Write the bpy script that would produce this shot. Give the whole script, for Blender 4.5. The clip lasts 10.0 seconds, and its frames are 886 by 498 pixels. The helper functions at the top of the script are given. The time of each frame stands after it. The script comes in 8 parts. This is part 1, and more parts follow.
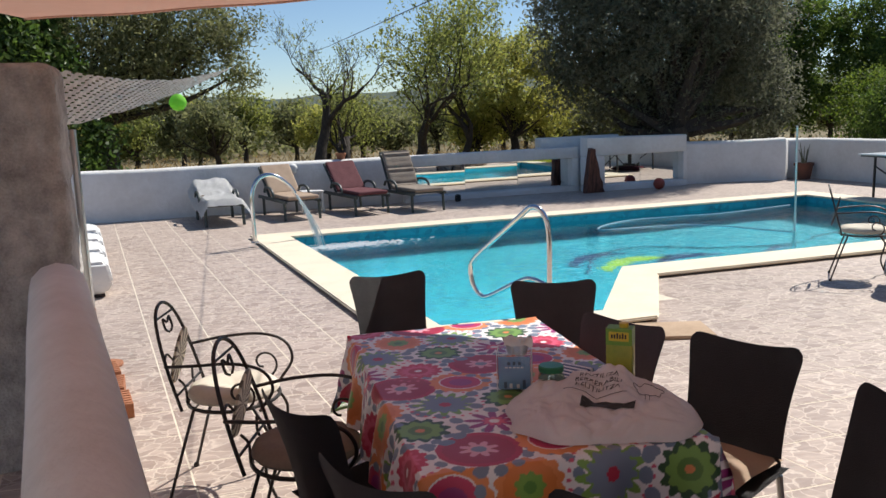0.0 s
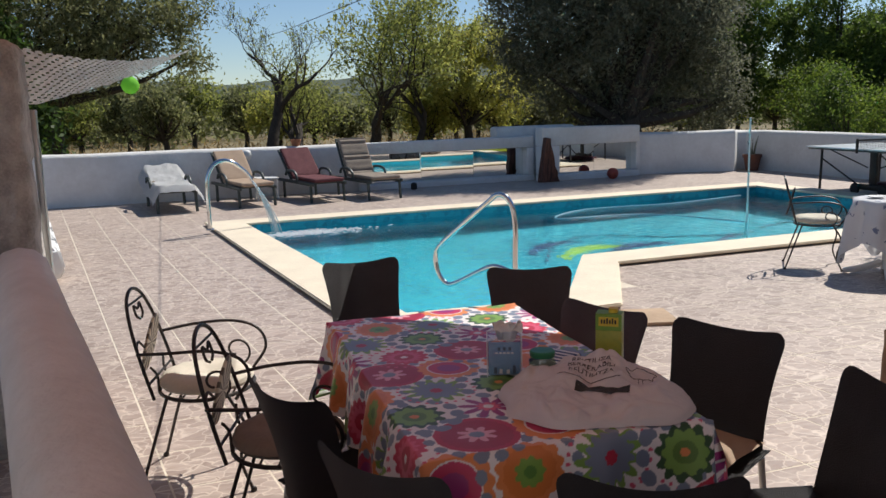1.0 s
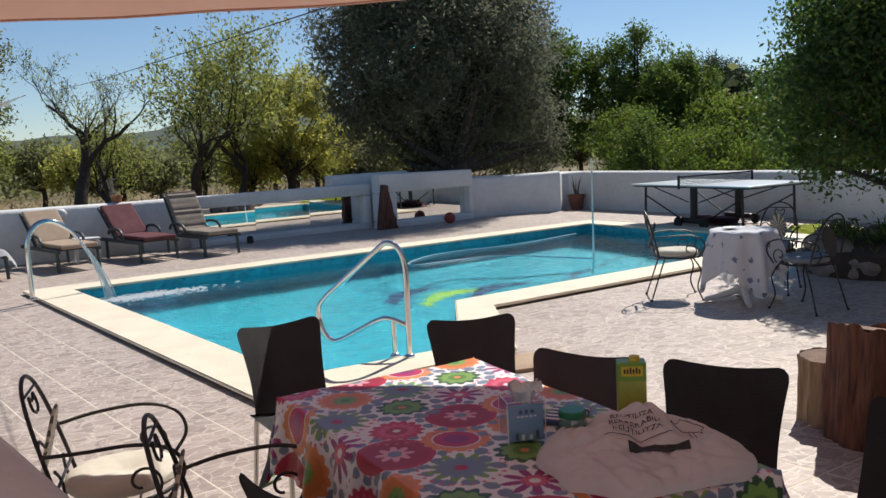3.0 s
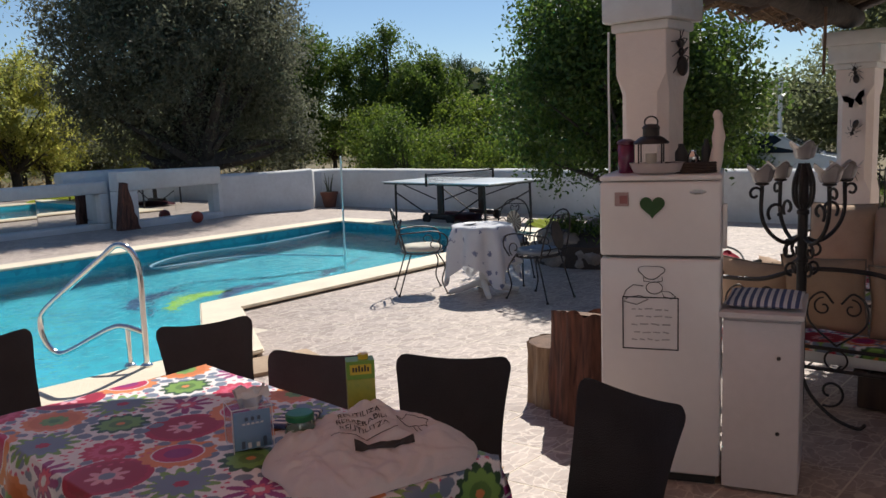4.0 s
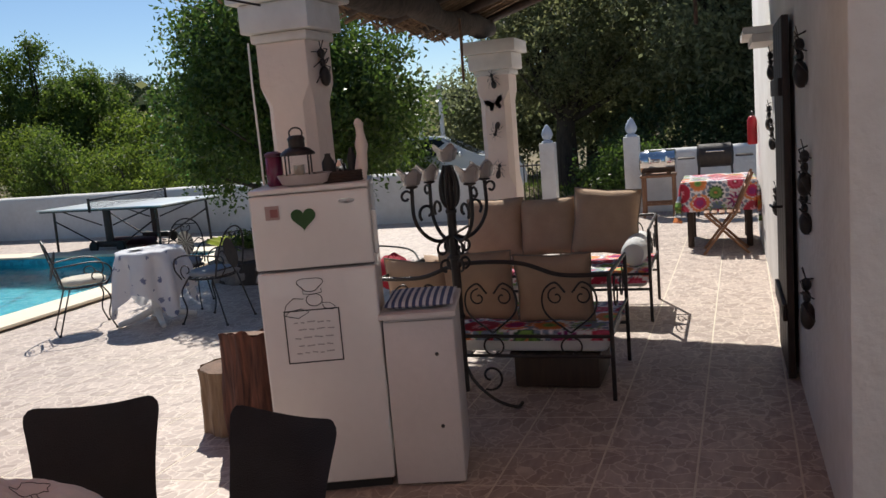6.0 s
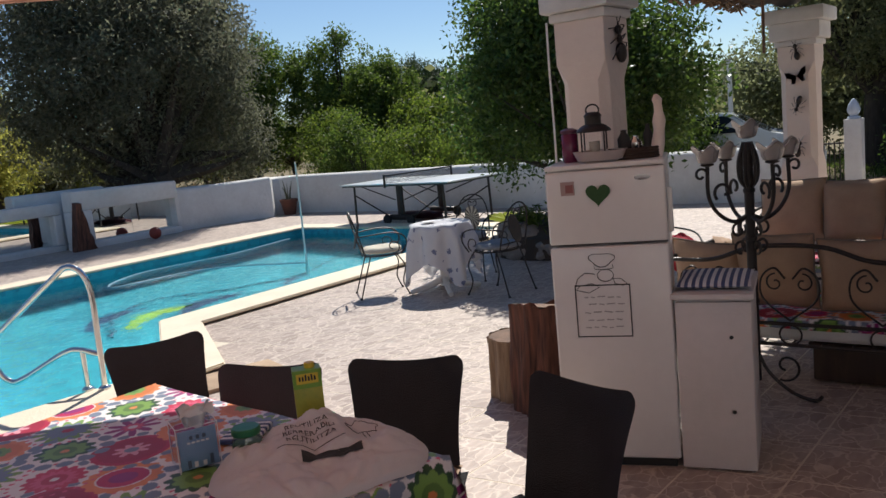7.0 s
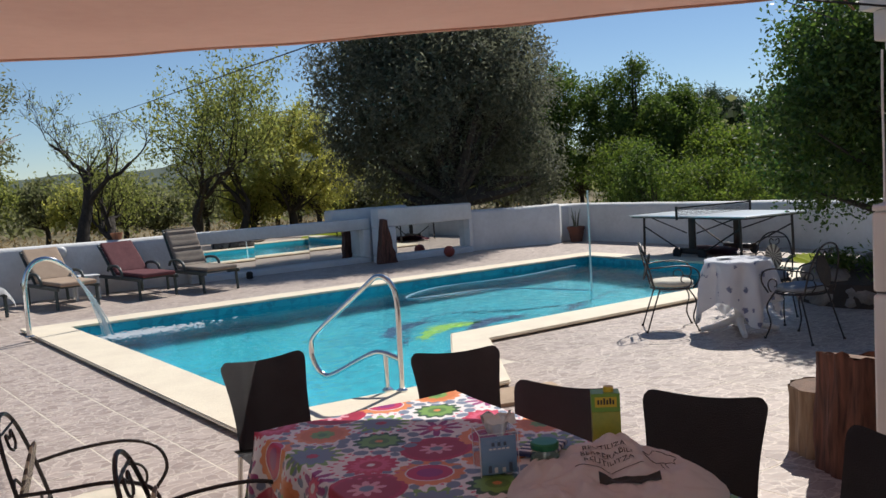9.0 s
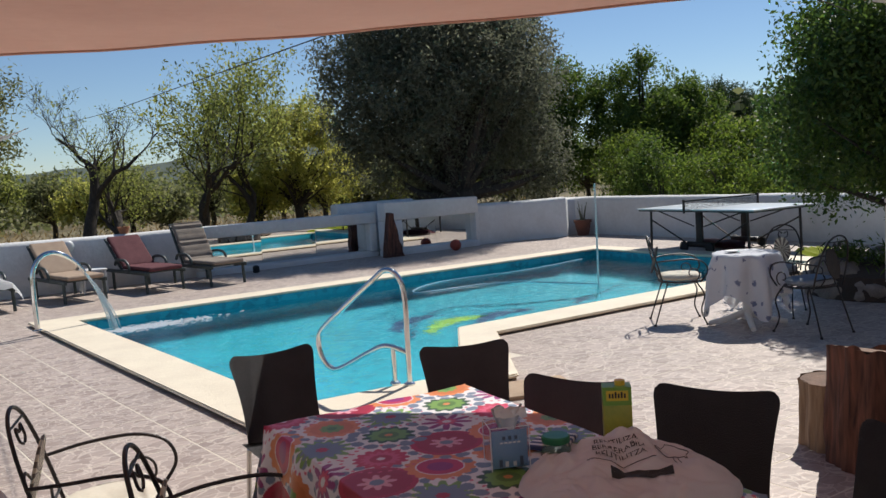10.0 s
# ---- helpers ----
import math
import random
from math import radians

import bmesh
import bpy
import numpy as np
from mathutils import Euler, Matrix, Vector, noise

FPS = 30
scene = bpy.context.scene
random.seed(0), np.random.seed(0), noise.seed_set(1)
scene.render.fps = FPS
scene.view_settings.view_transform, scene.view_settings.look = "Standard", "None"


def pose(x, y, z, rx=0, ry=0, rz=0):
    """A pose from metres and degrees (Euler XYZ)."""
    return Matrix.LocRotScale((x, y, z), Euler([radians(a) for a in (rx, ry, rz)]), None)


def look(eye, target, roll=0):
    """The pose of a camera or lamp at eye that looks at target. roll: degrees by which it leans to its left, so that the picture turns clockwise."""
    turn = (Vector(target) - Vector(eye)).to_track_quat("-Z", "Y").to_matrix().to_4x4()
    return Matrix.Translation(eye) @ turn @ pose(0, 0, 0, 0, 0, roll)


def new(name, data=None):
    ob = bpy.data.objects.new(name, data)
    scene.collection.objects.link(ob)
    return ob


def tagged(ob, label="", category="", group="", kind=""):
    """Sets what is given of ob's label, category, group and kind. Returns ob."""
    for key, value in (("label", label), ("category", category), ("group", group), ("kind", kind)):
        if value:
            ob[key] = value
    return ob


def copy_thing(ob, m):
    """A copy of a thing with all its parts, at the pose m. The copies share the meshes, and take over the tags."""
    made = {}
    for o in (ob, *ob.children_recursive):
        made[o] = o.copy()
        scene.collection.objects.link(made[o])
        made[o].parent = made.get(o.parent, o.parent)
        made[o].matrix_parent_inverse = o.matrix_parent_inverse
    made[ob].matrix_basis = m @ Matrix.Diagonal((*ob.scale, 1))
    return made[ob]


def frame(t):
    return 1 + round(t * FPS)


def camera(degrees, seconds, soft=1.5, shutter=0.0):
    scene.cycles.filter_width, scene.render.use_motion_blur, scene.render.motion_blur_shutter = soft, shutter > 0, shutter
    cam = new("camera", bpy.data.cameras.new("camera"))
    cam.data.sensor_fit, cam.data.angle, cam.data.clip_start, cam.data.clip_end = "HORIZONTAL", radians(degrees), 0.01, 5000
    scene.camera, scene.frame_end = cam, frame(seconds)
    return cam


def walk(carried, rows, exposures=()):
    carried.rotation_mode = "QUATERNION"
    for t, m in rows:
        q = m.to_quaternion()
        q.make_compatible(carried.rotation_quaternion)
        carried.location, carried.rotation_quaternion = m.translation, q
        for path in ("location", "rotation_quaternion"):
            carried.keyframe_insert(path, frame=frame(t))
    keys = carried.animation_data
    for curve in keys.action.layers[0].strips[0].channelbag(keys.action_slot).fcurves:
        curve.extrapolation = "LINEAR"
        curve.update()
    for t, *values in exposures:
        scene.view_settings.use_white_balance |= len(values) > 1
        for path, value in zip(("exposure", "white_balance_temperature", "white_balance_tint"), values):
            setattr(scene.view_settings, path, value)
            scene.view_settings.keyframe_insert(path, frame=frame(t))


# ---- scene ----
cam = camera(55.9, 10.0)
PATH = [
    (0, (0.195, -0.726, 1.689), (0.770, 1.164, 1.375), -2.4),
    (0.5, (0.142, -0.723, 1.687), (0.888, 1.106, 1.377), -0.9),
    (1, (0.073, -0.657, 1.675), (0.761, 1.189, 1.331), -1.6),
    (1.5, (-0.044, -0.443, 1.646), (0.557, 1.442, 1.351), -3.7),
    (2, (-0.182, -0.272, 1.649), (0.548, 1.572, 1.388), -4.3),
    (2.2, (-0.215, -0.231, 1.650), (0.599, 1.577, 1.389), -3.8),
    (3.3, (-0.327, -0.078, 1.663), (0.874, 1.502, 1.412), -2.5),
    (3.5, (-0.307, -0.088, 1.663), (0.972, 1.428, 1.403), -2.0),
    (4, (-0.212, -0.126, 1.656), (1.308, 1.144, 1.378), -2.1),
    (4.5, (-0.113, -0.168, 1.636), (1.613, 0.795, 1.329), -2.4),
    (5, (-0.060, -0.207, 1.633), (1.769, 0.534, 1.307), -3.3),
    (5.2, (-0.044, -0.219, 1.632), (1.807, 0.467, 1.311), -3.6),
    (5.45, (-0.034, -0.228, 1.635), (1.835, 0.412, 1.320), -4.0),
    (5.75, (-0.034, -0.232, 1.644), (1.844, 0.387, 1.341), -4.5),
    (6.05, (-0.043, -0.229, 1.651), (1.824, 0.427, 1.359), -4.9),
    (6.3, (-0.055, -0.220, 1.649), (1.780, 0.521, 1.363), -5.0),
    (6.5, (-0.068, -0.208, 1.642), (1.719, 0.645, 1.358), -5.0),
    (7, (-0.139, -0.173, 1.650), (1.429, 1.036, 1.364), -5.5),
    (7.5, (-0.164, -0.154, 1.649), (1.186, 1.298, 1.383), -5.5),
    (8, (-0.210, -0.155, 1.652), (0.982, 1.436, 1.430), -4.8),
    (8.5, (-0.232, -0.152, 1.650), (0.877, 1.502, 1.465), -3.8),
    (9, (-0.235, -0.155, 1.650), (0.861, 1.510, 1.484), -3.6),
    (9.5, (-0.234, -0.145, 1.648), (0.862, 1.519, 1.476), -3.6),
    (10, (-0.238, -0.135, 1.647), (0.845, 1.537, 1.467), -3.7),
]
walk(cam, [(t, look(eye, target, roll)) for t, eye, target, roll in PATH],
     exposures=((0.0, 0.34, 6450, 10), (0.5, 0.12, 6450, 10), (1.2, 0.17, 6450, 10), (2.0, 0.30, 6400, 10), (3.5, 0.15, 6450, 10), (5.0, 0.25, 6500, 10), (6.5, 0.29, 6500, 10),
                (7.0, 0.22, 6450, 10), (8.5, 0.10, 6350, 10), (10.0, 0.07, 6350, 10)))

# ---- light ----
SUN = Vector((0.586, 0.28, 0.76)).normalized()
world = bpy.data.worlds.new("world")
scene.world = world
world.use_nodes = True
wn = world.node_tree
sky = wn.nodes.new("ShaderNodeTexSky")
sky.sky_type = 'NISHITA'
sky.sun_disc = False
sky.sun_elevation = math.asin(SUN.z)
sky.sun_rotation = math.atan2(SUN.x, SUN.y)
sky.altitude = 900
sky.air_density = 1.0
sky.dust_density = 0.0
sky.ozone_density = 4.0
wn.nodes["Background"].inputs["Strength"].default_value = 0.082
wn.links.new(sky.outputs[0], wn.nodes["Background"].inputs["Color"])
sun_data = bpy.data.lights.new("sun", 'SUN')
sun_data.energy = 4.9
sun_data.angle = radians(0.5)
sun_data.color = (1.0, 0.955, 0.88)
sun_lamp = new("sun", sun_data)
sun_lamp.matrix_world = look(SUN * 40, (0, 0, 0))
scene.view_settings.exposure = 0.0


# ---- materials ----
def material(name, color, rough=0.6, metal=0.0, color2=None, scale=6.0, detail=6.0, bump=0.0, bump_scale=60.0,
             spec=0.5, island=0.0, obj_random=0.0, sheen=0.0, trans=0.0, coat=0.0):
    """A surface with colour that varies at two scales, and fine relief."""
    m = bpy.data.materials.new(name)
    m.use_nodes = True
    nt = m.node_tree
    N, L = nt.nodes, nt.links
    b = N["Principled BSDF"]
    b.inputs["Roughness"].default_value = rough
    b.inputs["Metallic"].default_value = metal
    b.inputs["Specular IOR Level"].default_value = spec
    if sheen:
        b.inputs["Sheen Weight"].default_value = sheen
    if trans:
        b.inputs["Transmission Weight"].default_value = trans
    if coat:
        b.inputs["Coat Weight"].default_value = coat
    geo = N.new("ShaderNodeNewGeometry")
    co = geo.outputs["Position"]
    out = None
    if color2 is None:
        color2 = tuple(c * 0.82 for c in color[:3])
    n1 = N.new("ShaderNodeTexNoise")
    n1.inputs["Scale"].default_value = scale
    n1.inputs["Detail"].default_value = detail
    L.new(co, n1.inputs["Vector"])
    n2 = N.new("ShaderNodeTexNoise")
    n2.inputs["Scale"].default_value = scale * 9
    n2.inputs["Detail"].default_value = 4
    L.new(co, n2.inputs["Vector"])
    add = N.new("ShaderNodeMath")
    add.operation = 'MULTIPLY_ADD'
    add.inputs[1].default_value = 0.4
    L.new(n2.outputs["Fac"], add.inputs[0])
    L.new(n1.outputs["Fac"], add.inputs[2])
    ramp = N.new("ShaderNodeMapRange")
    ramp.inputs["From Min"].default_value = 0.45
    ramp.inputs["From Max"].default_value = 0.95
    L.new(add.outputs[0], ramp.inputs["Value"])
    mix = N.new("ShaderNodeMix")
    mix.data_type = 'RGBA'
    mix.inputs["A"].default_value = (*color[:3], 1)
    mix.inputs["B"].default_value = (*color2[:3], 1)
    L.new(ramp.outputs[0], mix.inputs["Factor"])
    out = mix.outputs["Result"]
    if island or obj_random:
        hsv = N.new("ShaderNodeHueSaturation")
        mr = N.new("ShaderNodeMapRange")
        amount = island or obj_random
        mr.inputs["To Min"].default_value = 1 - amount
        mr.inputs["To Max"].default_value = 1 + amount
        if island:
            L.new(geo.outputs["Random Per Island"], mr.inputs["Value"])
        else:
            oi = N.new("ShaderNodeObjectInfo")
            L.new(oi.outputs["Random"], mr.inputs["Value"])
        L.new(mr.outputs[0], hsv.inputs["Value"])
        L.new(out, hsv.inputs["Color"])
        out = hsv.outputs["Color"]
    L.new(out, b.inputs["Base Color"])
    if bump:
        nb = N.new("ShaderNodeTexNoise")
        nb.inputs["Scale"].default_value = bump_scale
        nb.inputs["Detail"].default_value = 5
        L.new(co, nb.inputs["Vector"])
        bp = N.new("ShaderNodeBump")
        bp.inputs["Strength"].default_value = bump
        bp.inputs["Distance"].default_value = 0.02
        L.new(nb.outputs["Fac"], bp.inputs["Height"])
        L.new(bp.outputs[0], b.inputs["Normal"])
    return m


def leaf_material(name, dark, light, trans=0.35, rough=0.6):
    """Leaves: shade varies from leaf to leaf, and light shines through."""
    m = bpy.data.materials.new(name)
    m.use_nodes = True
    N, L = m.node_tree.nodes, m.node_tree.links
    b = N["Principled BSDF"]
    b.inputs["Roughness"].default_value = rough
    b.inputs["Specular IOR Level"].default_value = 0.22
    geo = N.new("ShaderNodeNewGeometry")
    mix = N.new("ShaderNodeMix")
    mix.data_type = 'RGBA'
    mix.inputs["A"].default_value = (*dark, 1)
    mix.inputs["B"].default_value = (*light, 1)
    L.new(geo.outputs["Random Per Island"], mix.inputs["Factor"])
    L.new(mix.outputs["Result"], b.inputs["Base Color"])
    tr = N.new("ShaderNodeBsdfTranslucent")
    bright = N.new("ShaderNodeHueSaturation")
    bright.inputs["Value"].default_value = 1.5
    bright.inputs["Saturation"].default_value = 1.15
    L.new(mix.outputs["Result"], bright.inputs["Color"])
    L.new(bright.outputs[0], tr.inputs["Color"])
    ms = N.new("ShaderNodeMixShader")
    ms.inputs[0].default_value = trans
    L.new(b.outputs[0], ms.inputs[1])
    L.new(tr.outputs[0], ms.inputs[2])
    L.new(ms.outputs[0], N["Material Output"].inputs["Surface"])
    return m


def tile_material():
    """Beige stoneware printed with pale crazy-paving veins."""
    m = bpy.data.materials.new("patio_tile")
    m.use_nodes = True
    N, L = m.node_tree.nodes, m.node_tree.links
    b = N["Principled BSDF"]
    b.inputs["Roughness"].default_value = 0.5
    geo = N.new("ShaderNodeNewGeometry")
    warp = N.new("ShaderNodeTexNoise")
    warp.inputs["Scale"].default_value = 5
    warp.inputs["Detail"].default_value = 3
    L.new(geo.outputs["Position"], warp.inputs["Vector"])
    vm = N.new("ShaderNodeVectorMath")
    vm.operation = 'MULTIPLY_ADD'
    vm.inputs[1].default_value = (0.30, 0.20, 0)
    L.new(warp.outputs["Color"], vm.inputs[0])
    L.new(geo.outputs["Position"], vm.inputs[2])
    vor = N.new("ShaderNodeTexVoronoi")
    vor.feature = 'DISTANCE_TO_EDGE'
    vor.inputs["Scale"].default_value = 11.0
    L.new(vm.outputs[0], vor.inputs["Vector"])
    vr = N.new("ShaderNodeMapRange")
    vr.inputs["From Min"].default_value = 0.010
    vr.inputs["From Max"].default_value = 0.060
    vr.inputs["To Min"].default_value = 1
    vr.inputs["To Max"].default_value = 0
    L.new(vor.outputs["Distance"], vr.inputs["Value"])
    cell = N.new("ShaderNodeTexVoronoi")
    cell.inputs["Scale"].default_value = 11.0
    L.new(vm.outputs[0], cell.inputs["Vector"])
    sep = N.new("ShaderNodeSeparateColor")
    L.new(cell.outputs["Color"], sep.inputs[0])
    n1 = N.new("ShaderNodeTexNoise")
    n1.inputs["Scale"].default_value = 18
    n1.inputs["Detail"].default_value = 8
    streak = N.new("ShaderNodeMapping")
    streak.inputs["Scale"].default_value = (0.45, 1.5, 1)
    L.new(geo.outputs["Position"], streak.inputs["Vector"])
    L.new(streak.outputs[0], n1.inputs["Vector"])
    av = N.new("ShaderNodeMath")
    av.operation = 'MULTIPLY_ADD'
    av.inputs[1].default_value = 0.45
    L.new(sep.outputs[0], av.inputs[0])
    L.new(n1.outputs["Fac"], av.inputs[2])
    mr = N.new("ShaderNodeMapRange")
    mr.inputs["From Min"].default_value = 0.35
    mr.inputs["From Max"].default_value = 1.0
    L.new(av.outputs[0], mr.inputs["Value"])
    mixa = N.new("ShaderNodeMix")
    mixa.data_type = 'RGBA'
    mixa.inputs["A"].default_value = (0.49, 0.395, 0.335, 1)
    mixa.inputs["B"].default_value = (0.30, 0.228, 0.190, 1)
    L.new(mr.outputs[0], mixa.inputs["Factor"])
    mixb = N.new("ShaderNodeMix")
    mixb.data_type = 'RGBA'
    mixb.inputs["B"].default_value = (0.72, 0.62, 0.52, 1)
    L.new(mixa.outputs["Result"], mixb.inputs["A"])
    half = N.new("ShaderNodeMath")
    half.operation = 'MULTIPLY'
    half.inputs[1].default_value = 0.56
    L.new(vr.outputs[0], half.inputs[0])
    L.new(half.outputs[0], mixb.inputs["Factor"])
    big = N.new("ShaderNodeTexNoise")
    big.inputs["Scale"].default_value = 0.5
    big.inputs["Detail"].default_value = 5
    L.new(geo.outputs["Position"], big.inputs["Vector"])
    bmr = N.new("ShaderNodeMapRange")
    bmr.inputs["To Min"].default_value = 0.85
    bmr.inputs["To Max"].default_value = 1.12
    L.new(big.outputs["Fac"], bmr.inputs["Value"])
    oi = N.new("ShaderNodeObjectInfo")
    omr = N.new("ShaderNodeMapRange")
    omr.inputs["To Min"].default_value = 0.96
    omr.inputs["To Max"].default_value = 1.04
    L.new(oi.outputs["Random"], omr.inputs["Value"])
    mul = N.new("ShaderNodeMath")
    mul.operation = 'MULTIPLY'
    L.new(bmr.outputs[0], mul.inputs[0])
    L.new(omr.outputs[0], mul.inputs[1])
    hsv = N.new("ShaderNodeHueSaturation")
    L.new(mul.outputs[0], hsv.inputs["Value"])
    L.new(mixb.outputs["Result"], hsv.inputs["Color"])
    L.new(hsv.outputs[0], b.inputs["Base Color"])
    bp = N.new("ShaderNodeBump")
    bp.inputs["Strength"].default_value = 0.35
    bp.inputs["Distance"].default_value = 0.01
    L.new(n1.outputs["Fac"], bp.inputs["Height"])
    L.new(bp.outputs[0], b.inputs["Normal"])
    return m


def water_material():
    """Clear pool water: tinted see-through body under a rippled glossy skin."""
    m = bpy.data.materials.new("pool_water")
    m.use_nodes = True
    N, L = m.node_tree.nodes, m.node_tree.links
    N.remove(N["Principled BSDF"])
    geo = N.new("ShaderNodeNewGeometry")
    n1 = N.new("ShaderNodeTexNoise")
    n1.inputs["Scale"].default_value = 7.5
    n1.inputs["Detail"].default_value = 2
    n1.inputs["Distortion"].default_value = 0.6
    L.new(geo.outputs["Position"], n1.inputs["Vector"])
    bp = N.new("ShaderNodeBump")
    bp.inputs["Strength"].default_value = 0.26
    bp.inputs["Distance"].default_value = 0.035
    L.new(n1.outputs["Fac"], bp.inputs["Height"])
    tr = N.new("ShaderNodeBsdfRefraction")
    tr.inputs["Color"].default_value = (0.70, 0.93, 0.96, 1)
    tr.inputs["IOR"].default_value = 1.33
    L.new(bp.outputs[0], tr.inputs["Normal"])
    gl = N.new("ShaderNodeBsdfGlossy")
    gl.inputs["Roughness"].default_value = 0.04
    L.new(bp.outputs[0], gl.inputs["Normal"])
    fr = N.new("ShaderNodeFresnel")
    fr.inputs["IOR"].default_value = 1.33
    L.new(bp.outputs[0], fr.inputs["Normal"])
    ms = N.new("ShaderNodeMixShader")
    L.new(fr.outputs[0], ms.inputs[0])
    L.new(tr.outputs[0], ms.inputs[1])
    L.new(gl.outputs[0], ms.inputs[2])
    L.new(ms.outputs[0], N["Material Output"].inputs["Surface"])
    return m


def pool_lining_material():
    """Turquoise mosaic lining; its cells' contrast imitates the net of light that ripples throw."""
    m = bpy.data.materials.new("pool_lining")
    m.use_nodes = True
    N, L = m.node_tree.nodes, m.node_tree.links
    b = N["Principled BSDF"]
    b.inputs["Roughness"].default_value = 0.5
    geo = N.new("ShaderNodeNewGeometry")
    n1 = N.new("ShaderNodeTexNoise")
    n1.inputs["Scale"].default_value = 1.2
    n1.inputs["Detail"].default_value = 6
    L.new(geo.outputs["Position"], n1.inputs["Vector"])
    # cell tones stand in for light broken up by the ripples
    vor = N.new("ShaderNodeTexVoronoi")
    vor.inputs["Scale"].default_value = 14
    L.new(geo.outputs["Position"], vor.inputs["Vector"])
    sep = N.new("ShaderNodeSeparateColor")
    L.new(vor.outputs["Color"], sep.inputs[0])
    av = N.new("ShaderNodeMath")
    av.operation = 'MULTIPLY_ADD'
    av.inputs[1].default_value = 0.95
    L.new(sep.outputs[0], av.inputs[0])
    L.new(n1.outputs["Fac"], av.inputs[2])
    mix = N.new("ShaderNodeMix")
    mix.data_type = 'RGBA'
    mix.inputs["A"].default_value = (0.003, 0.095, 0.145, 1)
    mix.inputs["B"].default_value = (0.020, 0.35, 0.44, 1)
    L.new(av.outputs[0], mix.inputs["Factor"])
    L.new(mix.outputs["Result"], b.inputs["Base Color"])
    return m


def glass_material(name, color=(0.9, 0.95, 0.95), rough=0.02, mixing=0.12):
    m = bpy.data.materials.new(name)
    m.use_nodes = True
    N, L = m.node_tree.nodes, m.node_tree.links
    N.remove(N["Principled BSDF"])
    tr = N.new("ShaderNodeBsdfTransparent")
    tr.inputs["Color"].default_value = (*color, 1)
    gl = N.new("ShaderNodeBsdfGlossy")
    gl.inputs["Roughness"].default_value = rough
    ms = N.new("ShaderNodeMixShader")
    ms.inputs[0].default_value = mixing
    L.new(tr.outputs[0], ms.inputs[1])
    L.new(gl.outputs[0], ms.inputs[2])
    L.new(ms.outputs[0], N["Material Output"].inputs["Surface"])
    return m


def cloth_material(name, color, color2=None, trans=0.3, scale=8.0, weave=220.0):
    """Cloth that lets part of the light through."""
    m = material(name, color, 0.85, color2=color2, scale=scale, bump=0.25, bump_scale=weave, spec=0.2)
    N, L = m.node_tree.nodes, m.node_tree.links
    b = N["Principled BSDF"]
    tr = N.new("ShaderNodeBsdfTranslucent")
    src = b.inputs["Base Color"].links[0].from_socket
    L.new(src, tr.inputs["Color"])
    ms = N.new("ShaderNodeMixShader")
    ms.inputs[0].default_value = trans
    L.new(b.outputs[0], ms.inputs[1])
    L.new(tr.outputs[0], ms.inputs[2])
    L.new(ms.outputs[0], N["Material Output"].inputs["Surface"])
    return m


def print_material(name, rough=0.55):
    """Printed cloth: the print is stored in the mesh as the attribute 'print'."""
    m = bpy.data.materials.new(name)
    m.use_nodes = True
    N, L = m.node_tree.nodes, m.node_tree.links
    b = N["Principled BSDF"]
    b.inputs["Roughness"].default_value = rough
    at = N.new("ShaderNodeAttribute")
    at.attribute_name = "print"
    geo = N.new("ShaderNodeNewGeometry")
    n1 = N.new("ShaderNodeTexNoise")
    n1.inputs["Scale"].default_value = 9
    n1.inputs["Detail"].default_value = 6
    L.new(geo.outputs["Position"], n1.inputs["Vector"])
    mr = N.new("ShaderNodeMapRange")
    mr.inputs["To Min"].default_value = 0.88
    mr.inputs["To Max"].default_value = 1.06
    L.new(n1.outputs["Fac"], mr.inputs["Value"])
    hsv = N.new("ShaderNodeHueSaturation")
    L.new(mr.outputs[0], hsv.inputs["Value"])
    L.new(at.outputs["Color"], hsv.inputs["Color"])
    L.new(hsv.outputs[0], b.inputs["Base Color"])
    bp = N.new("ShaderNodeBump")
    bp.inputs["Strength"].default_value = 0.15
    bp.inputs["Distance"].default_value = 0.01
    L.new(n1.outputs["Fac"], bp.inputs["Height"])
    L.new(bp.outputs[0], b.inputs["Normal"])
    return m


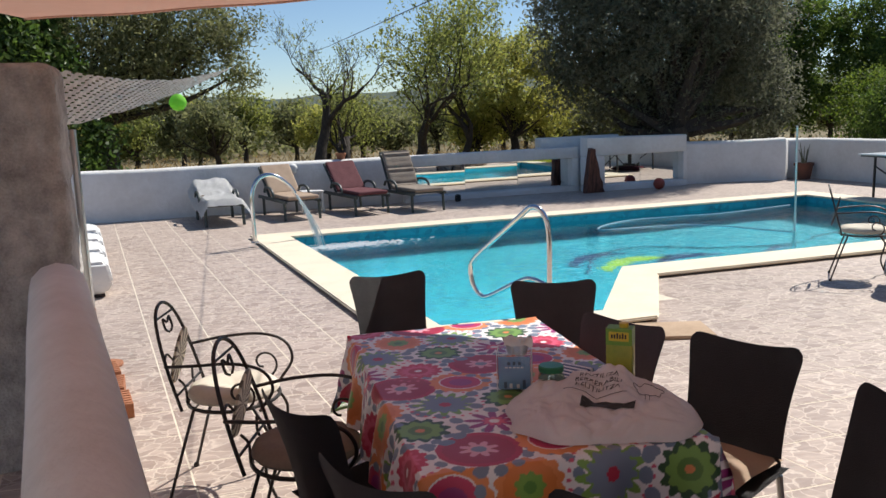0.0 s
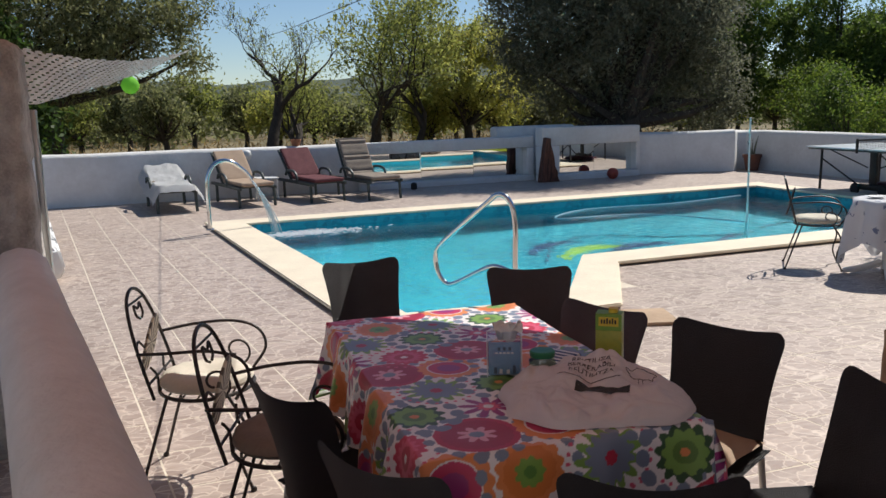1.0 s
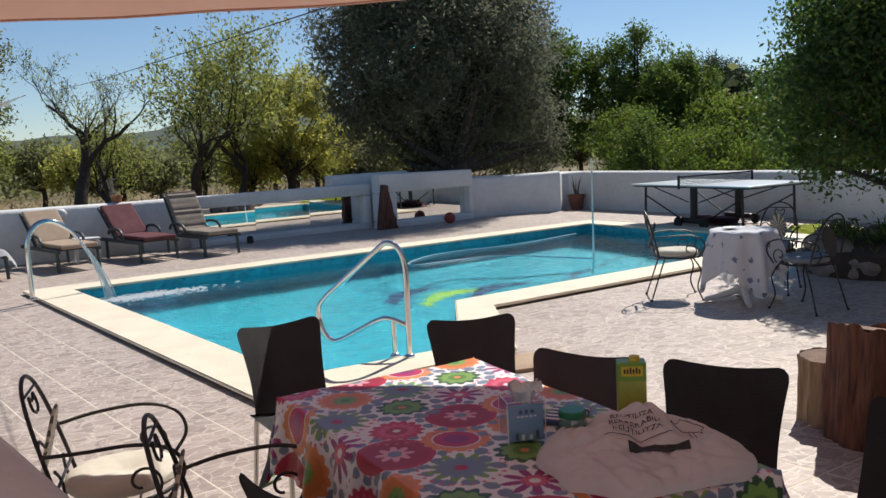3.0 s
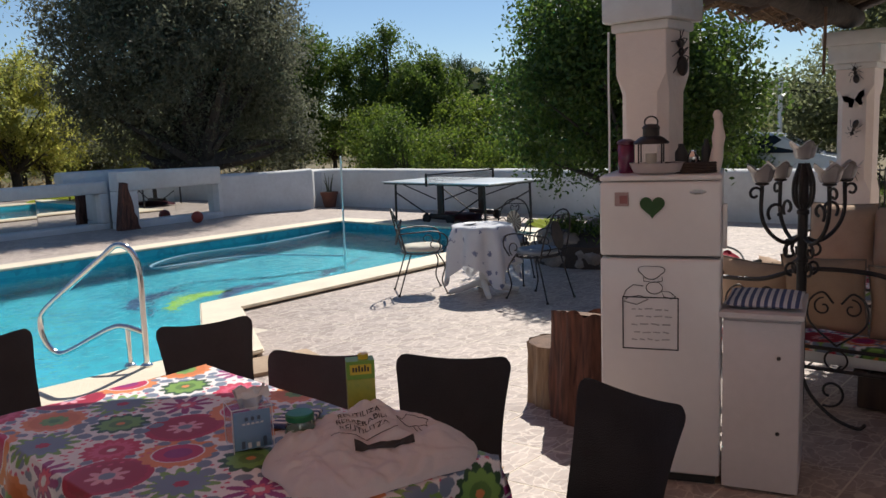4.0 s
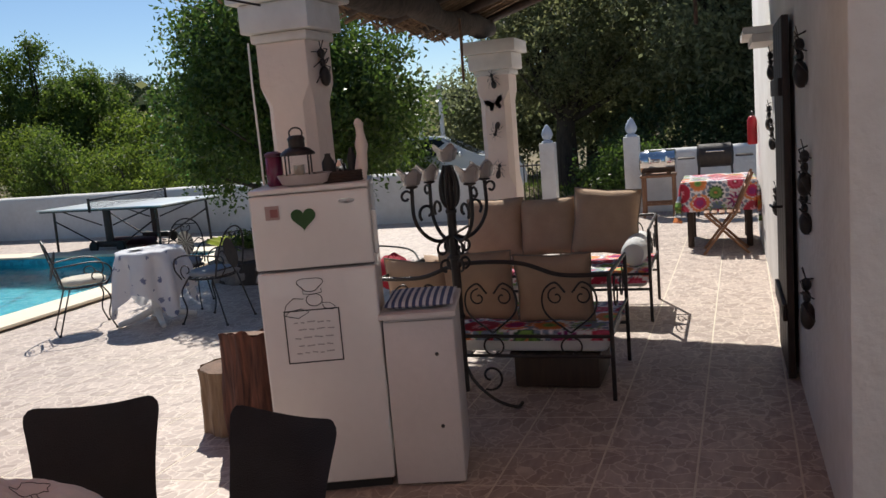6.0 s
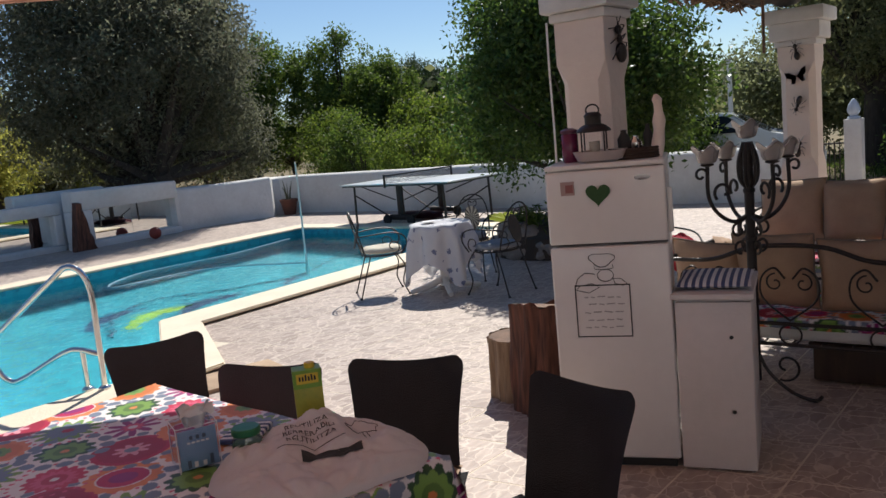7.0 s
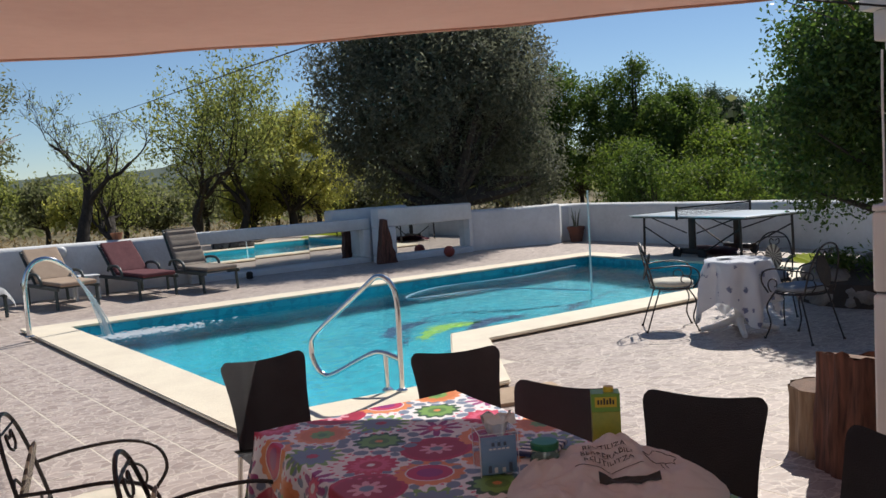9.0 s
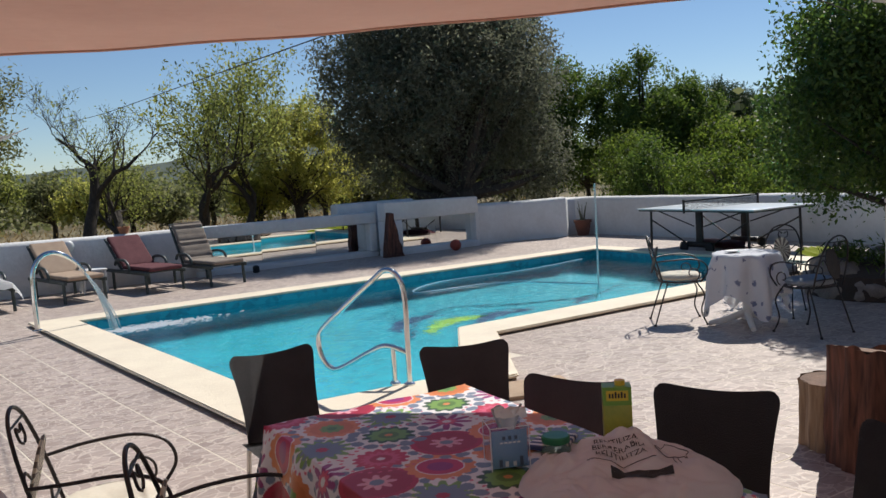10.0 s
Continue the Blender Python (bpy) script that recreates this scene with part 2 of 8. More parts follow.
def wood_material(name, color, color2, scale=3.0, rough=0.6, axis=(1, 1, 8), bump=0.5):
    """Wood with grain drawn out along one axis of the object."""
    m = bpy.data.materials.new(name)
    m.use_nodes = True
    N, L = m.node_tree.nodes, m.node_tree.links
    b = N["Principled BSDF"]
    b.inputs["Roughness"].default_value = rough
    tc = N.new("ShaderNodeTexCoord")
    mp = N.new("ShaderNodeMapping")
    mp.inputs["Scale"].default_value = tuple(scale * 8 / a for a in axis)
    L.new(tc.outputs["Object"], mp.inputs["Vector"])
    n1 = N.new("ShaderNodeTexNoise")
    n1.inputs["Scale"].default_value = 1.0
    n1.inputs["Detail"].default_value = 8
    n1.inputs["Distortion"].default_value = 0.4
    L.new(mp.outputs[0], n1.inputs["Vector"])
    mr = N.new("ShaderNodeMapRange")
    mr.inputs["From Min"].default_value = 0.3
    mr.inputs["From Max"].default_value = 0.7
    L.new(n1.outputs["Fac"], mr.inputs["Value"])
    mix = N.new("ShaderNodeMix")
    mix.data_type = 'RGBA'
    mix.inputs["A"].default_value = (*color, 1)
    mix.inputs["B"].default_value = (*color2, 1)
    L.new(mr.outputs[0], mix.inputs["Factor"])
    L.new(mix.outputs["Result"], b.inputs["Base Color"])
    bp = N.new("ShaderNodeBump")
    bp.inputs["Strength"].default_value = bump
    bp.inputs["Distance"].default_value = 0.01
    L.new(n1.outputs["Fac"], bp.inputs["Height"])
    L.new(bp.outputs[0], b.inputs["Normal"])
    return m


def mirror_material():
    m = bpy.data.materials.new("mirror_glass")
    m.use_nodes = True
    b = m.node_tree.nodes["Principled BSDF"]
    b.inputs["Base Color"].default_value = (0.82, 0.85, 0.84, 1)
    b.inputs["Metallic"].default_value = 1.0
    b.inputs["Roughness"].default_value = 0.015
    return m


M_TILE = tile_material()
M_GROUT = material("grout", (0.72, 0.64, 0.52), 0.9, scale=12, bump=0.3)
M_COPING = material("coping_stone", (0.80, 0.70, 0.53), 0.7, color2=(0.68, 0.58, 0.44), scale=2.5, bump=0.25, bump_scale=50)
M_RISER = material("shaded_riser", (0.10, 0.075, 0.058), 0.9, color2=(0.06, 0.045, 0.035), scale=8)
M_LINING = pool_lining_material()
M_WATER = water_material()
M_WALL = material("white_limewash", (0.78, 0.77, 0.75), 0.9, color2=(0.62, 0.60, 0.57), scale=1.3, detail=8, bump=0.5, bump_scale=18)
M_PILLAR = material("pinkish_limewash", (0.80, 0.70, 0.63), 0.9, color2=(0.72, 0.62, 0.56), scale=2, bump=0.3, bump_scale=20)
M_RENDER = material("rough_grey_render", (0.50, 0.475, 0.445), 0.95, color2=(0.22, 0.21, 0.20), scale=9, detail=10, bump=1.0, bump_scale=30)
M_MIRROR = mirror_material()
M_STEEL = material("polished_steel", (0.75, 0.75, 0.74), 0.12, metal=1.0, scale=3)
M_IRON = material("wrought_iron", (0.022, 0.021, 0.022), 0.45, metal=0.3, color2=(0.045, 0.035, 0.03), scale=20, bump=0.2)
M_BLACKRESIN = material("black_resin", (0.030, 0.028, 0.031), 0.55, color2=(0.045, 0.042, 0.046), scale=8, bump=0.5, bump_scale=260)
M_ALU = material("brushed_aluminium", (0.62, 0.61, 0.59), 0.35, metal=1.0, scale=9)
M_WHITEPLASTIC = material("white_plastic", (0.80, 0.79, 0.76), 0.4, color2=(0.72, 0.71, 0.68), scale=4)
M_FRIDGE = material("white_enamel", (0.74, 0.71, 0.70), 0.3, color2=(0.68, 0.65, 0.64), scale=2.5, coat=0.3)
M_CABINET = material("white_painted_board", (0.66, 0.61, 0.60), 0.55, color2=(0.58, 0.54, 0.53), scale=3, bump=0.1)
M_RUBBER = material("dark_rubber", (0.02, 0.02, 0.02), 0.7)
M_CREAM = cloth_material("cream_cushion", (0.74, 0.69, 0.58), (0.62, 0.57, 0.47), 0.1)
M_GREYPAD = cloth_material("grey_blue_pad", (0.30, 0.32, 0.34), (0.24, 0.26, 0.28), 0.05)
M_WHITECLOTH = cloth_material("white_towel", (0.80, 0.80, 0.79), (0.70, 0.70, 0.70), 0.15)
M_BEIGECLOTH = cloth_material("beige_canvas", (0.43, 0.32, 0.23), (0.36, 0.26, 0.19), 0.06)
M_MAROON = cloth_material("maroon_canvas", (0.15, 0.055, 0.06), (0.11, 0.04, 0.045), 0.04)
M_TAUPE = cloth_material("taupe_canvas", (0.30, 0.25, 0.20), (0.22, 0.18, 0.15), 0.05)
M_GREENFRAME = material("dark_green_plastic", (0.035, 0.05, 0.045), 0.5, color2=(0.05, 0.06, 0.055), scale=10)
M_SAIL = cloth_material("salmon_awning", (0.68, 0.41, 0.32), (0.61, 0.35, 0.27), 0.17, scale=1.5, weave=400)
M_NET = cloth_material("grey_shade_net", (0.68, 0.64, 0.58), (0.44, 0.41, 0.37), 0.45, scale=22, weave=90)
M_CANE = material("reed_thatch", (0.26, 0.17, 0.10), 0.9, color2=(0.12, 0.08, 0.05), scale=9, bump=0.8, island=0.35)
M_BARK = wood_material("grey_bark", (0.075, 0.06, 0.048), (0.03, 0.024, 0.02), 3, 0.95, (1, 1, 5), 1.0)
M_LOGBARK = wood_material("reddish_bark", (0.19, 0.08, 0.052), (0.04, 0.018, 0.014), 4.5, 0.9, (1, 1, 9), 1.0)
M_LOGWOOD = wood_material("stripped_log", (0.38, 0.27, 0.17), (0.20, 0.13, 0.08), 4.5, 0.8, (1, 1, 9), 0.6)
M_CUTWOOD = material("sawn_end_grain", (0.22, 0.13, 0.085), 0.85, color2=(0.10, 0.06, 0.04), scale=9, bump=0.4)
M_TEAK = wood_material("teak", (0.30, 0.15, 0.075), (0.17, 0.08, 0.04), 3.0, 0.55, (1, 1, 7), 0.3)
M_DARKWOOD = wood_material("dark_stained_wood", (0.055, 0.033, 0.023), (0.025, 0.015, 0.011), 3.0, 0.6, (1, 1, 7), 0.4)
M_TERRA = material("terracotta", (0.40, 0.17, 0.085), 0.85, color2=(0.30, 0.12, 0.06), scale=7, bump=0.4)
M_DARKTERRA = material("dark_terracotta", (0.20, 0.075, 0.045), 0.9, color2=(0.11, 0.05, 0.035), scale=6, bump=0.5)
M_FIELD = material("dry_field", (0.22, 0.165, 0.085), 0.95, color2=(0.11, 0.10, 0.045), scale=0.35, detail=10, bump=0.8, bump_scale=6)
M_HILL = material("wooded_hill", (0.045, 0.065, 0.045), 0.95, color2=(0.09, 0.11, 0.085), scale=0.02, detail=10)
M_STONE = material("field_stone", (0.31, 0.26, 0.21), 0.9, color2=(0.15, 0.125, 0.105), scale=6, bump=0.8, bump_scale=30, island=0.2)
M_TTBLUE = material("grey_blue_tabletop", (0.62, 0.66, 0.68), 0.3, color2=(0.52, 0.56, 0.58), scale=3)
M_OLIVE = leaf_material("olive_leaf", (0.092, 0.096, 0.068), (0.185, 0.19, 0.132), 0.46, 0.55)
M_CAROB = leaf_material("carob_leaf", (0.10, 0.115, 0.065), (0.23, 0.25, 0.14), 0.48)
M_ALMOND = leaf_material("almond_leaf", (0.12, 0.145, 0.045), (0.30, 0.31, 0.11), 0.55)
M_YELLOWING = leaf_material("yellowing_leaf", (0.20, 0.22, 0.06), (0.46, 0.43, 0.15), 0.55)
M_CITRUS = leaf_material("citrus_leaf", (0.032, 0.060, 0.020), (0.115, 0.17, 0.045), 0.40, 0.40)
M_FIG = leaf_material("bright_green_leaf", (0.045, 0.080, 0.022), (0.155, 0.205, 0.055), 0.45)
M_LIGHTFIG = leaf_material("yellow_green_leaf", (0.05, 0.085, 0.022), (0.18, 0.225, 0.055), 0.5)
M_PINE = leaf_material("pine_needle", (0.028, 0.050, 0.024), (0.075, 0.105, 0.045), 0.2)
M_SCRUB = leaf_material("scrub_leaf", (0.085, 0.10, 0.045), (0.25, 0.25, 0.13), 0.5)
M_DRYGRASS = leaf_material("dry_grass", (0.20, 0.13, 0.06), (0.42, 0.31, 0.15), 0.3)


# ---- mesh helpers ----
def finish(bm, name):
    me = bpy.data.meshes.new(name)
    bmesh.ops.recalc_face_normals(bm, faces=bm.faces)
    bm.to_mesh(me)
    bm.free()
    return me


def part(name, bm, mat, parent=None, label="", smooth=True, angle=40):
    """Links a bmesh as one mesh object, under a thing or a part if one is given."""
    me = finish(bm, name)
    me.materials.append(mat)
    if smooth:
        me.shade_smooth()
        me.set_sharp_from_angle(angle=radians(angle))
    ob = new(name, me)
    if parent is not None:
        ob.parent = parent
    if label:
        ob["label"] = label
    return ob


def empty(name, m=None, label="", category="", group=""):
    ob = new(name)
    ob.empty_display_size = 0.1
    if m is not None:
        ob.matrix_world = m
    return tagged(ob, label, category, group)


def box(bm, c, s, bevel=0.0, m=None, segs=2):
    r = bmesh.ops.create_cube(bm, size=1.0)
    vs = r["verts"]
    bmesh.ops.scale(bm, vec=s, verts=vs)
    if bevel:
        es = list({e for v in vs for e in v.link_edges})
        rb = bmesh.ops.bevel(bm, geom=es, offset=bevel, segments=segs, affect='EDGES', profile=0.5)
        vs = list({v for f in rb["faces"] for v in f.verts} | {v for v in vs if v.is_valid})
        todo, seen = list(vs), set(vs)
        while todo:
            v = todo.pop()
            for e in v.link_edges:
                o = e.other_vert(v)
                if o not in seen:
                    seen.add(o)
                    todo.append(o)
        vs = list(seen)
    mat = Matrix.Translation(c)
    if m is not None:
        mat = mat @ m
    bmesh.ops.transform(bm, matrix=mat, verts=vs)
    return vs


def tube(bm, pts, r, seg=8, closed=False, caps=True):
    """A round bar along a line of points; r is one radius or one for each point."""
    pts = [Vector(p) for p in pts]
    n = len(pts)
    rs = r if isinstance(r, (list, tuple)) else [r] * n
    rings = []
    ref = None
    for i, p in enumerate(pts):
        a = pts[i - 1] if (i > 0 or closed) else p
        b = pts[(i + 1) % n] if (i < n - 1 or closed) else p
        d = (b - a)
        d = d.normalized() if d.length > 1e-9 else Vector((0, 0, 1))
        if ref is None:
            ref = d.orthogonal().normalized()
        else:
            ref = (ref - d * ref.dot(d))
            ref = ref.normalized() if ref.length > 1e-6 else d.orthogonal().normalized()
        o = d.cross(ref)
        rings.append([bm.verts.new(p + (ref * math.cos(2 * math.pi * k / seg) + o * math.sin(2 * math.pi * k / seg)) * rs[i]) for k in range(seg)])
    m = n if closed else n - 1
    for i in range(m):
        A, B = rings[i], rings[(i + 1) % n]
        for k in range(seg):
            bm.faces.new((A[k], A[(k + 1) % seg], B[(k + 1) % seg], B[k]))
    if caps and not closed:
        bm.faces.new(rings[0][::-1])
        bm.faces.new(rings[-1])


def curve_pts(ctrl, n=8):
    """Catmull-Rom points through the given ones."""
    P = [Vector(p) for p in ctrl]
    P = [P[0] * 2 - P[1]] + P + [P[-1] * 2 - P[-2]]
    out = []
    for i in range(1, len(P) - 2):
        a, b, c, d = P[i - 1:i + 3]
        for k in range(n):
            t = k / n
            out.append(0.5 * ((2 * b) + (c - a) * t + (2 * a - 5 * b + 4 * c - d) * t * t + (3 * b - a - 3 * c + d) * t ** 3))
    out.append(P[-2])
    return out


def spiral(c, u, v, r0, r1, a0, a1, n=18):
    """A scroll in the plane of u and v."""
    c, u, v = Vector(c), Vector(u), Vector(v)
    return [c + (u * math.cos(a0 + (a1 - a0) * k / n) + v * math.sin(a0 + (a1 - a0) * k / n)) * (r0 + (r1 - r0) * k / n) for k in range(n + 1)]


def lathe(bm, prof, seg=24, m=None):
    """A turned shape from a profile of (radius, height)."""
    rings = []
    for r, z in prof:
        rings.append([bm.verts.new((r * math.cos(2 * math.pi * k / seg), r * math.sin(2 * math.pi * k / seg), z)) for k in range(seg)])
    for A, B in zip(rings, rings[1:]):
        for k in range(seg):
            bm.faces.new((A[k], A[(k + 1) % seg], B[(k + 1) % seg], B[k]))
    if prof[0][0] > 1e-4:
        bm.faces.new(rings[0][::-1])
    if prof[-1][0] > 1e-4:
        bm.faces.new(rings[-1])
    if m is not None:
        bmesh.ops.transform(bm, matrix=m, verts=[v for R in rings for v in R])


def prism(bm, poly, z0, z1):
    """An upright block over a flat outline."""
    lo = [bm.verts.new((x, y, z0)) for x, y in poly]
    hi = [bm.verts.new((x, y, z1)) for x, y in poly]
    n = len(poly)
    bm.faces.new(hi)
    bm.faces.new(lo[::-1])
    for k in range(n):
        bm.faces.new((lo[k], lo[(k + 1) % n], hi[(k + 1) % n], hi[k]))


def grid_sheet(bm, f, nu, nv):
    """A sheet of quads; f(u, v) gives a place for u and v from 0 to 1."""
    V = [[bm.verts.new(f(i / nu, j / nv)) for j in range(nv + 1)] for i in range(nu + 1)]
    for i in range(nu):
        for j in range(nv):
            bm.faces.new((V[i][j], V[i + 1][j], V[i + 1][j + 1], V[i][j + 1]))
    return V


def thicken(bm, d):
    bmesh.ops.solidify(bm, geom=list(bm.faces), thickness=d)


def pillow(bm, w, h, t, m=None, n=14, seed=0):
    """A stuffed cushion, w by h and t thick at the middle, in the xz plane."""
    vs = []
    rnd = random.Random(seed)
    px, py = rnd.random() * 9, rnd.random() * 9
    sides = []
    for sgn in (1, -1):
        V = []
        for i in range(n + 1):
            row = []
            for j in range(n + 1):
                u, v = 2 * i / n - 1, 2 * j / n - 1
                e = max(0.0, (1 - abs(u) ** 3.2) * (1 - abs(v) ** 3.2)) ** 0.55
                pin = 1 - 0.07 * (1 - abs(v)) * abs(u) ** 4
                pin2 = 1 - 0.07 * (1 - abs(u)) * abs(v) ** 4
                wob = 0.16 * noise.noise((u * 1.6 + px, v * 1.6 + py, sgn))
                row.append(bm.verts.new((u * w / 2 * pin, sgn * t / 2 * e * (1 + wob), v * h / 2 * pin2)))
            V.append(row)
        for i in range(n):
            for j in range(n):
                bm.faces.new((V[i][j], V[i + 1][j], V[i + 1][j + 1], V[i][j + 1]))
        vs += [v for r in V for v in r]
    bmesh.ops.remove_doubles(bm, verts=vs, dist=1e-4)
    vs = [v for v in vs if v.is_valid]
    if m is not None:
        bmesh.ops.transform(bm, matrix=m, verts=vs)


def leaves_mesh(name, P, size, mat, parent, rng, droop=0.0, aspect=0.45, fold=0.25):
    """Many small folded leaves, one at each place of P; size is one number or one for each."""
    n = len(P)
    d = rng.normal(size=(n, 3))
    d[:, 2] -= droop
    d /= np.linalg.norm(d, axis=1)[:, None]
    o = np.cross(d, rng.normal(size=(n, 3)))
    o /= np.linalg.norm(o, axis=1)[:, None] + 1e-9
    w = np.cross(d, o)
    s = (np.ones(n) * size * rng.uniform(0.65, 1.3, n))[:, None]
    base, tip = P - d * s * 0.5, P + d * s * 0.5
    l = P + o * s * aspect * 0.5 + w * s * fold * 0.3
    r = P - o * s * aspect * 0.5 + w * s * fold * 0.3
    V = np.stack([base, r, tip, l], 1).reshape(-1, 3)
    F = np.arange(4 * n).reshape(n, 4)
    me = bpy.data.meshes.new(name)
    me.vertices.add(4 * n)
    me.vertices.foreach_set("co", V.ravel().astype(np.float32))
    me.loops.add(4 * n)
    me.loops.foreach_set("vertex_index", F.ravel().astype(np.int32))
    me.polygons.add(n)
    me.polygons.foreach_set("loop_start", (np.arange(n) * 4).astype(np.int32))
    me.polygons.foreach_set("loop_total", np.full(n, 4, np.int32))
    me.update(calc_edges=True)
    me.materials.append(mat)
    ob = new(name, me)
    if parent is not None:
        ob.parent = parent
    return ob


def branch_tree(rng, base, height, lean=(0, 0), r0=0.12, levels=4, spread=0.75, first=0.35, up=0.25, kids=3, crook=0.16, ratio=(0.55, 0.8)):
    """Tapered limbs that fork from a trunk. Gives the limbs, as lines with radii, and the twigs' ends."""
    limbs, tips = [], []

    def grow(p, d, length, r, level):
        n = 5
        pts, rs = [p], [r]
        for i in range(n):
            d = (d + Vector(rng.normal(size=3)) * crook + Vector((0, 0, up * 0.25))).normalized()
            p = p + d * (length / n)
            pts.append(p)
            rs.append(r * (1 - 0.5 * (i + 1) / n))
        limbs.append((pts, rs, level))
        if level >= levels - 1:
            for q in pts[1:]:
                tips.append((q, d))
        if level >= levels:
            tips.append((pts[-1], d))
            tips.append((pts[-3], d))
            return
        if level >= levels - 1:
            tips.append((pts[-1], d))
        k = kids + (1 if rng.random() < 0.4 else 0)
        for j in range(k):
            f = 1.0 if j == 0 else rng.uniform(0.35, 0.95)
            i = min(n, max(1, int(round(f * n))))
            side = Vector(rng.normal(size=3))
            side = (side - d * side.dot(d)).normalized()
            nd = (d * (1 - spread * rng.uniform(0.5, 1.0)) + side * spread + Vector((0, 0, up))).normalized()
            grow(pts[i], nd, length * rng.uniform(*ratio), rs[i] * rng.uniform(0.55, 0.75), level + 1)

    grow(Vector(base), Vector((lean[0], lean[1], 1)).normalized(), height * first, r0, 0)
    return limbs, tips


def limbs_object(limbs, mat, parent, least=0.004):
    bm = bmesh.new()
    for pts, rs, level in limbs:
        seg = 9 if level == 0 else (6 if level == 1 else 4)
        rs = list(rs)
        if level == 0:
            rs[0] *= 1.5
        tube(bm, pts, [max(least, r) for r in rs], seg, caps=False)
    return part("trunk", bm, mat, parent)


def airy_tree(name, label, base, height, mat, seed, leaves=3500, leaf=0.085, lean=(0, 0), r0=0.12, levels=4, spread=0.7,
              cluster=0.22, up=0.25, first=0.35, kids=3, bark=None, crook=0.16, droop=0.3, category="tree", ratio=(0.55, 0.8)):
    rng = np.random.default_rng(seed)
    root = empty(name, Matrix.Translation(base), label, category)
    limbs, tips = branch_tree(rng, (0, 0, 0), height, lean, r0, levels, spread, first, up, kids, crook, ratio)
    limbs_object(limbs, bark or M_BARK, root)
    if leaves:
        T = np.array([p for p, d in tips])
        idx = rng.integers(0, len(T), leaves)
        P = T[idx] + rng.normal(size=(leaves, 3)) * cluster
        leaves_mesh("crown", P, leaf, mat, root, rng, droop)
    return root


def dense_tree(name, label, base, blobs, mat, seed, leaves=20000, leaf=0.12, r0=0.25, trunk_h=1.5, clumps=260, clump_r=0.35,
               droop=0.2, aspect=0.45, category="tree", shell=0.55, parent_trunk=True):
    """A thick crown: clumps of leaves spread through overlapping rounded masses, with gaps and an uneven edge."""
    rng = np.random.default_rng(seed)
    root = empty(name, Matrix.Translation(base), label, category)
    W = np.array([b[3] * b[4] * b[5] for b in blobs])
    C = np.array([b[:3] for b in blobs], float)
    R = np.array([b[3:6] for b in blobs], float)
    which = rng.choice(len(blobs), clumps, p=W / W.sum())
    d = rng.normal(size=(clumps, 3))
    d /= np.linalg.norm(d, axis=1)[:, None]
    rad = rng.uniform(shell, 1.06, clumps) ** 0.8
    K = C[which] + d * R[which] * rad[:, None]
    if parent_trunk:
        bm = bmesh.new()
        top = Vector(C.mean(0))
        fork = Vector((0, 0, trunk_h))
        tube(bm, curve_pts([(0, 0, -0.2), (0.08, 0.03, trunk_h * 0.5), fork], 4), [r0 * (1.5 - 0.5 * i / 8) for i in range(9)], 10, caps=False)
        for q in rng.choice(clumps, min(clumps, 34), replace=False):
            e = Vector(K[q])
            mid = fork.lerp(e, 0.5) + Vector(rng.normal(size=3)) * 0.18
            pts = curve_pts([fork - Vector((0, 0, 0.15)), mid, e], 4)
            tube(bm, pts, [r0 * 0.5 * (1 - 0.9 * i / (len(pts) - 1)) for i in range(len(pts))], 5, caps=False)
        part("trunk", bm, M_BARK, root)
    idx = rng.integers(0, clumps, leaves)
    v = rng.normal(size=(leaves, 3))
    P = K[idx] + v * clump_r * rng.uniform(0.6, 1.2, clumps)[idx][:, None] * 0.6
    P[:, 2] = np.maximum(P[:, 2], 0.02 - base[2] if len(base) > 2 else 0.02)
    leaves_mesh("crown", P, leaf, mat, root, rng, droop, aspect)
    return root


# ---- ground, patio, pool ----
def ring_sheet(name, outer, inner, z, mat, cuts=0):
    """A flat sheet with a hole."""
    bm = bmesh.new()
    edges = []
    for loop in (outer, inner):
        vs = [bm.verts.new((x, y, z)) for x, y in loop]
        edges += [bm.edges.new((vs[k], vs[(k + 1) % len(vs)])) for k in range(len(vs))]
    bmesh.ops.triangle_fill(bm, use_beauty=True, use_dissolve=False, edges=edges)
    for f in bm.faces:
        if f.normal.z < 0:
            f.normal_flip()
    me = bpy.data.meshes.new(name)
    bm.to_mesh(me)
    bm.free()
    me.materials.append(mat)
    return new(name, me)


PATIO = [(-4.6, -3.2), (13.75, -3.2), (13.75, 15.9), (-4.6, 15.9)]
POOL_IN = [(1.6, 11.47), (1.86, 8.2), (2.04, 5.47), (3.40, 5.35), (4.50, 7.0), (10.67, 6.98), (10.67, 11.47)]
POOL_OUT = [(1.04, 11.97), (1.34, 8.2), (1.60, 5.0), (3.70, 4.97), (4.62, 6.47), (11.16, 6.45), (11.16, 11.97)]
ground = ring_sheet("ground", [(-2500, -2500), (2500, -2500), (2500, 2500), (-2500, 2500)], PATIO, -0.06, M_FIELD)
tagged(ground, "dry yellow field of grass and bare earth", "ground", kind="structure")
floor = ring_sheet("floor", PATIO, POOL_IN, -0.001, M_GROUT)
tagged(floor, "patio paved with beige stoneware tiles, pale joints", "floor", kind="structure")

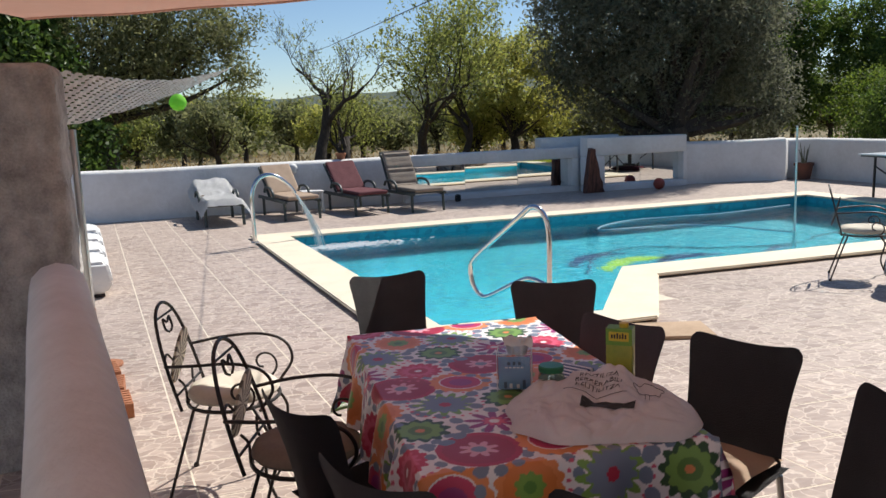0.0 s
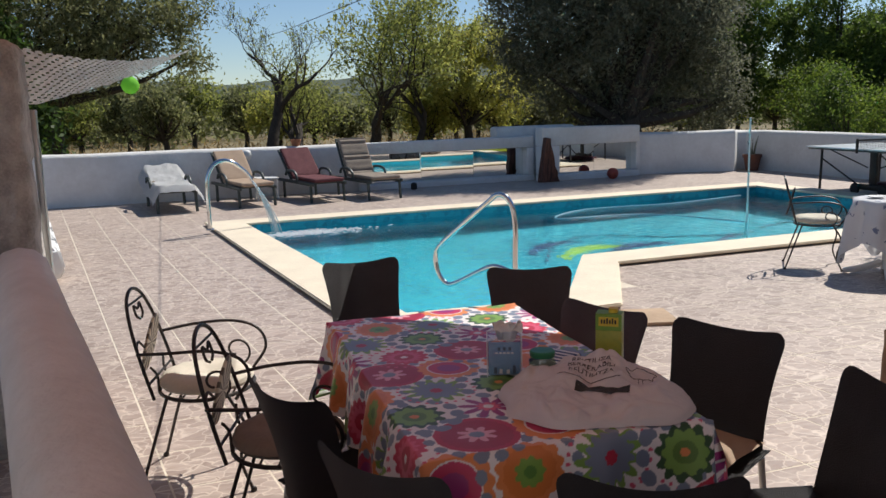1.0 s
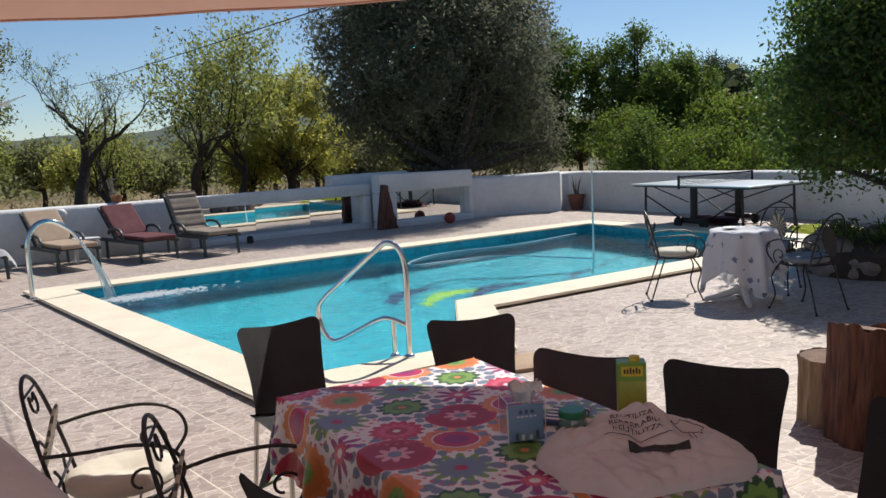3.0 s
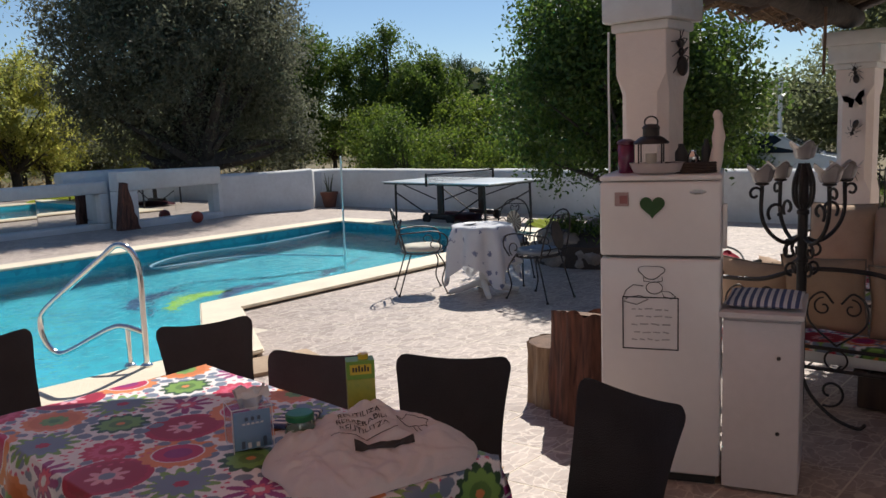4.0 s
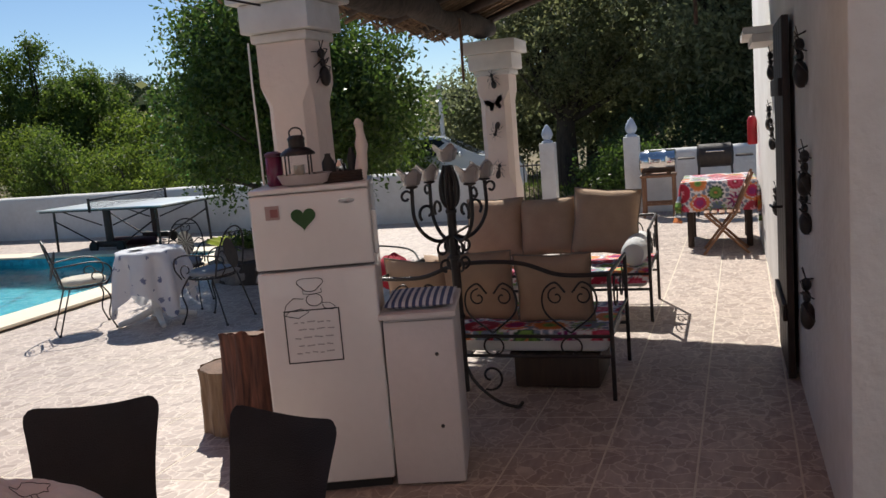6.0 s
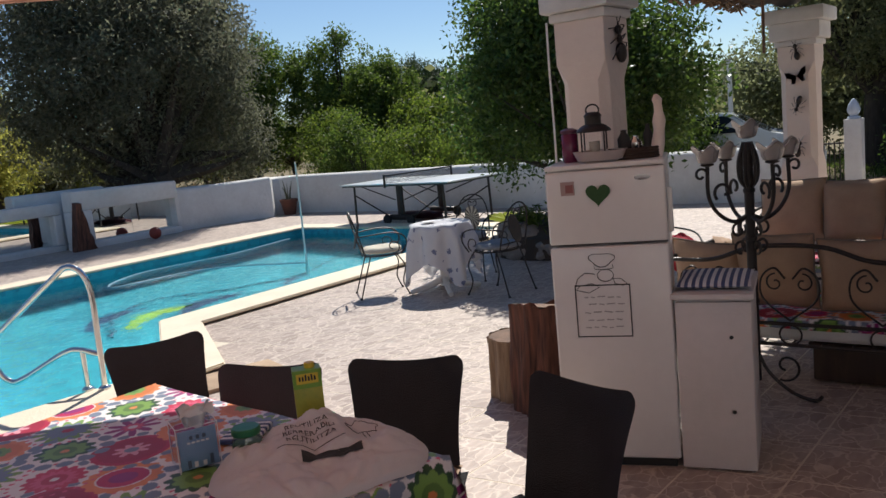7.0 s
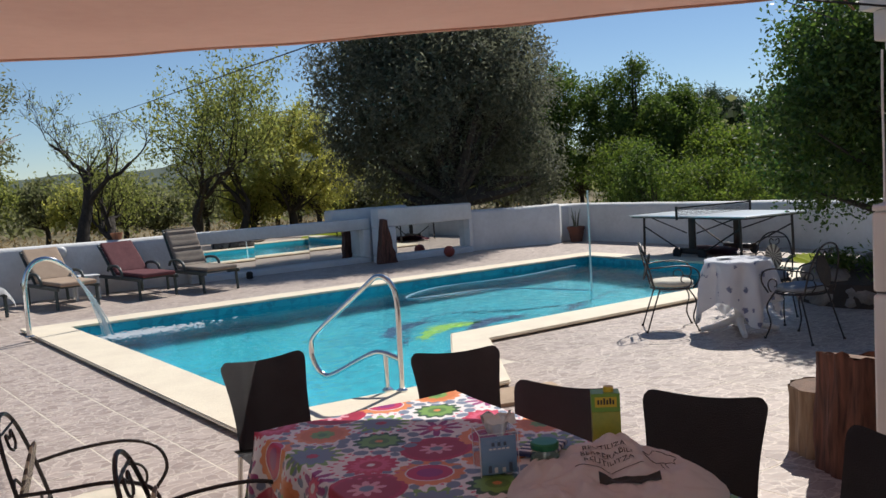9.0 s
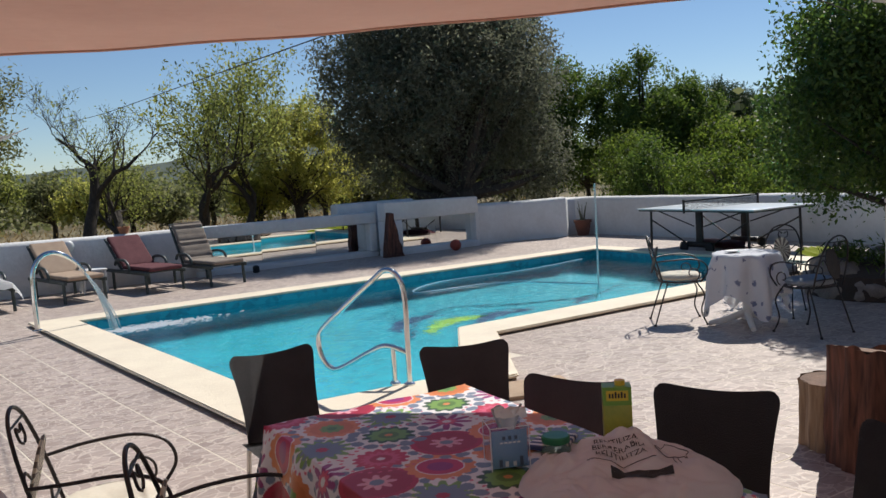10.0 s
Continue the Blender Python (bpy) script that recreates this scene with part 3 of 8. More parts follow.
bm = bmesh.new()
DEPTH = -1.35
n = len(POOL_IN)
lo = [bm.verts.new((x, y, DEPTH)) for x, y in POOL_IN]
hi = [bm.verts.new((x, y, 0.019)) for x, y in POOL_IN]
bm.faces.new(lo)
for k in range(n):
    bm.faces.new((lo[k], lo[(k + 1) % n], hi[(k + 1) % n], hi[k]))
basin = part("pool_basin", bm, M_LINING, None, smooth=False)
tagged(basin, "turquoise lined swimming pool basin sunk in the patio", "pool", kind="structure")
# entry steps in the pool's near corner
bm = bmesh.new()
for k, (d, z) in enumerate(((0.35, -0.28), (0.7, -0.52), (1.05, -0.78))):
    prism(bm, [(1.95, 5.46), (3.40, 5.34), (3.40 + d * 0.66, 5.34 + d), (1.93, 5.46 + d)], DEPTH + 0.002, z)
tagged(part("pool_steps", bm, M_LINING, None, smooth=False), "turquoise steps under water in the pool's corner", "steps", kind="structure")

bm = bmesh.new()
vs = [bm.verts.new((x, y, -0.075)) for x, y in POOL_IN]
surface = bm.faces.new(vs)
bm.normal_update()
if surface.normal.z < 0:
    surface.normal_flip()
me = bpy.data.meshes.new("water")
bm.to_mesh(me)
bm.free()
me.materials.append(M_WATER)
water = new("water", me)
water.visible_shadow = False
tagged(water, "clear rippling turquoise pool water", "water", kind="structure")

# coping, one slab for each side, mitred
coping = empty("pool_coping", None, "cream stone coping round the pool, slightly raised", "coping")
coping["kind"] = "structure"
for k in range(n):
    a, b = POOL_IN[k], POOL_IN[(k + 1) % n]
    c, d = POOL_OUT[(k + 1) % n], POOL_OUT[k]
    length = math.dist(a, b)
    m = max(1, round(length / 1.0))
    for j in range(m):
        t0, t1 = j / m, (j + 1) / m
        g = 0.0002 / length
        q = []
        for t in (t0 + g, t1 - g):
            q.append(((a[0] + (b[0] - a[0]) * t, a[1] + (b[1] - a[1]) * t), (d[0] + (c[0] - d[0]) * t, d[1] + (c[1] - d[1]) * t)))
        bm = bmesh.new()
        prism(bm, [q[0][0], q[1][0], q[1][1], q[0][1]], 0.020, 0.052)
        bmesh.ops.bevel(bm, geom=[e for e in bm.edges if e.verts[0].co.z > 0 and e.verts[1].co.z > 0 and abs((e.verts[1].co - e.verts[0].co).normalized().dot(Vector((b[0] - a[0], b[1] - a[1], 0)).normalized())) > 0.9], offset=0.012, segments=2, affect='EDGES')
        part("coping_slab", bm, M_COPING, coping)

    # recessed riser under the slab, its dark brown standing in for shade
    bm = bmesh.new()
    e, f = 0.12, 0.88
    prism(bm, [(a[0] + (d[0] - a[0]) * e, a[1] + (d[1] - a[1]) * e), (b[0] + (c[0] - b[0]) * e, b[1] + (c[1] - b[1]) * e), (b[0] + (c[0] - b[0]) * f, b[1] + (c[1] - b[1]) * f), (a[0] + (d[0] - a[0]) * f, a[1] + (d[1] - a[1]) * f)], -0.05, 0.0198)
    part("riser", bm, M_RISER, coping, "recessed riser, darkened for shade under the slab")

# mosaic dolphins on the pool floor
M_NAVY = material("navy_mosaic", (0.012, 0.03, 0.10), 0.5, color2=(0.02, 0.05, 0.16), scale=30)
M_LIME = material("lime_mosaic", (0.45, 0.55, 0.05), 0.5, color2=(0.30, 0.45, 0.05), scale=30)


def dolphin(x, y, rz, s, mat, label):
    bm = bmesh.new()
    N = 26
    up, dn = [], []
    for i in range(N + 1):
        t = i / N
        cx, cy = (t - 0.5) * 1.3, 0.28 * math.sin(math.pi * t)
        w = 0.14 * math.sin(math.pi * min(1, t * 1.05)) ** 0.7 + (0.13 * max(0, (0.12 - t) / 0.12)) + 0.01
        up.append((cx, cy + w))
        dn.append((cx, cy - w))
    fin = [(0.02, 0.40), (-0.14, 0.60), (-0.06, 0.38)]
    V = [bm.verts.new((px * s, py * s, 0)) for px, py in up + dn[::-1]]
    bm.faces.new(V)
    bm.faces.new([bm.verts.new((px * s, py * s, 0.001)) for px, py in fin])
    ob = part("dolphin_mosaic", bm, mat, None, smooth=False)
    ob.matrix_world = pose(x, y, DEPTH + 0.005, 0, 0, rz)
    tagged(ob, label, "mosaic", group="mosaics on the pool floor")


dolphin(5.55, 9.35, 20, 0.95, M_NAVY, "navy blue leaping dolphin mosaic on the pool floor")
dolphin(5.85, 8.85, 12, 1.0, M_LIME, "lime green leaping dolphin mosaic on the pool floor")
dolphin(6.55, 8.75, 8, 0.95, M_NAVY, "navy blue dolphin mosaic on the pool floor")
dolphin(8.0, 8.75, 10, 0.5, M_NAVY, "small navy blue mosaic on the pool floor")
bm = bmesh.new()
tube(bm, curve_pts([(4.9, 8.6, DEPTH + 0.02), (5.6, 9.6, DEPTH + 0.02), (6.4, 9.9, DEPTH + 0.02), (7.2, 9.3, DEPTH + 0.02), (8.3, 9.0, DEPTH + 0.02), (9.4, 9.4, DEPTH + 0.02), (10.2, 8.9, DEPTH + 0.02)], 8), 0.022, 6)
tagged(part("cleaner_hose", bm, M_NAVY), "dark hose lying on the pool floor", "hose")


# ---- walls ----
def wall_run(name, pts, thick, heights, mat, label, round_top=0.08, seg=1):
    """A wall along a line of points, with a rounded top; pts run along its inner face and it thickens to the left of the run."""
    bm = bmesh.new()
    prof_n = 6
    P = [Vector((x, y, 0)) for x, y in pts]
    fine, hs = [], []
    for i in range(len(P) - 1):
        k = max(1, int((P[i + 1] - P[i]).length / 0.35))
        for j in range(k):
            t = j / k
            fine.append(P[i].lerp(P[i + 1], t))
            hs.append(heights[i] * (1 - t) + heights[i + 1] * t)
    fine.append(P[-1])
    hs.append(heights[-1])
    rings = []
    for i, p in enumerate(fine):
        d = (fine[min(i + 1, len(fine) - 1)] - fine[max(i - 1, 0)]).normalized()
        nrm = Vector((-d.y, d.x, 0))
        h = hs[i] + 0.012 * noise.noise((p.x * 1.3, p.y * 1.3, 0))
        prof = [(0, -0.05), (0, h - round_top)]
        for q in range(1, prof_n):
            a = math.pi * q / prof_n
            prof.append((thick / 2 - math.cos(a) * thick / 2, h - round_top + math.sin(a) * round_top))
        prof += [(thick, h - round_top), (thick, -0.05)]
        wob = 0.012 * noise.noise((p.x * 0.8, p.y * 0.8, 4))
        rings.append([bm.verts.new(p + nrm * (o + wob) + Vector((0, 0, z))) for o, z in prof])
    for A, B in zip(rings, rings[1:]):
        for k in range(len(A) - 1):
            bm.faces.new((A[k], A[k + 1], B[k + 1], B[k]))
    bm.faces.new(rings[0])
    bm.faces.new(rings[-1][::-1])
    ob = part(name, bm, mat)
    return tagged(ob, label, "wall", kind="structure")


wall_run("wall_north_west", [(-4.6, 15.95), (4.35, 15.55)], 0.28, [0.97, 0.93], M_WALL, "white limewashed garden wall with a rounded top")
# the wall that frames the mirrors: sill, rail and posts round two openings
bm = bmesh.new()
for x0, x1, z0, z1 in ((4.352, 8.20, 0.70, 0.935), (4.352, 8.20, -0.05, 0.11), (4.352, 4.53, 0.112, 0.698), (8.03, 8.20, 0.112, 0.698)):
    box(bm, ((x0 + x1) / 2, 15.55, (z0 + z1) / 2), (x1 - x0, 0.30, z1 - z0), 0.025, segs=3)
box(bm, (6.3, 15.70, 0.35), (3.7, 0.10, 0.75), 0.0)
tagged(part("wall_north_mirrors", bm, M_WALL), "white limewashed wall with a long framed opening for mirrors", "wall", kind="structure")
bm = bmesh.new()
box(bm, (8.42, 15.92, 0.54), (1.9, 0.34, 1.20), 0.05, segs=3)
tagged(part("wall_north_back", bm, M_WALL), "white limewashed block rising behind the mirror wall", "wall", kind="structure")
# the mirror block that stands forward, its top falling a little
bm = bmesh.new()
for x0, x1, z0, z1 in ((8.16, 10.53, 0.735, 1.13), (8.16, 10.53, -0.05, 0.135), (8.16, 8.57, 0.137, 0.733), (10.44, 10.53, 0.137, 0.733)):
    box(bm, ((x0 + x1) / 2, 15.12, (z0 + z1) / 2), (x1 - x0, 0.34, z1 - z0), 0.03 if z1 - z0 > 0.15 and x1 - x0 > 0.3 else 0.012, segs=3)
for v in bm.verts:
    if v.co.z > 0.9:
        v.co.z -= 0.035 * (v.co.x - 8.2) / 2.3
box(bm, (9.4, 15.27, 0.42), (2.0, 0.03, 0.66), 0.0)
tagged(part("wall_mirror_block", bm, M_WALL), "white limewashed block with an opening for a mirror", "wall", kind="structure")
wall_run("wall_north_east", [(10.53, 15.12), (11.6, 15.0), (12.35, 14.75), (12.72, 14.52), (12.86, 14.62), (13.0, 14.86), (13.3, 14.86), (13.42, 14.5), (13.42, 12.6)], 0.28, [0.93, 0.91, 0.91, 0.93, 0.93, 0.90, 0.88, 0.88, 0.88], M_WALL, "white limewashed garden wall that curves round the corner")
wall_run("wall_east", [(13.42, 12.6), (13.42, 6.0), (13.5, 3.15)], 0.28, [0.88, 0.87, 0.88], M_WALL, "white limewashed garden wall with a rounded top")
wall_run("wall_south_east", [(13.5, 0.95), (13.55, -1.6)], 0.25, [0.98, 0.98], M_WALL, "low white wall behind the barbecue")

for x0, x1, z0, my, lab in ((4.53, 8.03, 0.10, 15.60, "long wall mirror that reflects the pool"), (8.57, 10.44, 0.12, 15.16, "wall mirror in a white frame")):
    z1 = 0.71 if my > 15.5 else 0.74
    root = empty("wall_mirror", Matrix.Translation(((x0 + x1) / 2, my, (z0 + z1) / 2)), lab, "mirror", "mirrors along the garden wall")
    k = 3 if x1 - x0 > 3 else 2
    for j in range(k):
        bm = bmesh.new()
        w = (x1 - x0) / k
        box(bm, (0, 0, 0), (w - 0.004, 0.012, z1 - z0), 0.002)
        pane = part("mirror_pane", bm, M_MIRROR, root, smooth=False)
        pane.location = (-(x1 - x0) / 2 + (j + 0.5) * w, 0, 0)
        pane.rotation_euler = (radians(0.3 * (j - 1)), 0, radians(0.35 * (j - 0.7)))

# house walls
bm = bmesh.new()
box(bm, (7.05, -0.82, 1.65), (8.1, 0.4, 3.4), 0.015)
tagged(part("wall_south_house", bm, M_WALL), "white limewashed house wall along the terrace", "wall", kind="structure")
bm = bmesh.new()
box(bm, (3.15, -1.95, 1.4), (0.3, 1.84, 2.9))
tagged(part("wall_house_return", bm, M_WALL), "white limewashed house wall beside the porch", "wall", kind="structure")
bm = bmesh.new()
box(bm, (-0.8, -3.0, 1.4), (7.6, 0.3, 2.9))
tagged(part("wall_south_porch", bm, M_WALL), "white limewashed house wall behind the porch", "wall", kind="structure")
bm = bmesh.new()
box(bm, (-3.2, -1.2, 1.4), (0.3, 3.3, 2.9))
tagged(part("wall_west_porch", bm, M_WALL), "white limewashed wall closing the porch", "wall", kind="structure")

# low wall beside the porch, and the rough pier at its end
wall_run("wall_low_porch", [(0.125, 0.75), (-0.315, 3.74)], 0.27, [0.97, 1.06], M_WALL, "low white wall with a rounded top", round_top=0.13)
bm = bmesh.new()
grid = []
box(bm, (-0.93, 3.97, 0.99), (1.12, 0.42, 2.08), 0.07, segs=4)
bmesh.ops.subdivide_edges(bm, edges=[e for e in bm.edges if e.calc_length() > 0.3], cuts=70, use_grid_fill=True)
for v in bm.verts:
    q = v.co.copy()
    v.co += Vector((noise.noise(q * 4), noise.noise(q * 4 + Vector((7, 0, 0))), noise.noise(q * 4 + Vector((0, 9, 0))))) * 0.018
    v.co += Vector((noise.noise(q * 28), noise.noise(q * 28 + Vector((7, 0, 0))), 0)) * 0.012
pier = part("wall_pier", bm, M_RENDER)
tagged(pier, "rough grey rendered pier at the porch's edge", "pier", kind="structure")


# ---- porch pillars and roof ----
def porch_pillar(x, y, w, top, label):
    root = empty("porch_pillar", Matrix.Translation((x, y, 0)), label, "pillar")
    root["kind"] = "structure"
    bm = bmesh.new()
    c = w * 0.16

    def octo(h, cc):
        return [(-h + cc, -h), (h - cc, -h), (h, -h + cc), (h, h - cc), (h - cc, h), (-h + cc, h), (-h, h - cc), (-h, -h + cc)]
    rings = []
    for z, h, cc in ((0, w / 2, 0.004), (1.0, w / 2, 0.004), (1.12, w / 2 - 0.01, c), (1.82, w / 2 - 0.01, c), (1.92, w / 2, 0.004), (top - 0.32, w / 2, 0.004)):
        rings.append([bm.verts.new((px, py, z)) for px, py in octo(h, cc)])
    for A, B in zip(rings, rings[1:]):
        for k in range(8):
            bm.faces.new((A[k], A[(k + 1) % 8], B[(k + 1) % 8], B[k]))
    bm.faces.new(rings[0][::-1])
    bm.faces.new(rings[-1])
    part("shaft", bm, M_PILLAR, root, angle=25)
    bm = bmesh.new()
    for z0, z1, e in ((top - 0.318, top - 0.27, 0.02), (top - 0.268, top - 0.12, 0.055), (top - 0.118, top - 0.002, 0.10)):
        box(bm, (0, 0, (z0 + z1) / 2), (w + 2 * e, w + 2 * e, z1 - z0), 0.012)
    part("capital", bm, M_WALL, root)
    return root


porch_pillar(4.075, 1.93, 0.29, 2.46, "pinkish limewashed pillar with chamfered edges, behind the fridge")
porch_pillar(7.83, 1.79, 0.31, 2.38, "white limewashed porch pillar with a stepped capital")

# reed roof over the seating corner: low at the pillars, rising to the house
roof = empty("porch_roof", Matrix.Translation((5.9, 1.9, 2.50)), "sloping porch roof of brown reeds on rough wooden beams", "roof")
roof["kind"] = "structure"
RISE = 0.30


def roof_z(y):
    return 0.16 - RISE * y


bm = bmesh.new()
rng = np.random.default_rng(3)
pts = [(-2.15 + 0.25 * k, 0.02 * math.sin(k * 1.3) - 0.02, 0.0 + 0.025 * math.sin(k * 0.9)) for k in range(18)]
tube(bm, pts, [0.095 + 0.015 * math.sin(k * 2.1) for k in range(18)], 12)
for v in bm.verts:
    v.co += Vector((0, noise.noise(v.co * 5), noise.noise(v.co * 5 + Vector((4, 0, 0))))) * 0.025
part("beam", bm, M_BARK, roof)
for k in range(6):
    x = -2.0 + 0.82 * k
    bm = bmesh.new()
    tube(bm, [(x, 0.35, roof_z(0.35) - 0.055), (x + 0.03, -1.2, roof_z(-1.2) - 0.06), (x, -2.5, roof_z(-2.5) - 0.055)], [0.05, 0.045, 0.05], 10)
    part("rafter", bm, M_DARKWOOD, roof)
bm = bmesh.new()
for k in range(230):
    x = -2.15 + 4.3 * k / 229 + rng.uniform(-0.01, 0.01)
    y1 = 0.42 + rng.uniform(-0.06, 0.10)
    r = rng.uniform(0.009, 0.015)
    tube(bm, [(x, -2.55, roof_z(-2.55)), (x + rng.uniform(-0.03, 0.03), -1.0, roof_z(-1.0) + 0.01), (x + rng.uniform(-0.05, 0.05), y1, roof_z(y1) - rng.uniform(0, 0.06))], r, 4)
for k in range(190):
    x = rng.uniform(-2.1, 2.0)
    y = rng.uniform(0.16, 0.45)
    a = rng.uniform(-0.6, 0.6)
    tube(bm, [(x, y, roof_z(y) - 0.02), (x + 0.35 * math.cos(a), y + 0.12 * math.sin(a), roof_z(y) - 0.03 - rng.uniform(0, 0.09))], 0.007, 4)
ob = part("reeds", bm, M_CANE, roof)
ob["kind"] = "stuff"
bm = bmesh.new()
grid_sheet(bm, lambda u, v: Vector((-2.2 + 4.4 * u, 0.38 - 2.95 * v, roof_z(0.38 - 2.95 * v) + 0.045)), 2, 2)
thicken(bm, 0.03)
part("roof_board", bm, M_CANE, roof, smooth=False)
# round tiles along the end of the roof
for k in range(15):
    y = 0.30 - k * 0.19
    bm = bmesh.new()
    tube(bm, [(1.75, y, roof_z(y) + 0.10), (2.24, y, roof_z(y) + 0.07)], 0.085, 8)
    part("edge_tile", bm, M_TERRA, roof)

# salmon sail over the dining table
SAIL = [Vector((-0.68, 5.21, 2.405)), Vector((3.32, 2.295, 2.405)), Vector((3.55, -0.6, 2.55)), Vector((-3.0, -1.2, 2.55))]


def sail_at(u, v):
    p = (SAIL[0] * (1 - u) + SAIL[1] * u) * (1 - v) + (SAIL[3] * (1 - u) + SAIL[2] * u) * v
    p.y += 1.45 * u * (1 - u) * (1 - v) ** 2
    p.z -= 0.12 * math.sin(math.pi * v) * (0.5 + math.sin(math.pi * u) * 0.5) - 0.004 * math.sin(u * 30)
    return p


bm = bmesh.new()
grid_sheet(bm, sail_at, 40, 24)
awning = empty("awning", None, "salmon coloured fabric awning stretched over the table", "awning")
part("fabric", bm, M_SAIL, awning)
bm = bmesh.new()
tube(bm, [sail_at(k / 40, 0) for k in range(41)], 0.012, 6)
part("hem", bm, M_SAIL, awning)
bm = bmesh.new()
tube(bm, [SAIL[1], (3.72, 1.9, 2.30)], 0.006, 5)
tube(bm, [SAIL[1], (3.95, 2.35, 2.34)], 0.003, 5)
part("guy_rope", bm, M_IRON, awning)

# grey shade net beyond the pier
bm = bmesh.new()


def net_at(u, v):
    a, b, c, d = Vector((-0.50, 4.10, 2.03)), Vector((0.76, 7.7, 2.25)), Vector((-1.0, 7.6, 1.70)), Vector((-0.62, 4.45, 1.68))
    p = (a * (1 - u) + b * u) * (1 - v) + (d * (1 - u) + (b * 0.98 + c * 0.02) * u) * v
    p.z -= 0.10 * math.sin(math.pi * u) * (1 - 0.4 * v)
    return p


NV = grid_sheet(bm, net_at, 84, 40)
for q, face in enumerate(list(bm.faces)):
    i, j = q // 40, q % 40
    if (i + (j // 2)) % 3 == 0 and j % 2 == 0:
        bm.faces.remove(face)
for v in bm.verts:
    v.co += Vector((0, 0, 0.012 * noise.noise(v.co * 9)))
tagged(part("shade_net", bm, M_NET), "grey woven shade net stretched from the pier", "shade net")
bm = bmesh.new()
lathe(bm, [(0.0005, -0.115), (0.06, -0.10), (0.10, -0.055), (0.12, 0), (0.10, 0.055), (0.06, 0.10), (0.02, 0.115)], 20)
M_LANTERN = cloth_material("lime_paper", (0.35, 0.75, 0.12), (0.30, 0.68, 0.10), 0.5)
lantern = part("paper_lantern", bm, M_LANTERN)
lantern.matrix_world = pose(0.19, 11.3, 2.02)
tagged(lantern, "round lime green paper lantern hanging on a cord", "lantern")
bm = bmesh.new()
tube(bm, [(0, 0, 0.11), (0.2, -1.3, 0.16), (0.57, -3.6, 0.23)], 0.003, 4)
part("cord", bm, M_IRON, lantern)

# overhead cable
bm = bmesh.new()
tube(bm, [(1.9, 3.62, 2.44), (2.0, 4.0, 2.50), (2.75, 14.0, 2.96), (3.48, 24.0, 3.52)], 0.0045, 5)
tagged(part("overhead_cable", bm, M_RUBBER), "thin black cable strung overhead", "cable")


# ---- trees and distance ----
dense_tree("olive_tree", "huge dark green olive tree behind the white wall", (11.45, 17.1, 0),
           [(0, 0.5, 2.35, 3.0, 1.1, 1.5), (-1.7, -0.4, 3.6, 1.8, 1.9, 1.4), (0.2, -0.2, 4.4, 2.2, 2.2, 1.5), (1.7, 0.2, 3.75, 1.6, 1.7, 1.4), (0.7, 0, 5.5, 1.7, 1.6, 1.1), (-1.5, -0.3, 5.1, 1.5, 1.5, 1.1),
            (2.6, 0.2, 2.2, 1.1, 1.1, 1.1), (3.0, 0.3, 1.35, 0.85, 0.9, 0.75), (-2.6, 0.2, 4.5, 0.9, 0.9, 0.8), (1.9, 0, 5.0, 1.0, 1.0, 0.8), (-0.4, 0, 6.2, 1.2, 1.2, 0.7), (-2.5, 0.2, 2.7, 0.7, 0.8, 0.9)],
           M_OLIVE, 11, 130000, 0.115, 0.38, 1.2, 2500, 0.33, aspect=0.34, shell=0.35)
R1 = (0.72, 0.95)
airy_tree("almond_tree", "bare twisted almond tree with few leaves", (4.0, 24.0, 0), 7.6, M_ALMOND, 9, 700, 0.09, (0.25, 0), 0.20, 5, 0.50, 0.10, up=0.30, first=0.34, crook=0.22, kids=3, ratio=(0.52, 0.74))
airy_tree("almond_tree", "second thin-leaved almond tree with a leaning trunk", (5.0, 24.8, 0), 5.2, M_ALMOND, 6, 4200, 0.095, (-0.12, 0), 0.17, 4, 0.66, 0.13, up=0.24, first=0.28, crook=0.18, kids=3, ratio=R1)
airy_tree("almond_tree", "tall airy almond tree with thin green leaves", (7.0, 24.0, 0), 8.4, M_ALMOND, 3, 7000, 0.115, (0.0, 0), 0.20, 4, 0.60, 0.14, first=0.24, up=0.27, kids=3, crook=0.13, ratio=R1)
airy_tree("almond_tree", "airy almond tree with a low fork", (8.7, 24.8, 0), 6.2, M_ALMOND, 44, 5200, 0.115, (0.15, 0), 0.15, 4, 0.60, 0.14, first=0.24, up=0.25, kids=3, crook=0.14, ratio=R1)
dense_tree("almond_tree", "yellowing almond tree behind the wall", (11.0, 26.0, 0),
           [(0, 0, 2.6, 1.9, 1.6, 1.5), (0.6, 0, 3.6, 1.2, 1.1, 0.8), (-0.7, 0, 3.5, 0.9, 1.0, 0.8), (1.6, 0, 1.9, 1.1, 1.0, 0.9)], M_YELLOWING, 21, 20000, 0.13, 0.12, 1.0, 300, 0.24, aspect=0.38, droop=-0.5, shell=0.4)
dense_tree("olive_tree", "silvery olive tree beyond the wall", (-1.6, 20.0, 0),
           [(0, 0, 3.6, 2.2, 1.8, 1.5), (1.7, 0, 4.0, 1.6, 1.3, 1.1), (-2.2, 0, 4.2, 2.2, 1.6, 1.6), (2.7, 0, 3.1, 1.0, 0.9, 0.8), (0.8, 0, 2.7, 1.2, 1.0, 0.7), (3.1, 0, 4.1, 0.7, 0.6, 0.4)],
           M_SCRUB, 12, 60000, 0.12, 0.26, 2.0, 800, 0.30, aspect=0.34)
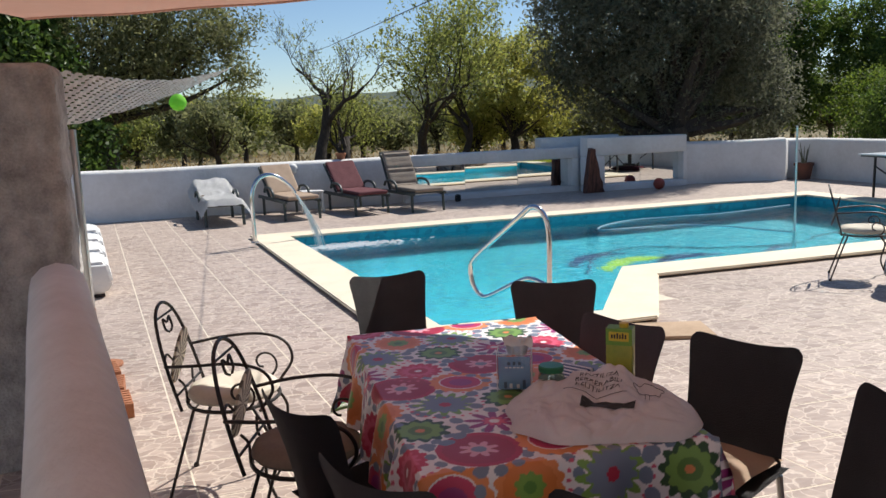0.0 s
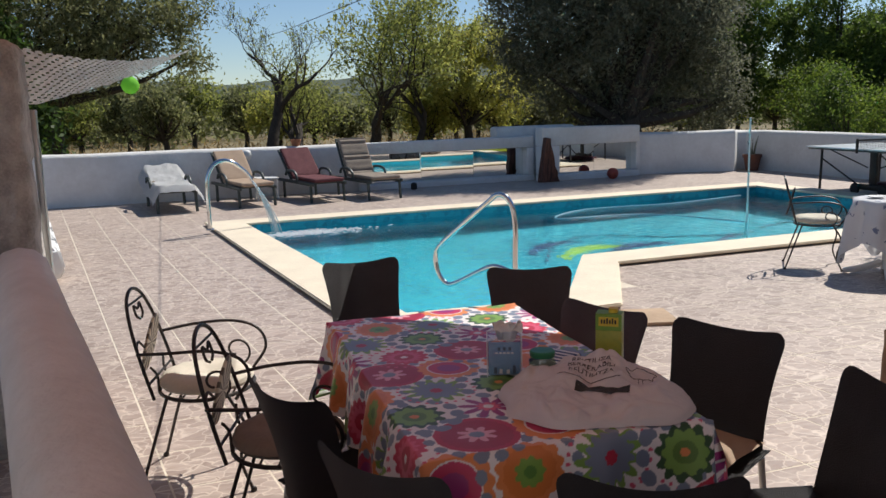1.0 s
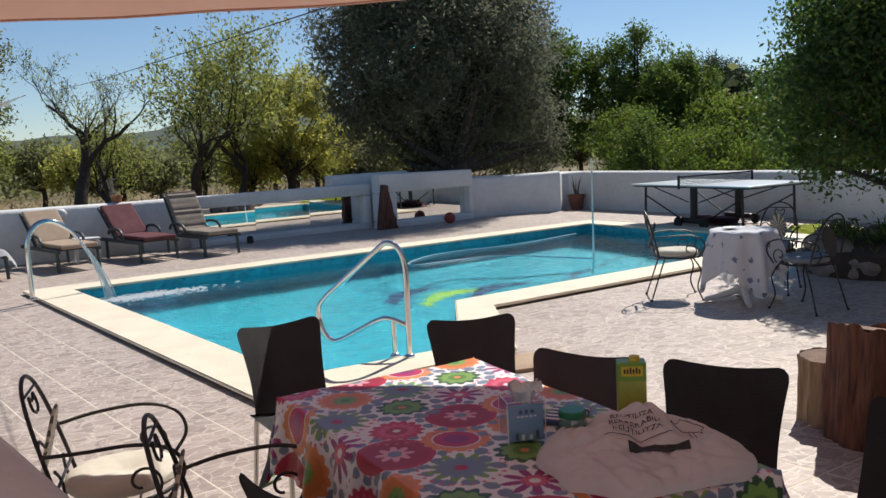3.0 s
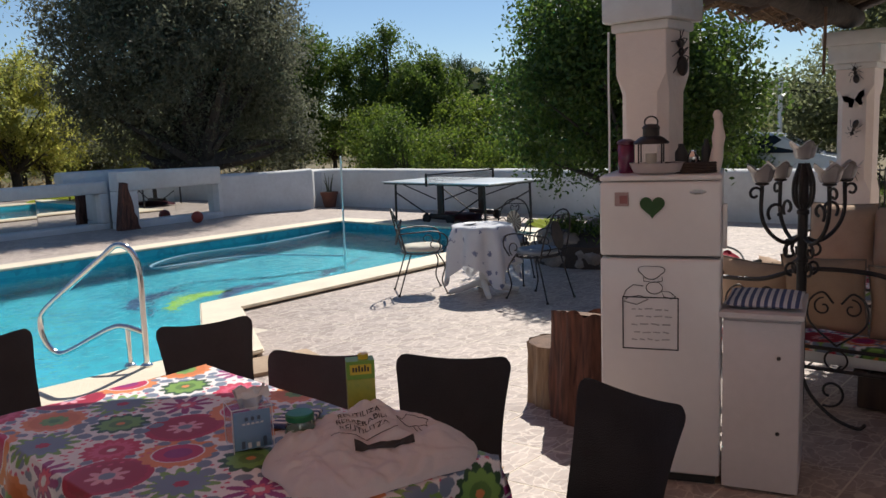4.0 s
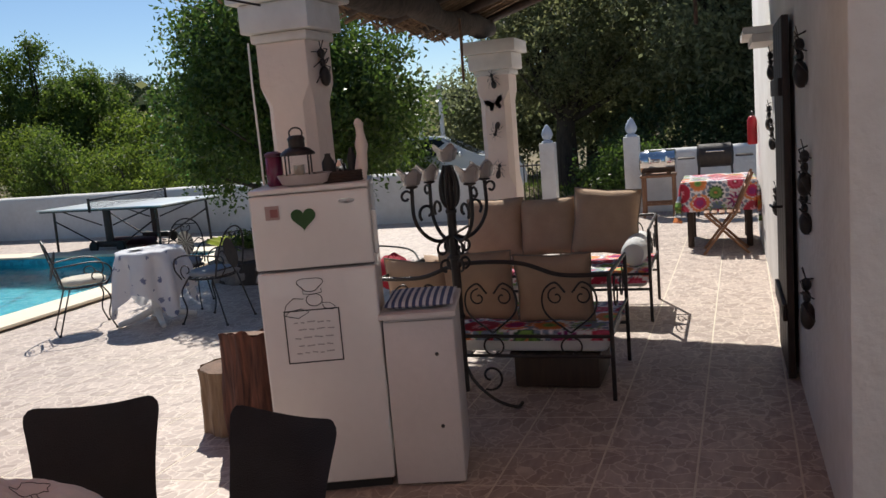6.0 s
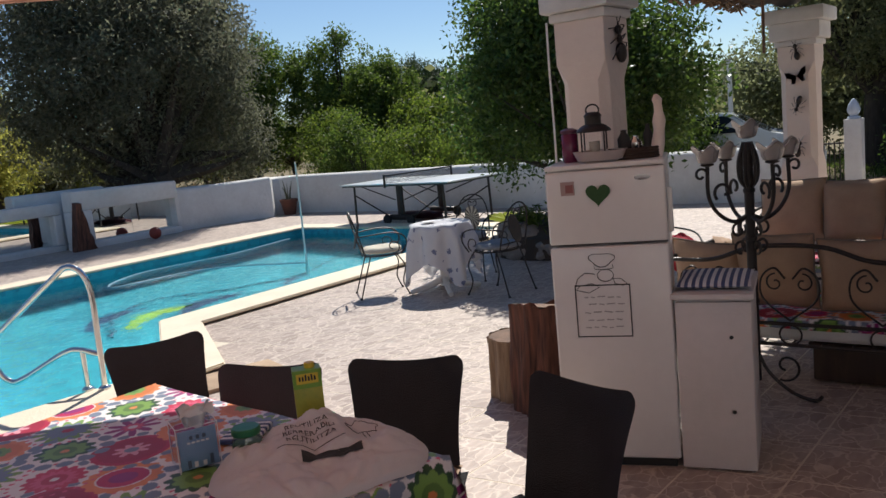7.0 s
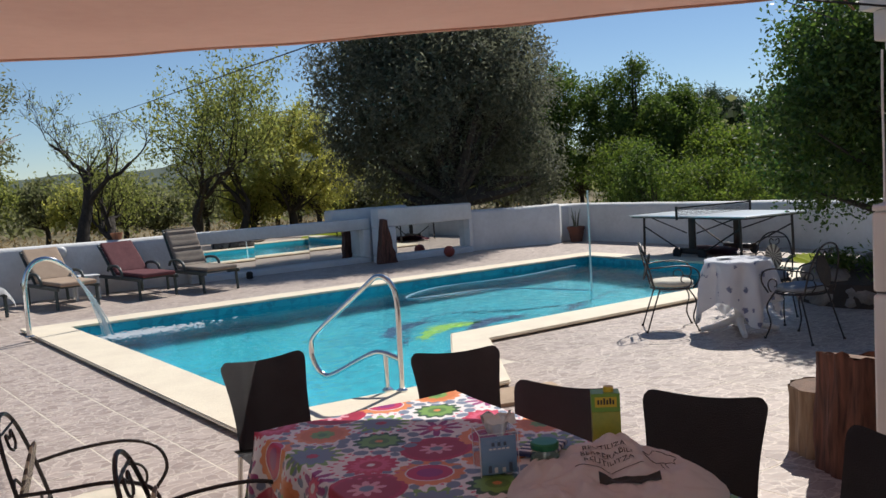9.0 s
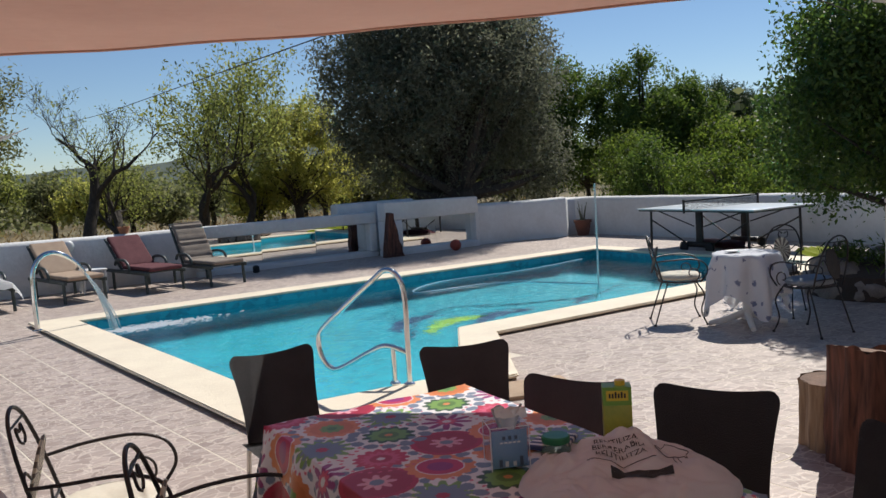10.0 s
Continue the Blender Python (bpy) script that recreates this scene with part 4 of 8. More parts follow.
dense_tree("carob_tree", "dark green tree beyond the wall", (-4.6, 18.5, 0),
           [(0, 0, 3.0, 2.8, 2.0, 2.0), (2.2, 0, 1.5, 1.3, 1.3, 1.0), (0, 0, 5.0, 2.4, 1.8, 1.5), (2.0, 0.2, 4.6, 1.3, 1.2, 1.0)], M_CITRUS, 13, 50000, 0.15, 0.28, 1.0, 600, 0.36)
dense_tree("fig_tree", "tall bright green tree behind the garden wall", (18.6, 22.5, 0),
           [(0, 0, 2.4, 2.2, 2.2, 1.7), (-0.7, 0.6, 4.5, 1.3, 1.3, 1.1), (0.9, -0.6, 4.1, 1.1, 1.1, 0.9), (-1.6, 1.4, 3.6, 1.2, 1.2, 1.1), (-0.3, 0.3, 5.4, 0.55, 0.55, 0.7), (0.7, -0.4, 4.95, 0.45, 0.45, 0.55)], M_FIG, 14, 60000, 0.12, 0.2, 1.0, 560, 0.28, shell=0.3)
dense_tree("fig_tree", "green tree with upright shoots behind the garden wall", (20.6, 19.2, 0),
           [(0, 0, 2.2, 2.0, 2.0, 1.6), (-0.8, 0.9, 3.9, 1.1, 1.1, 1.0), (0.8, -0.6, 3.6, 0.9, 0.9, 0.9), (-0.2, 0.1, 4.6, 0.5, 0.5, 0.6), (1.3, -1.4, 3.0, 0.8, 0.8, 0.8)], M_FIG, 15, 46000, 0.12, 0.2, 1.0, 420, 0.28, shell=0.3)
dense_tree("fig_tree", "low yellow-green tree behind the garden wall", (21.4, 15.6, 0),
           [(0, 0, 1.5, 1.8, 2.0, 1.2), (-0.4, 1.3, 2.1, 1.1, 1.1, 0.7), (0.4, -1.2, 1.9, 1.0, 1.0, 0.7)], M_LIGHTFIG, 16, 30000, 0.12, 0.15, 0.8, 260, 0.28, shell=0.3)
rng = np.random.default_rng(55)
for k in range(36):
    x = -11 + 1.08 * k + rng.uniform(-0.8, 0.8)
    y = rng.uniform(26.5, 38)
    h = rng.uniform(1.7, 3.0)
    dense_tree("field_tree", "small olive-green tree standing in the field", (x, y, 0), [(0, 0, h * 0.62, 1.15, 1.0, h * 0.36), (rng.uniform(-0.6, 0.6), 0, h * 0.8, 0.7, 0.7, h * 0.2)],
               (M_SCRUB, M_ALMOND, M_SCRUB, M_YELLOWING)[k % 4], 100 + k, 3600, 0.16, 0.08, h * 0.32, 70, 0.30, shell=0.25)
for k, (x, y, h) in enumerate(((36, 29.5, 5.6), (38, 27.5, 4.9), (40, 25.6, 5.3), (41.5, 23.0, 4.9), (37, 32.5, 5.8))):
    dense_tree("pine_tree", "umbrella pine in the distance", (x, y, 0), [(0, 0, h - 1.1, 2.2, 2.2, 0.8), (1.0, 0.8, h - 1.9, 1.6, 1.5, 0.6), (-1.2, -0.6, h - 2.0, 1.3, 1.2, 0.5)], M_PINE, 40 + k, 12000, 0.24, 0.2, h - 2.8, 110, 0.42, aspect=0.2)
for k, (x, y, s) in enumerate(((15.2, 12.2, 1.0), (15.6, 14.2, 1.2), (15.3, 10.0, 0.9), (15.9, 8.2, 1.0), (16.8, 16.2, 1.4), (15.4, 6.2, 0.95))):
    dense_tree("shrub", "bright green shrub behind the wall", (x, y, 0), [(0, 0, 0.85 * s, 1.0, 1.2, 0.75 * s), (0.2, 0.5, 1.3 * s, 0.7, 0.8, 0.5 * s)], M_LIGHTFIG if k % 2 == 0 else M_FIG, 50 + k,
               9000, 0.085, 0.05, 0.3, 80, 0.26, category="shrub", shell=0.3)
dense_tree("lemon_tree", "glossy dark green lemon tree growing from a rockery", (9.6, 4.95, 0),
           [(0, 0, 2.1, 1.5, 1.75, 1.15), (0, 0.2, 3.0, 1.15, 1.25, 0.85), (-1.0, 0.15, 2.6, 0.7, 0.7, 0.7), (0.1, 0.95, 1.45, 0.85, 0.75, 0.6), (-0.1, -1.0, 1.9, 0.8, 0.75, 0.8)],
           M_CITRUS, 17, 62000, 0.072, 0.10, 1.0, 700, 0.24, aspect=0.5, shell=0.35)
dense_tree("carob_tree", "large dark tree beyond the terrace", (19.5, -1.6, 0),
           [(0, 0, 3.4, 3.6, 3.6, 2.4), (-0.5, 1.0, 5.6, 3.0, 3.0, 2.0), (-0.8, -2.6, 3.5, 3.0, 2.6, 2.4)], M_CAROB, 18, 140000, 0.135, 0.35, 1.4, 1100, 0.50, shell=0.35)
dense_tree("carob_tree", "dark tree behind the parked car", (24.0, 3.0, 0), [(0, 0, 2.2, 3.0, 3.2, 1.6), (0, -2.0, 4.6, 2.6, 2.2, 1.9), (0, 3.0, 1.8, 2.0, 2.0, 1.2)], M_CAROB, 28, 60000, 0.155, 0.35, 1.4, 600, 0.52, shell=0.35)
dense_tree("olive_tree", "olive tree beyond the gate", (18.9, 3.1, 0), [(0, 0, 3.2, 2.0, 2.0, 1.5), (0.6, 0.6, 4.4, 1.6, 1.6, 1.1)], M_SCRUB, 19, 40000, 0.12, 0.2, 1.6, 520, 0.34, aspect=0.34, shell=0.4)
dense_tree("shrub", "dark ivy shrub beside the gate post", (14.9, 1.45, 0), [(0, 0, 0.55, 0.6, 0.75, 0.55), (0.1, -0.3, 0.95, 0.45, 0.4, 0.3)], M_CITRUS, 20, 5000, 0.08, 0.04, 0.2, 70, 0.2, category="shrub")
dense_tree("hedge", "dark clipped hedge beyond the gate", (17.6, 0.5, 0), [(0, 0, 0.9, 1.0, 1.6, 0.85), (0, 0.8, 0.45, 0.9, 1.3, 0.45), (0, -1.2, 1.2, 1.0, 1.4, 0.9)], M_PINE, 61, 16000, 0.10, 0.06, 0.3, 240, 0.3, category="hedge")

# far scrub and hills
rng = np.random.default_rng(9)
P = []
for k in range(150):
    cx, cy = rng.uniform(-45, 75), rng.uniform(40, 75)
    hh = rng.uniform(2.0, 3.4)
    P.append(np.array((cx, cy, hh * 0.5)) + np.clip(rng.normal(size=(420, 3)), -1.7, 1.7) * (1.7, 1.7, 0.27 * hh))
P = np.concatenate(P)
P[:, 2] = np.abs(P[:, 2])
tagged(leaves_mesh("far_wood", P, 0.40, M_SCRUB, None, rng, 0.1, 0.6), "distant belt of grey-green woodland across the field", "scrub", kind="stuff")
P = []
for k in range(60):
    a = rng.uniform(-0.5, 1.2)
    cx, cy = rng.uniform(24, 62), rng.uniform(-18, 34)
    v = rng.normal(size=(300, 3)) * (1.6, 1.6, 0.9)
    P.append(np.array((cx, cy, 1.4)) + v)
P = np.concatenate(P)
P[:, 2] = np.abs(P[:, 2])
tagged(leaves_mesh("far_thicket", P, 0.40, M_SCRUB, None, rng, 0.1, 0.6), "distant thicket of green scrub", "scrub", kind="stuff")
# dry grass behind the wall
n = 16000
P = np.stack([rng.uniform(-8, 24, n), 17.2 + rng.gamma(1.6, 5.0, n), rng.uniform(0.02, 0.32, n)], 1)
tagged(leaves_mesh("dry_grass", P, 0.30, M_DRYGRASS, None, rng, -1.2, 0.12), "dry yellow grass in the field", "grass", kind="stuff")
n = 5000
P = np.stack([rng.uniform(14.2, 24, n), rng.uniform(0, 7, n), rng.uniform(0.01, 0.12, n)], 1)
tagged(leaves_mesh("lawn", P, 0.16, M_FIG, None, rng, -1.2, 0.15), "green grass beyond the gate", "grass", kind="stuff")


def ridge(name, dist, h, seed, label):
    bm = bmesh.new()
    N = 120
    top, low = [], []
    for i in range(N + 1):
        a = radians(-75 + 190 * i / N)
        x, y = dist * math.sin(a), dist * math.cos(a)
        z = h * (0.55 + 0.6 * noise.noise((i * 0.07, seed, 0)) + 0.12 * noise.noise((i * 0.4, seed, 3)))
        top.append(bm.verts.new((x, y, max(2, z))))
        low.append(bm.verts.new((x * 0.8, y * 0.8, -1)))
    for i in range(N):
        bm.faces.new((low[i], low[i + 1], top[i + 1], top[i]))
    return tagged(part(name, bm, M_HILL), label, "hill", kind="structure")


ridge("backdrop_hill", 480, 34, 2.0, "low wooded hills on the horizon")

from mathutils.bvhtree import BVHTree


# ---- dining table and its cloth ----
WHITE, PINK, RED, ORANGE = (0.82, 0.78, 0.78), (0.66, 0.10, 0.18), (0.46, 0.014, 0.05), (0.74, 0.25, 0.08)
GREEN, DGREEN, SLATE, PLUM, ROSE = (0.20, 0.36, 0.07), (0.03, 0.085, 0.03), (0.19, 0.235, 0.32), (0.30, 0.02, 0.17), (0.76, 0.36, 0.42)


def flower_print(U, V, seed, width, length, step=0.225):
    """Colours of a print of big round flowers and rows of ovals, for places U, V on the cloth in metres."""
    rng = random.Random(seed)
    col = np.empty(U.shape + (3,))
    col[:] = WHITE
    rows = int(length / (step * 0.87)) + 2
    cols = int(width / step) + 2
    # rings of colour from the outside in: reach, petals, depth of the notches, colour
    kinds = [
        ((0.122, 0, 0, RED), (0.105, 24, 0.04, (0.36, 0.01, 0.035)), (0.058, 8, 0.45, ROSE), (0.022, 0, 0, SLATE)),
        ((0.094, 12, 0.20, DGREEN), (0.072, 10, 0.16, GREEN), (0.036, 0, 0, (0.11, 0.22, 0.04)), (0.014, 0, 0, ORANGE)),
        ((0.112, 16, 0.09, ORANGE), (0.076, 0, 0, WHITE), (0.071, 0, 0, (0.52, 0.02, 0.10)), (0.040, 0, 0, PLUM)),
        ((0.092, 9, 0.62, PLUM), (0.040, 9, 0.30, PINK), (0.016, 0, 0, WHITE)),
        ((0.104, 14, 0.12, ORANGE), (0.080, 14, 0.06, (0.66, 0.20, 0.05)), (0.046, 9, 0.18, GREEN), (0.018, 0, 0, (0.10, 0.24, 0.05))),
        ((0.092, 15, 0.16, (0.56, 0.03, 0.08)), (0.066, 15, 0.22, PINK), (0.036, 0, 0, RED), (0.013, 0, 0, WHITE)),
        ((0.108, 13, 0.34, GREEN), (0.080, 13, 0.22, SLATE), (0.022, 7, 0.2, RED)),
    ]
    for i in range(rows):
        for j in range(cols):
            cx = (j + (0.5 if i % 2 else 0.0)) * step + rng.uniform(-0.012, 0.012)
            cy = i * step * 0.87 + rng.uniform(-0.012, 0.012)
            k = (2 * j + 3 * i + seed) % 7
            dx, dy = U - cx, V - cy
            near = (np.abs(dx) < 0.19) & (np.abs(dy) < 0.19)
            if not near.any():
                continue
            x, y = dx[near], dy[near]
            d, a = np.hypot(x, y), np.arctan2(y, x) + 0.7 * i
            c = col[near]
            if k in (1, 4, 0):
                m, ring, size = (13, 0.128, 0.021) if k == 1 else (15, 0.140, 0.016)
                ai = np.round(a / (2 * math.pi / m)) * (2 * math.pi / m)
                u, w = d * np.cos(a - ai) - ring, d * np.sin(a - ai)
                c[(u / size) ** 2 + (w / (size * 1.25)) ** 2 < 1] = SLATE
            if k in (6, 5):
                ai = np.round(a / (2 * math.pi / 26)) * (2 * math.pi / 26)
                c[np.hypot(d * np.cos(a - ai) - 0.124, d * np.sin(a - ai)) < 0.0065] = PINK
            for reach, petals, depth, colour in kinds[k]:
                edge = reach * (1 - depth * (0.5 - 0.5 * np.cos(a * petals)) ** 1.4) if petals else reach
                c[d < edge] = colour
            col[near] = c
    return col


def printed_sheet(name, place, nu, nv, width, length, seed, mat, parent=None, step=0.225, thick=0.0):
    """A cloth from place(u, v), u across and v along in metres, with the flower print."""
    U, V = np.meshgrid(np.linspace(0, width, nu + 1), np.linspace(0, length, nv + 1), indexing="ij")
    P = place(U, V)
    idx = np.arange((nu + 1) * (nv + 1)).reshape(nu + 1, nv + 1)
    F = np.stack([idx[:-1, :-1], idx[1:, :-1], idx[1:, 1:], idx[:-1, 1:]], -1).reshape(-1, 4)
    me = bpy.data.meshes.new(name)
    me.vertices.add(P.shape[0] * P.shape[1])
    me.vertices.foreach_set("co", P.reshape(-1).astype(np.float32))
    me.loops.add(len(F) * 4)
    me.loops.foreach_set("vertex_index", F.ravel().astype(np.int32))
    me.polygons.add(len(F))
    me.polygons.foreach_set("loop_start", (np.arange(len(F)) * 4).astype(np.int32))
    me.polygons.foreach_set("loop_total", np.full(len(F), 4, np.int32))
    me.update(calc_edges=True)
    col = flower_print(U, V, seed, width, length, step)
    at = me.attributes.new("print", 'FLOAT_COLOR', 'POINT')
    rgba = np.ones(col.shape[:2] + (4,), np.float32)
    rgba[..., :3] = col
    at.data.foreach_set("color", rgba.ravel())
    me.materials.append(mat)
    me.shade_smooth()
    ob = new(name, me)
    if parent is not None:
        ob.parent = parent
    return ob


M_PRINT = print_material("flower_print_oilcloth", 0.42)
TW, TL, TZ = 0.84, 1.50, 0.765


def cloth_place(w, l, z, drop, wave=0.03, seed=0.0, rnd=0.02):
    """Where a cloth lies that covers a table w by l and hangs over its edges in folds."""
    def f(U, V):
        x, y = U - drop - w / 2, V - drop - l / 2
        ox, oy = np.maximum(np.abs(x) - w / 2, 0), np.maximum(np.abs(y) - l / 2, 0)
        over = np.maximum(ox, oy) + 0.35 * np.minimum(ox, oy)
        sx, sy = np.sign(x), np.sign(y)
        along = np.where(ox > oy, y, x) + np.where(ox > oy, 0.0, 3.0)
        fold = (np.sin(along * 21 + seed) * 0.6 + np.sin(along * 37 + 1.3 + seed) * 0.4) * wave * np.clip(over / 0.2, 0, 1)
        flare = rnd * (1 - np.exp(-over / 0.03)) + 0.10 * over + fold
        corner = np.clip(np.minimum(ox, oy) / 0.12, 0, 1)
        X = np.where(ox > 0, sx * (w / 2 + flare * np.clip(ox / (oy + 1e-6), 0, 1) + 0.02 * corner), x)
        Y = np.where(oy > 0, sy * (l / 2 + flare * np.clip(oy / (ox + 1e-6), 0, 1) + 0.02 * corner), y)
        X = np.where((ox > 0) & (oy > 0), sx * (w / 2 + 0.012 + 0.30 * np.minimum(ox, oy) * (ox >= oy) + fold * 0.5), X)
        Y = np.where((ox > 0) & (oy > 0), sy * (l / 2 + 0.012 + 0.30 * np.minimum(ox, oy) * (oy > ox) + fold * 0.5), Y)
        Z = z + 0.004 + 0.0025 * np.sin(x * 17 + y * 5) * np.cos(y * 13) - over * 0.97 + rnd * 0.4 * (1 - np.exp(-over / 0.03))
        return np.stack([X, Y, Z], -1)
    return f


TABLE = pose(1.185, 1.975, 0, 0, 0, -4)
table = empty("dining_table", TABLE, "long dining table under a flowered oilcloth", "table")
bm = bmesh.new()
box(bm, (0, 0, TZ - 0.02), (TW - 0.01, TL - 0.01, 0.035), 0.004)
part("tabletop", bm, M_DARKWOOD, table)
for sx in (-1, 1):
    for sy in (-1, 1):
        bm = bmesh.new()
        box(bm, (sx * (TW / 2 - 0.07), sy * (TL / 2 - 0.08), (TZ - 0.04) / 2), (0.06, 0.06, TZ - 0.04), 0.005)
        part("leg", bm, M_DARKWOOD, table)
DROP = 0.27
cloth = printed_sheet("tablecloth", cloth_place(TW, TL, TZ, DROP, 0.034), 380, 560, TW + 2 * DROP, TL + 2 * DROP, 4, M_PRINT, None)
cloth.matrix_world = TABLE
tagged(cloth, "white oilcloth with large red, orange and green flowers", "tablecloth")


# ---- black resin chairs ----
def black_chair():
    root = empty("dining_chair", None, "black woven resin chair with aluminium legs at the dining table", "chair", "chairs round the dining table")

    def back(u, v):
        w = 0.190 + 0.030 * v - 0.014 * math.sin(math.pi * v)
        x = (2 * u - 1) * w
        curve = 0.045 * (1 - (2 * u - 1) ** 2)
        top = (0.034 * abs(2 * u - 1) ** 2.0 - 0.030 * abs(2 * u - 1) ** 16) * v ** 4
        x *= 1 - 0.035 * max(0.0, (v - 0.93) / 0.07) ** 2
        return Vector((x, -0.20 - curve - 0.10 * v ** 1.4, 0.40 + v * 0.422 + top))
    bm = bmesh.new()
    grid_sheet(bm, back, 28, 28)
    thicken(bm, 0.022)
    part("backrest", bm, M_BLACKRESIN, root, angle=60)
    bm = bmesh.new()
    grid_sheet(bm, lambda u, v: Vector(((2 * u - 1) * (0.215 + 0.02 * v), -0.215 + 0.44 * v, 0.445 - 0.018 * math.sin(math.pi * u) - 0.03 * max(0, v - 0.85) / 0.15)), 10, 10)
    thicken(bm, 0.035)
    part("seat", bm, M_BLACKRESIN, root, angle=60)
    for sx in (-1, 1):
        for y0, y1 in ((-0.19, -0.25), (0.19, 0.21)):
            bm = bmesh.new()
            tube(bm, [(sx * 0.19, y0, 0.42), (sx * 0.205, y1, 0.0)], 0.0125, 10)
            part("leg", bm, M_ALU, root, "round aluminium leg")
    return root


def facing(x, y, dx, dy):
    """Stands a thing at a place so that its front looks along dx, dy."""
    return pose(x, y, 0, 0, 0, math.degrees(math.atan2(dy, dx)) - 90)


def seat_at(bx, by, dx, dy, off=0.27):
    """The place of a chair from the middle of its back's top edge."""
    d = math.hypot(dx, dy)
    return facing(bx + dx / d * off, by + dy / d * off, dx, dy)


chair = black_chair()
spots = [(1.215, 3.67, 0.0, -1), (1.92, 3.06, -0.38, -0.925), (1.81, 2.21, -0.93, -0.36), (2.05, 1.747, -0.90, -0.435),
         (2.02, 1.045, -0.97, 0.25), (0.49, 1.79, 0.91, 0.42), (0.60, 1.19, 0.85, 0.52), (1.13, 0.86, 0.45, 0.89)]
chair.matrix_world = seat_at(*spots[0])
for s in spots[1:]:
    copy_thing(chair, seat_at(*s))
# seat pads on two of the chairs
for s in (spots[3],):
    m = seat_at(*s)
    bm = bmesh.new()
    pillow(bm, 0.40, 0.40, 0.06, Matrix.Translation((0, 0, 0.475)) @ Matrix.Rotation(radians(90), 4, 'X'), 10, 5)
    pad = part("seat_pad", bm, M_BEIGECLOTH)
    pad.matrix_world = m
    tagged(pad, "worn beige seat pad on a black chair", "cushion")


# ---- wrought iron armchairs ----
def mosaic_material():
    m = bpy.data.materials.new("sunburst_mosaic")
    m.use_nodes = True
    N, L = m.node_tree.nodes, m.node_tree.links
    b = N["Principled BSDF"]
    b.inputs["Roughness"].default_value = 0.5
    tc = N.new("ShaderNodeTexCoord")
    sep = N.new("ShaderNodeSeparateXYZ")
    L.new(tc.outputs["Object"], sep.inputs[0])
    at = N.new("ShaderNodeMath")
    at.operation = 'ARCTAN2'
    sub = N.new("ShaderNodeMath")
    sub.operation = 'SUBTRACT'
    sub.inputs[1].default_value = 0.64
    L.new(sep.outputs["Z"], sub.inputs[0])
    L.new(sub.outputs[0], at.inputs[0])
    L.new(sep.outputs["X"], at.inputs[1])
    mu = N.new("ShaderNodeMath")
    mu.operation = 'MULTIPLY'
    mu.inputs[1].default_value = 14
    L.new(at.outputs[0], mu.inputs[0])
    si = N.new("ShaderNodeMath")
    si.operation = 'SINE'
    L.new(mu.outputs[0], si.inputs[0])
    gt = N.new("ShaderNodeMath")
    gt.operation = 'GREATER_THAN'
    gt.inputs[1].default_value = 0.0
    L.new(si.outputs[0], gt.inputs[0])
    mix = N.new("ShaderNodeMix")
    mix.data_type = 'RGBA'
    mix.inputs["A"].default_value = (0.68, 0.62, 0.48, 1)
    mix.inputs["B"].default_value = (0.16, 0.13, 0.10, 1)
    L.new(gt.outputs[0], mix.inputs["Factor"])
    L.new(mix.outputs["Result"], b.inputs["Base Color"])
    return m


M_MOSAIC = mosaic_material()


